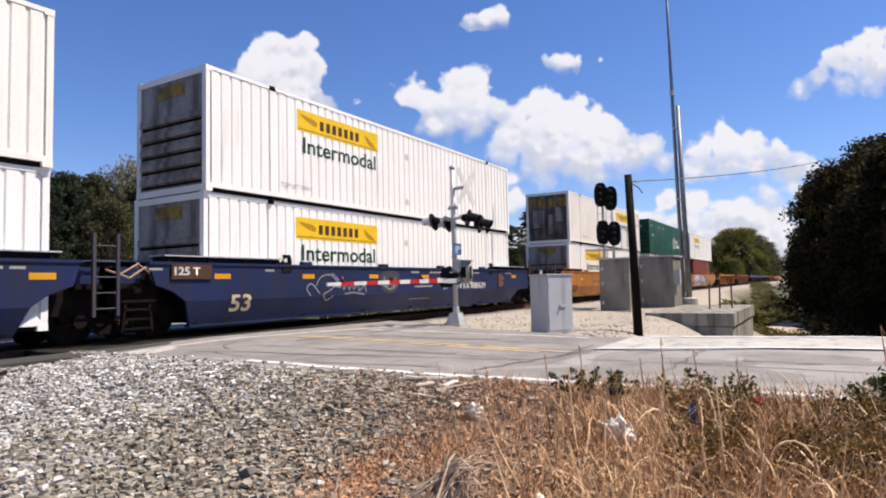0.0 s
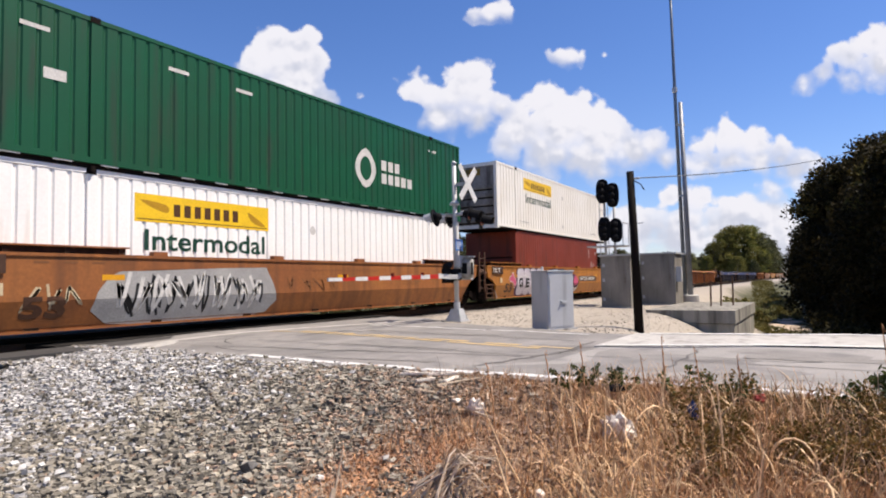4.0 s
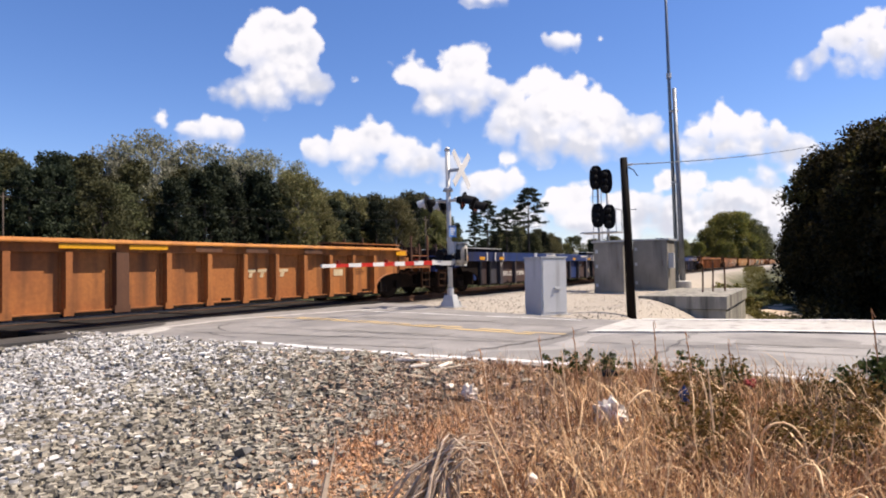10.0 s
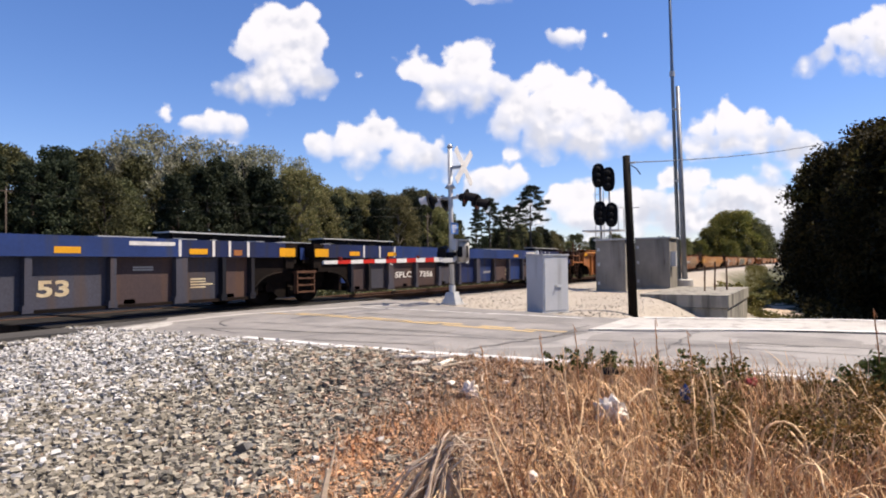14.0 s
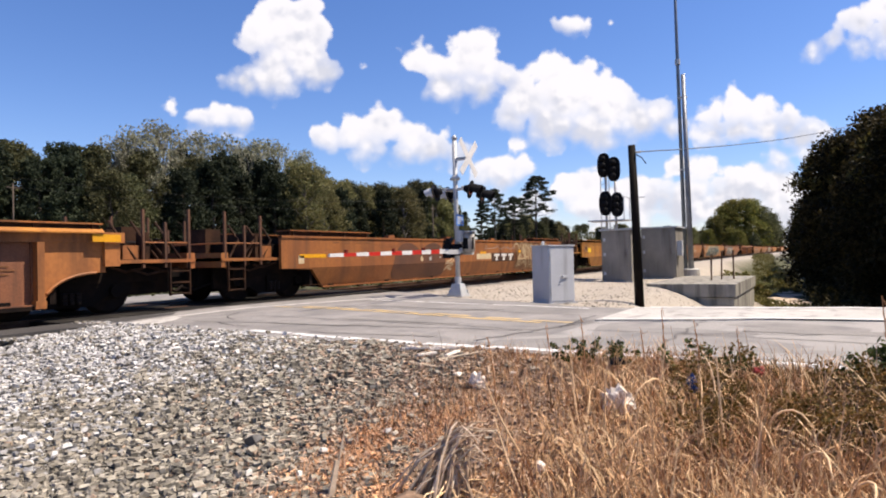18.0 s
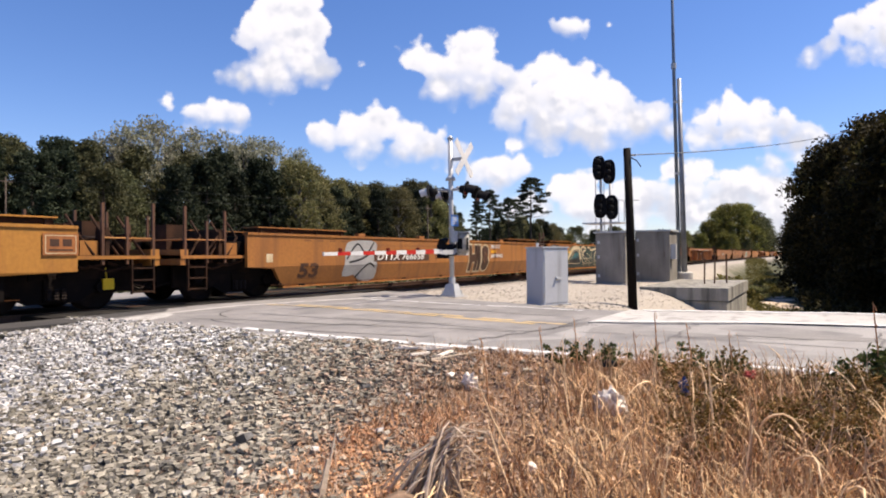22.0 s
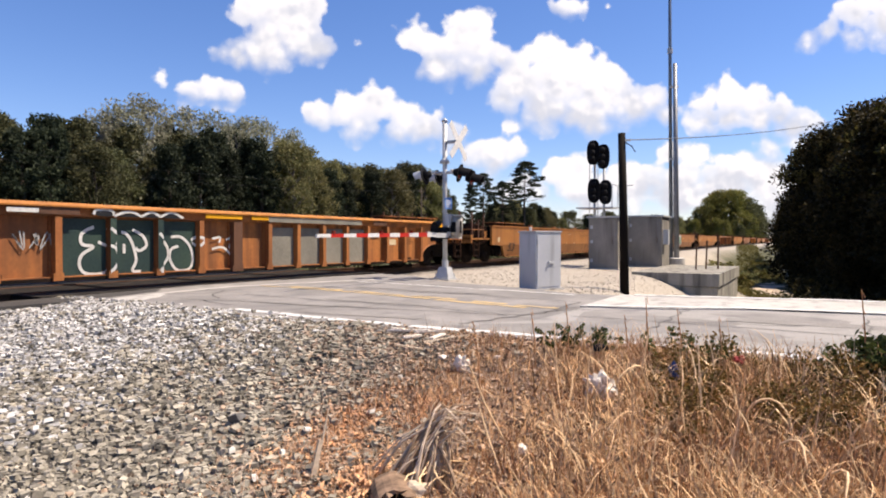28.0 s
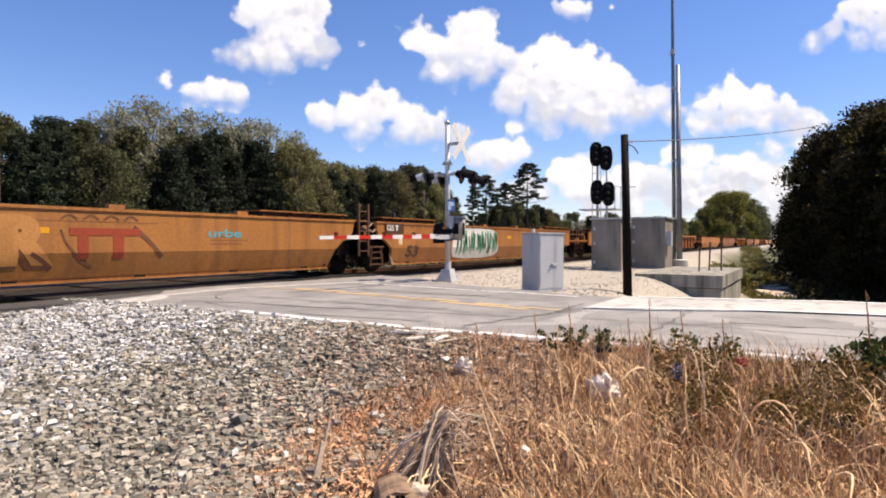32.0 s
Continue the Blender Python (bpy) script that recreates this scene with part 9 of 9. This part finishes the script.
for i, (x, y, h) in enumerate(((5.35, 1.12, 0.62), (5.5, 0.86, 0.5), (5.4, 0.55, 0.45), (5.3, 1.78, 0.55), (5.55, -0.42, 0.75), (5.45, 1.3, 0.4), (5.2, 2.05, 0.5), (4.6, 2.3, 0.6))):
    st = thing("dead_weed", "single thin dead weed standing at the road edge", "weed", pose(x, y, ground_z(x, y), rnd.uniform(-8, 8), rnd.uniform(-8, 8) - (22 if i == 4 else 0), 0), group="dead weeds at the road edge")
    part("stalk", tube([(0, 0, -0.03), (0.01, 0, h * 0.5), (0.0, 0.02, h)], [0.007, 0.006, 0.003], 5), STRAW_RED, st)
    for k in (0.55, 0.75, 0.92):
        part("twig", tube([(0, 0, h * k), (0.03 * (-1) ** i, 0.02, h * k + 0.06)], [0.003, 0.002], 4), STRAW_RED, st)

# ---- litter on the verge ----
def crumple(seed, size, flat, n=2):
    """A crumpled sheet: a jagged lump with sharp folds."""
    rng = np.random.default_rng(seed)
    bm = bmesh.new()
    bmesh.ops.create_icosphere(bm, subdivisions=n, radius=1.0)
    v = [tuple(np.array(p.co[:]) * np.array(size) * rng.uniform(0.55, 1.25) * np.array((1, 1, flat))) for p in bm.verts]
    f = [tuple(q.index for q in p.verts) for p in bm.faces]
    bm.free()
    return v, f


def litter(name, label, x, y, lift, shape, material):
    ob = solid(name, shape, material, label, "litter")
    ob.matrix_world = pose(x, y, ground_z(x, y) + lift, 0, 0, 37 * x)
    return ob


litter("crumpled_bag", "crumpled white plastic bag caught in dry grass", 4.72, 1.34, 0.11, crumple(1, (0.075, 0.125, 0.125), 1.0, 3), PAPER)
litter("paper_wad", "crumpled white paper wad on the soil", 4.95, 2.66, 0.06, crumple(2, (0.05, 0.075, 0.085), 1.0, 3), PAPER)
litter("paper_scrap", "small white paper scrap on the soil", 5.1, 2.95, 0.03, crumple(3, (0.04, 0.06, 0.04), 0.8, 1), PAPER)
litter("paper_scrap", "small white paper scrap on the soil", 3.75, 1.57, 0.07, crumple(4, (0.03, 0.045, 0.055), 0.9, 1), PAPER)
litter("paper_scrap", "small pale scrap beside the grass", 5.25, 2.45, 0.03, crumple(5, (0.025, 0.04, 0.03), 0.8, 1), PAPER)
litter("blue_wrapper", "crumpled dark blue wrapper in the grass", 5.05, 0.85, 0.16, crumple(6, (0.03, 0.05, 0.08), 1.0, 1), LITTER_BLUE)
litter("red_cup", "faded red plastic cup lying in the grass", 5.4, 0.42, 0.14, crumple(7, (0.04, 0.05, 0.035), 1.0, 2), LITTER_RED)
litter("dark_wrapper", "crumpled black plastic wrapper in the grass", 5.3, 1.5, 0.18, crumple(8, (0.06, 0.08, 0.05), 1.0, 1), BLACK)
for i, (x, y, a, l) in enumerate(((5.72, 3.75, 40, 0.5), (5.78, 3.5, 65, 0.32), (5.75, 3.9, 10, 0.22), (5.6, 3.3, 120, 0.26), (5.5, 3.55, 80, 0.2))):
    ob = solid("broken_strip", boxes((-l / 2, l / 2, -0.025, 0.025, 0.0, 0.02)), PAPER, "broken white plastic strip lying at the road edge", "debris", group="debris at the road edge")
    ob.matrix_world = pose(x, y, ground_z(x, y) + 0.03, 4, 3, a + 60)
for i, (x, y, a, l, r) in enumerate(((5.55, 3.15, -50, 0.5, 0.012), (5.3, 2.7, 20, 0.35, 0.01), (4.9, 2.6, 75, 0.4, 0.009), (5.2, 3.4, 110, 0.3, 0.01))):
    ob = solid("stick", tube([(-l / 2, 0, 0), (0, 0.02, 0.01), (l / 2, 0, 0.02)], [r, r, r * 0.6], 6), WOOD_PALE, "bleached dry stick on the ground", "stick", group="sticks on the verge")
    ob.matrix_world = pose(x, y, ground_z(x, y) + 0.03, 0, -5, a)
stake = thing("wooden_stake", "bleached split wooden stake leaning in the rusty grass", "stake", pose(3.06, 2.74, ground_z(3.06, 2.74), -4, 12, -30))
part("shaft", ([(x * (1 if z < 0.2 else 0.35), y, z) for x, y, z in boxes((-0.026, 0.026, -0.012, 0.012, -0.06, 0.24))[0]], boxes((0, 1, 0, 1, 0, 1))[1]), WOOD_PALE, stake)
part("splinter", tube([(0.012, 0, 0.1), (0.02, 0.004, 0.28), (0.026, 0.0, 0.47)], [0.011, 0.008, 0.004], 5), WOOD_PALE, stake)
log = thing("rotten_log", "short hollow piece of rotten wood with a pale torn edge", "log", pose(2.99, 2.05, ground_z(2.99, 2.05) + 0.05, 0, 4, 40))
ring = [(r * math.cos(w) * (1 + 0.12 * math.sin(3 * w)), r * math.sin(w) * 0.9) for r in (0.125, 0.098) for w in [2 * math.pi * i / 18 for i in range(18)]]
lv = [(x + (0.03 * math.sin(2.3 * i) if x < 0 else 0), y, z) for x in (-0.14, 0.22) for i, (y, z) in enumerate(ring)]
lf = []
for i in range(18):
    j = (i + 1) % 18
    lf += [(i, j, 18 + j, 18 + i), (i, 36 + i, 36 + j, j), (18 + j, 54 + j, 54 + i, 18 + i), (36 + i, 54 + i, 54 + j, 36 + j)]
part("wood", (lv, lf), surf("rotten_bark", (0.26, 0.17, 0.11), (0.10, 0.065, 0.042), 0.95, big=9, fine=25, bump=0.6), log)
# black plug gives the log's hollow its shade
part("rotten_core", tube([(0.0, 0, 0), (0.2, 0, 0)], 0.1, 12), UNDER, log)
v, f = crumple(61, (0.11, 0.07, 0.05), 1.0, 2)
part("torn_bark", ([(x + 0.0, y - 0.13, z + 0.06) for x, y, z in v], f), WOOD_PALE, log, "pale torn piece of bark")
plank = thing("old_board", "dark weathered board lying at the edge of the ballast", "board", pose(2.68, 2.55, ground_z(2.68, 2.55) - 0.012, 3, 0, -73))
v, f = bevelled((0.86, 0.1, 0.045), 0.006)
part("board", ([(x, y, z) for x, y, z in v], f), TIE_WOOD, plank)
for x in (-0.3, 0.05, 0.31):
    part("nail", tube([(x, 0.01, 0.04), (x, 0.01, 0.05)], 0.006, 6), RAIL, plank)
for i, (x, y, r) in enumerate(((3.51, 3.2, 0.034), (3.2, 3.15, 0.03), (3.05, 3.5, 0.036), (2.85, 3.05, 0.03), (3.9, 2.9, 0.03), (4.6, 3.1, 0.03), (3.3, 4.2, 0.032), (2.7, 3.6, 0.034))):
    solid("white_stone", stones(1, lambda rng, n: np.array([(x, y, ground_z(x, y) + 0.02)]), r, r, 90 + i), surf("white_quartz", (0.66, 0.63, 0.57), (0.5, 0.47, 0.42), 0.8, big=8, fine=40, bump=0.2) if i == 0 else bpy.data.materials["white_quartz"], "pale white stone lying among grey ballast", "stone", group="pale stones in the ballast")

# ---- drifting clouds on a far backdrop of sky ----
CAM9 = pose(0, 0, 0, 92.47, 1.06, -59.20).to_3x3()
FAR = 2600.0
DRIFT = CAM9 @ Vector((0.00058, 0.00050, 0)) * FAR * 0.75


def cloud_material():
    """Heaped clouds: each is a group of round lobes whose rims are frayed by noise; clear between them."""
    m = bpy.data.materials.new("clouds")
    m.use_nodes = True
    nt = m.node_tree
    n, link = nt.nodes, nt.links.new
    n.remove(n["Principled BSDF"])

    def put(sock, v):
        if hasattr(v, "is_linked"):
            link(v, sock)
        else:
            sock.default_value = v

    def num(op, a, b=0.0, c=None):
        x = n.new("ShaderNodeMath")
        x.operation = op
        put(x.inputs[0], a)
        put(x.inputs[1], b)
        if c is not None:
            put(x.inputs[2], c)
        return x.outputs[0]

    def vec(op, a, b):
        x = n.new("ShaderNodeVectorMath")
        x.operation = op
        put(x.inputs[0], a)
        put(x.inputs[1], b)
        return x

    def fog(src, scale, detail, rough=0.55):
        x = n.new("ShaderNodeTexNoise")
        x.inputs["Scale"].default_value, x.inputs["Detail"].default_value, x.inputs["Roughness"].default_value = scale, detail, rough
        link(src, x.inputs["Vector"])
        return x

    def smooth(v, lo, hi):
        x = n.new("ShaderNodeMapRange")
        x.interpolation_type = "SMOOTHSTEP"
        put(x.inputs["Value"], v)
        x.inputs["From Min"].default_value, x.inputs["From Max"].default_value = lo, hi
        return x.outputs[0]

    place = n.new("ShaderNodeTexCoord").outputs["Object"]
    axes = [tuple(CAM9 @ Vector(a)) for a in ((1, 0, 0), (0, 1, 0), (0, 0, -1))]
    right, up, ahead = (vec("DOT_PRODUCT", place, a).outputs["Value"] for a in axes)
    flat = n.new("ShaderNodeCombineXYZ")
    put(flat.inputs[0], num("DIVIDE", right, ahead))
    put(flat.inputs[1], num("DIVIDE", up, ahead))
    warp = fog(flat.outputs[0], 11.0, 6)
    moved = vec("MULTIPLY_ADD", warp.outputs["Color"], (0.044, 0.044, 0))
    put(moved.inputs[2], vec("SUBTRACT", flat.outputs[0], (0.022, 0.022, 0)).outputs[0])
    split = n.new("ShaderNodeSeparateXYZ")
    link(moved.outputs[0], split.inputs[0])
    rise = split.outputs[1]
    heap, under = -1.0, 0.0
    for group in CLOUDS:
        lump = -1.0
        for u, w, r in group:
            away = vec("DISTANCE", moved.outputs[0], (u / 1000, -w / 1000, 0)).outputs["Value"]
            lump = num("SMOOTH_MAX", num("SUBTRACT", r / 1000 * 1.07 + 0.003, away), lump, 0.014)
        if len(group) > 2:
            # each heap has a flat grey floor
            floor = min(-w - r for u, w, r in group) / 1000
            tall = max(-w + r for u, w, r in group) / 1000 - floor
            low = num("MULTIPLY", smooth(num("SUBTRACT", floor + tall * 0.70, rise), 0.0, tall * 0.66), smooth(lump, -0.012, 0.006))
            under = num("MAXIMUM", low, under)
        heap = num("SMOOTH_MAX", lump, heap, 0.014)
    fray = fog(flat.outputs[0], 30.0, 7, 0.52)

    def puffs(src):
        """Round heads of two sizes, high in the middle of each head."""
        total = None
        for scale, amount in ((24.0, 1.0), (58.0, 0.45)):
            x = n.new("ShaderNodeTexVoronoi")
            x.feature = "SMOOTH_F1"
            x.inputs["Scale"].default_value, x.inputs["Smoothness"].default_value = scale, 0.25
            link(src, x.inputs["Vector"])
            head = num("MULTIPLY", num("SUBTRACT", 0.42, x.outputs["Distance"]), amount)
            total = head if total is None else num("ADD", head, total)
        return total

    sway = vec("MULTIPLY_ADD", fray.outputs["Color"], (0.016, 0.016, 0))
    put(sway.inputs[2], flat.outputs[0])
    heads = puffs(sway.outputs[0])
    edge = num("MULTIPLY_ADD", num("SUBTRACT", fray.outputs[0], 0.5), 0.026, num("MULTIPLY_ADD", heads, 0.024, heap))
    # crisp heads above, soft floors below
    alpha = num("ADD", num("MULTIPLY", smooth(edge, -0.003, 0.007), num("SUBTRACT", 1.0, under)), num("MULTIPLY", smooth(edge, -0.006, 0.030), under))
    # the heads' light from above and the floors' grey shade are painted in
    shifted = vec("ADD", sway.outputs[0], (0.004, 0.010, 0))
    lit = num("SUBTRACT", heads, puffs(shifted.outputs[0]))
    wide = num("SUBTRACT", fog(flat.outputs[0], 9.0, 4).outputs[0], fog(vec("ADD", flat.outputs[0], (0.012, 0.026, 0)).outputs[0], 9.0, 4).outputs[0])
    billow = num("MULTIPLY", num("ADD", num("MULTIPLY", lit, 0.42), num("MULTIPLY", wide, 1.3)), smooth(edge, 0.002, 0.030))
    tone = num("ADD", num("SUBTRACT", 1.0, num("MULTIPLY", under, 0.22)), billow)
    shade = n.new("ShaderNodeMix")
    shade.data_type = "RGBA"
    put(shade.inputs[0], smooth(tone, 0.70, 1.02))
    shade.inputs[6].default_value, shade.inputs[7].default_value = (0.71, 0.74, 0.81, 1), (0.99, 0.985, 0.99, 1)
    glow = n.new("ShaderNodeEmission")
    put(glow.inputs["Color"], shade.outputs[2])
    glow.inputs["Strength"].default_value = 0.57
    clear = n.new("ShaderNodeBsdfTransparent")
    ms = n.new("ShaderNodeMixShader")
    put(ms.inputs[0], alpha)
    link(clear.outputs[0], ms.inputs[1])
    link(glow.outputs[0], ms.inputs[2])
    link(ms.outputs[0], n["Material Output"].inputs["Surface"])
    return m


CLOUDS = []
CLOUDS.append(((250, -20, 40), (310, -40, 40), (380, -30, 45), (460, -45, 50), (520, -60, 45), (560, -20, 50),))
CLOUDS.append(((-277, -347, 33), (-231, -333, 35), (-295, -306, 38), (-240, -288, 51), (-204, -256, 29), (-277, -251, 42), (-331, -236, 24), (-351, -230, 14),))
CLOUDS.append(((-395, -177, 22), (-363, -180, 26), (-336, -174, 18),))
CLOUDS.append(((-452, -200, 10),))
CLOUDS.append(((-193, -142, 26), (-149, -149, 31), (-106, -163, 33), (-66, -143, 35), (-24, -126, 33), (-131, -128, 29), (-76, -117, 26), (15, -114, 24),))
CLOUDS.append(((-52, -277, 27), (-22, -268, 27), (6, -263, 27), (28, -274, 26), (53, -287, 27), (62, -256, 26), (-4, -218, 31), (51, -221, 29), (87, -241, 18), (-36, -210, 13),))
CLOUDS.append(((160, -251, 35), (124, -210, 40), (196, -219, 49), (253, -196, 49), (96, -178, 31), (160, -163, 40), (233, -156, 40), (297, -166, 36), (335, -183, 27), (353, -157, 20), (249, -236, 18),))
CLOUDS.append(((415, -190, 24), (460, -192, 26), (501, -185, 27), (542, -157, 24), (424, -166, 18), (571, -161, 18),))
CLOUDS.append(((560, -136, 31), (526, -110, 22), (583, -101, 20),))
CLOUDS.append(((360, -85, 20), (406, -87, 26), (451, -69, 31), (397, -51, 27), (480, -51, 20), (347, -51, 20),))
CLOUDS.append(((76, -94, 31), (115, -90, 20), (56, -81, 22), (92, -74, 24),))
CLOUDS.append(((183, -60, 27), (224, -69, 24), (160, -26, 24), (207, -37, 33), (242, -42, 18),))
CLOUDS.append(((74, -394, 18), (101, -396, 18), (47, -388, 11),))
CLOUDS.append(((196, -324, 16), (178, -316, 9), (213, -334, 9),))
CLOUDS.append(((688, -348, 33), (651, -319, 31), (699, -301, 31), (606, -288, 22), (644, -283, 24), (579, -278, 15), (560, -273, 8), (742, -328, 36), (779, -301, 36),))
CLOUDS.append(((96, -130, 14),))
CLOUDS.append(((415, -152, 24), (462, -160, 26), (508, -156, 26), (545, -172, 20), (590, -152, 26), (540, -138, 18)))
CLOUDS.append(((300, -62, 18), (345, -30, 22), (410, -18, 24), (130, -44, 18), (100, -30, 18)))
CLOUDS.append(((256, -332, 6), (-135, -260, 4),))
dv, df = [], []
for j in range(13):
    for i in range(33):
        az, el = radians(-16 + 98 * i / 32), radians(-1.0 + 43 * j / 12)
        dv.append((FAR * math.cos(el) * math.cos(az), FAR * math.cos(el) * math.sin(az), FAR * math.sin(el)))
for j in range(12):
    for i in range(32):
        df.append((j * 33 + i, j * 33 + i + 1, j * 33 + i + 34, j * 33 + i + 33))
clouds = solid("backdrop", (dv, df), cloud_material(), "white heaped summer clouds in a blue sky", "sky", "structure", smooth=True)
DRIFTERS = [(clouds, DRIFT * -9, DRIFT)]


def motions():
    """The train rolls past at an even speed; the clouds drift."""
    for ob, s, y, z in MOVERS:
        walk(ob, [(t, pose(s - SPEED * t, y, z)) for t in (0, 0.1, 8, 16, 24, 31.9, 32)])
    for ob, place, drift in DRIFTERS:
        walk(ob, [(t, pose(*(place + drift * t))) for t in (0, 0.1, 16, 31.9, 32)])


motions()
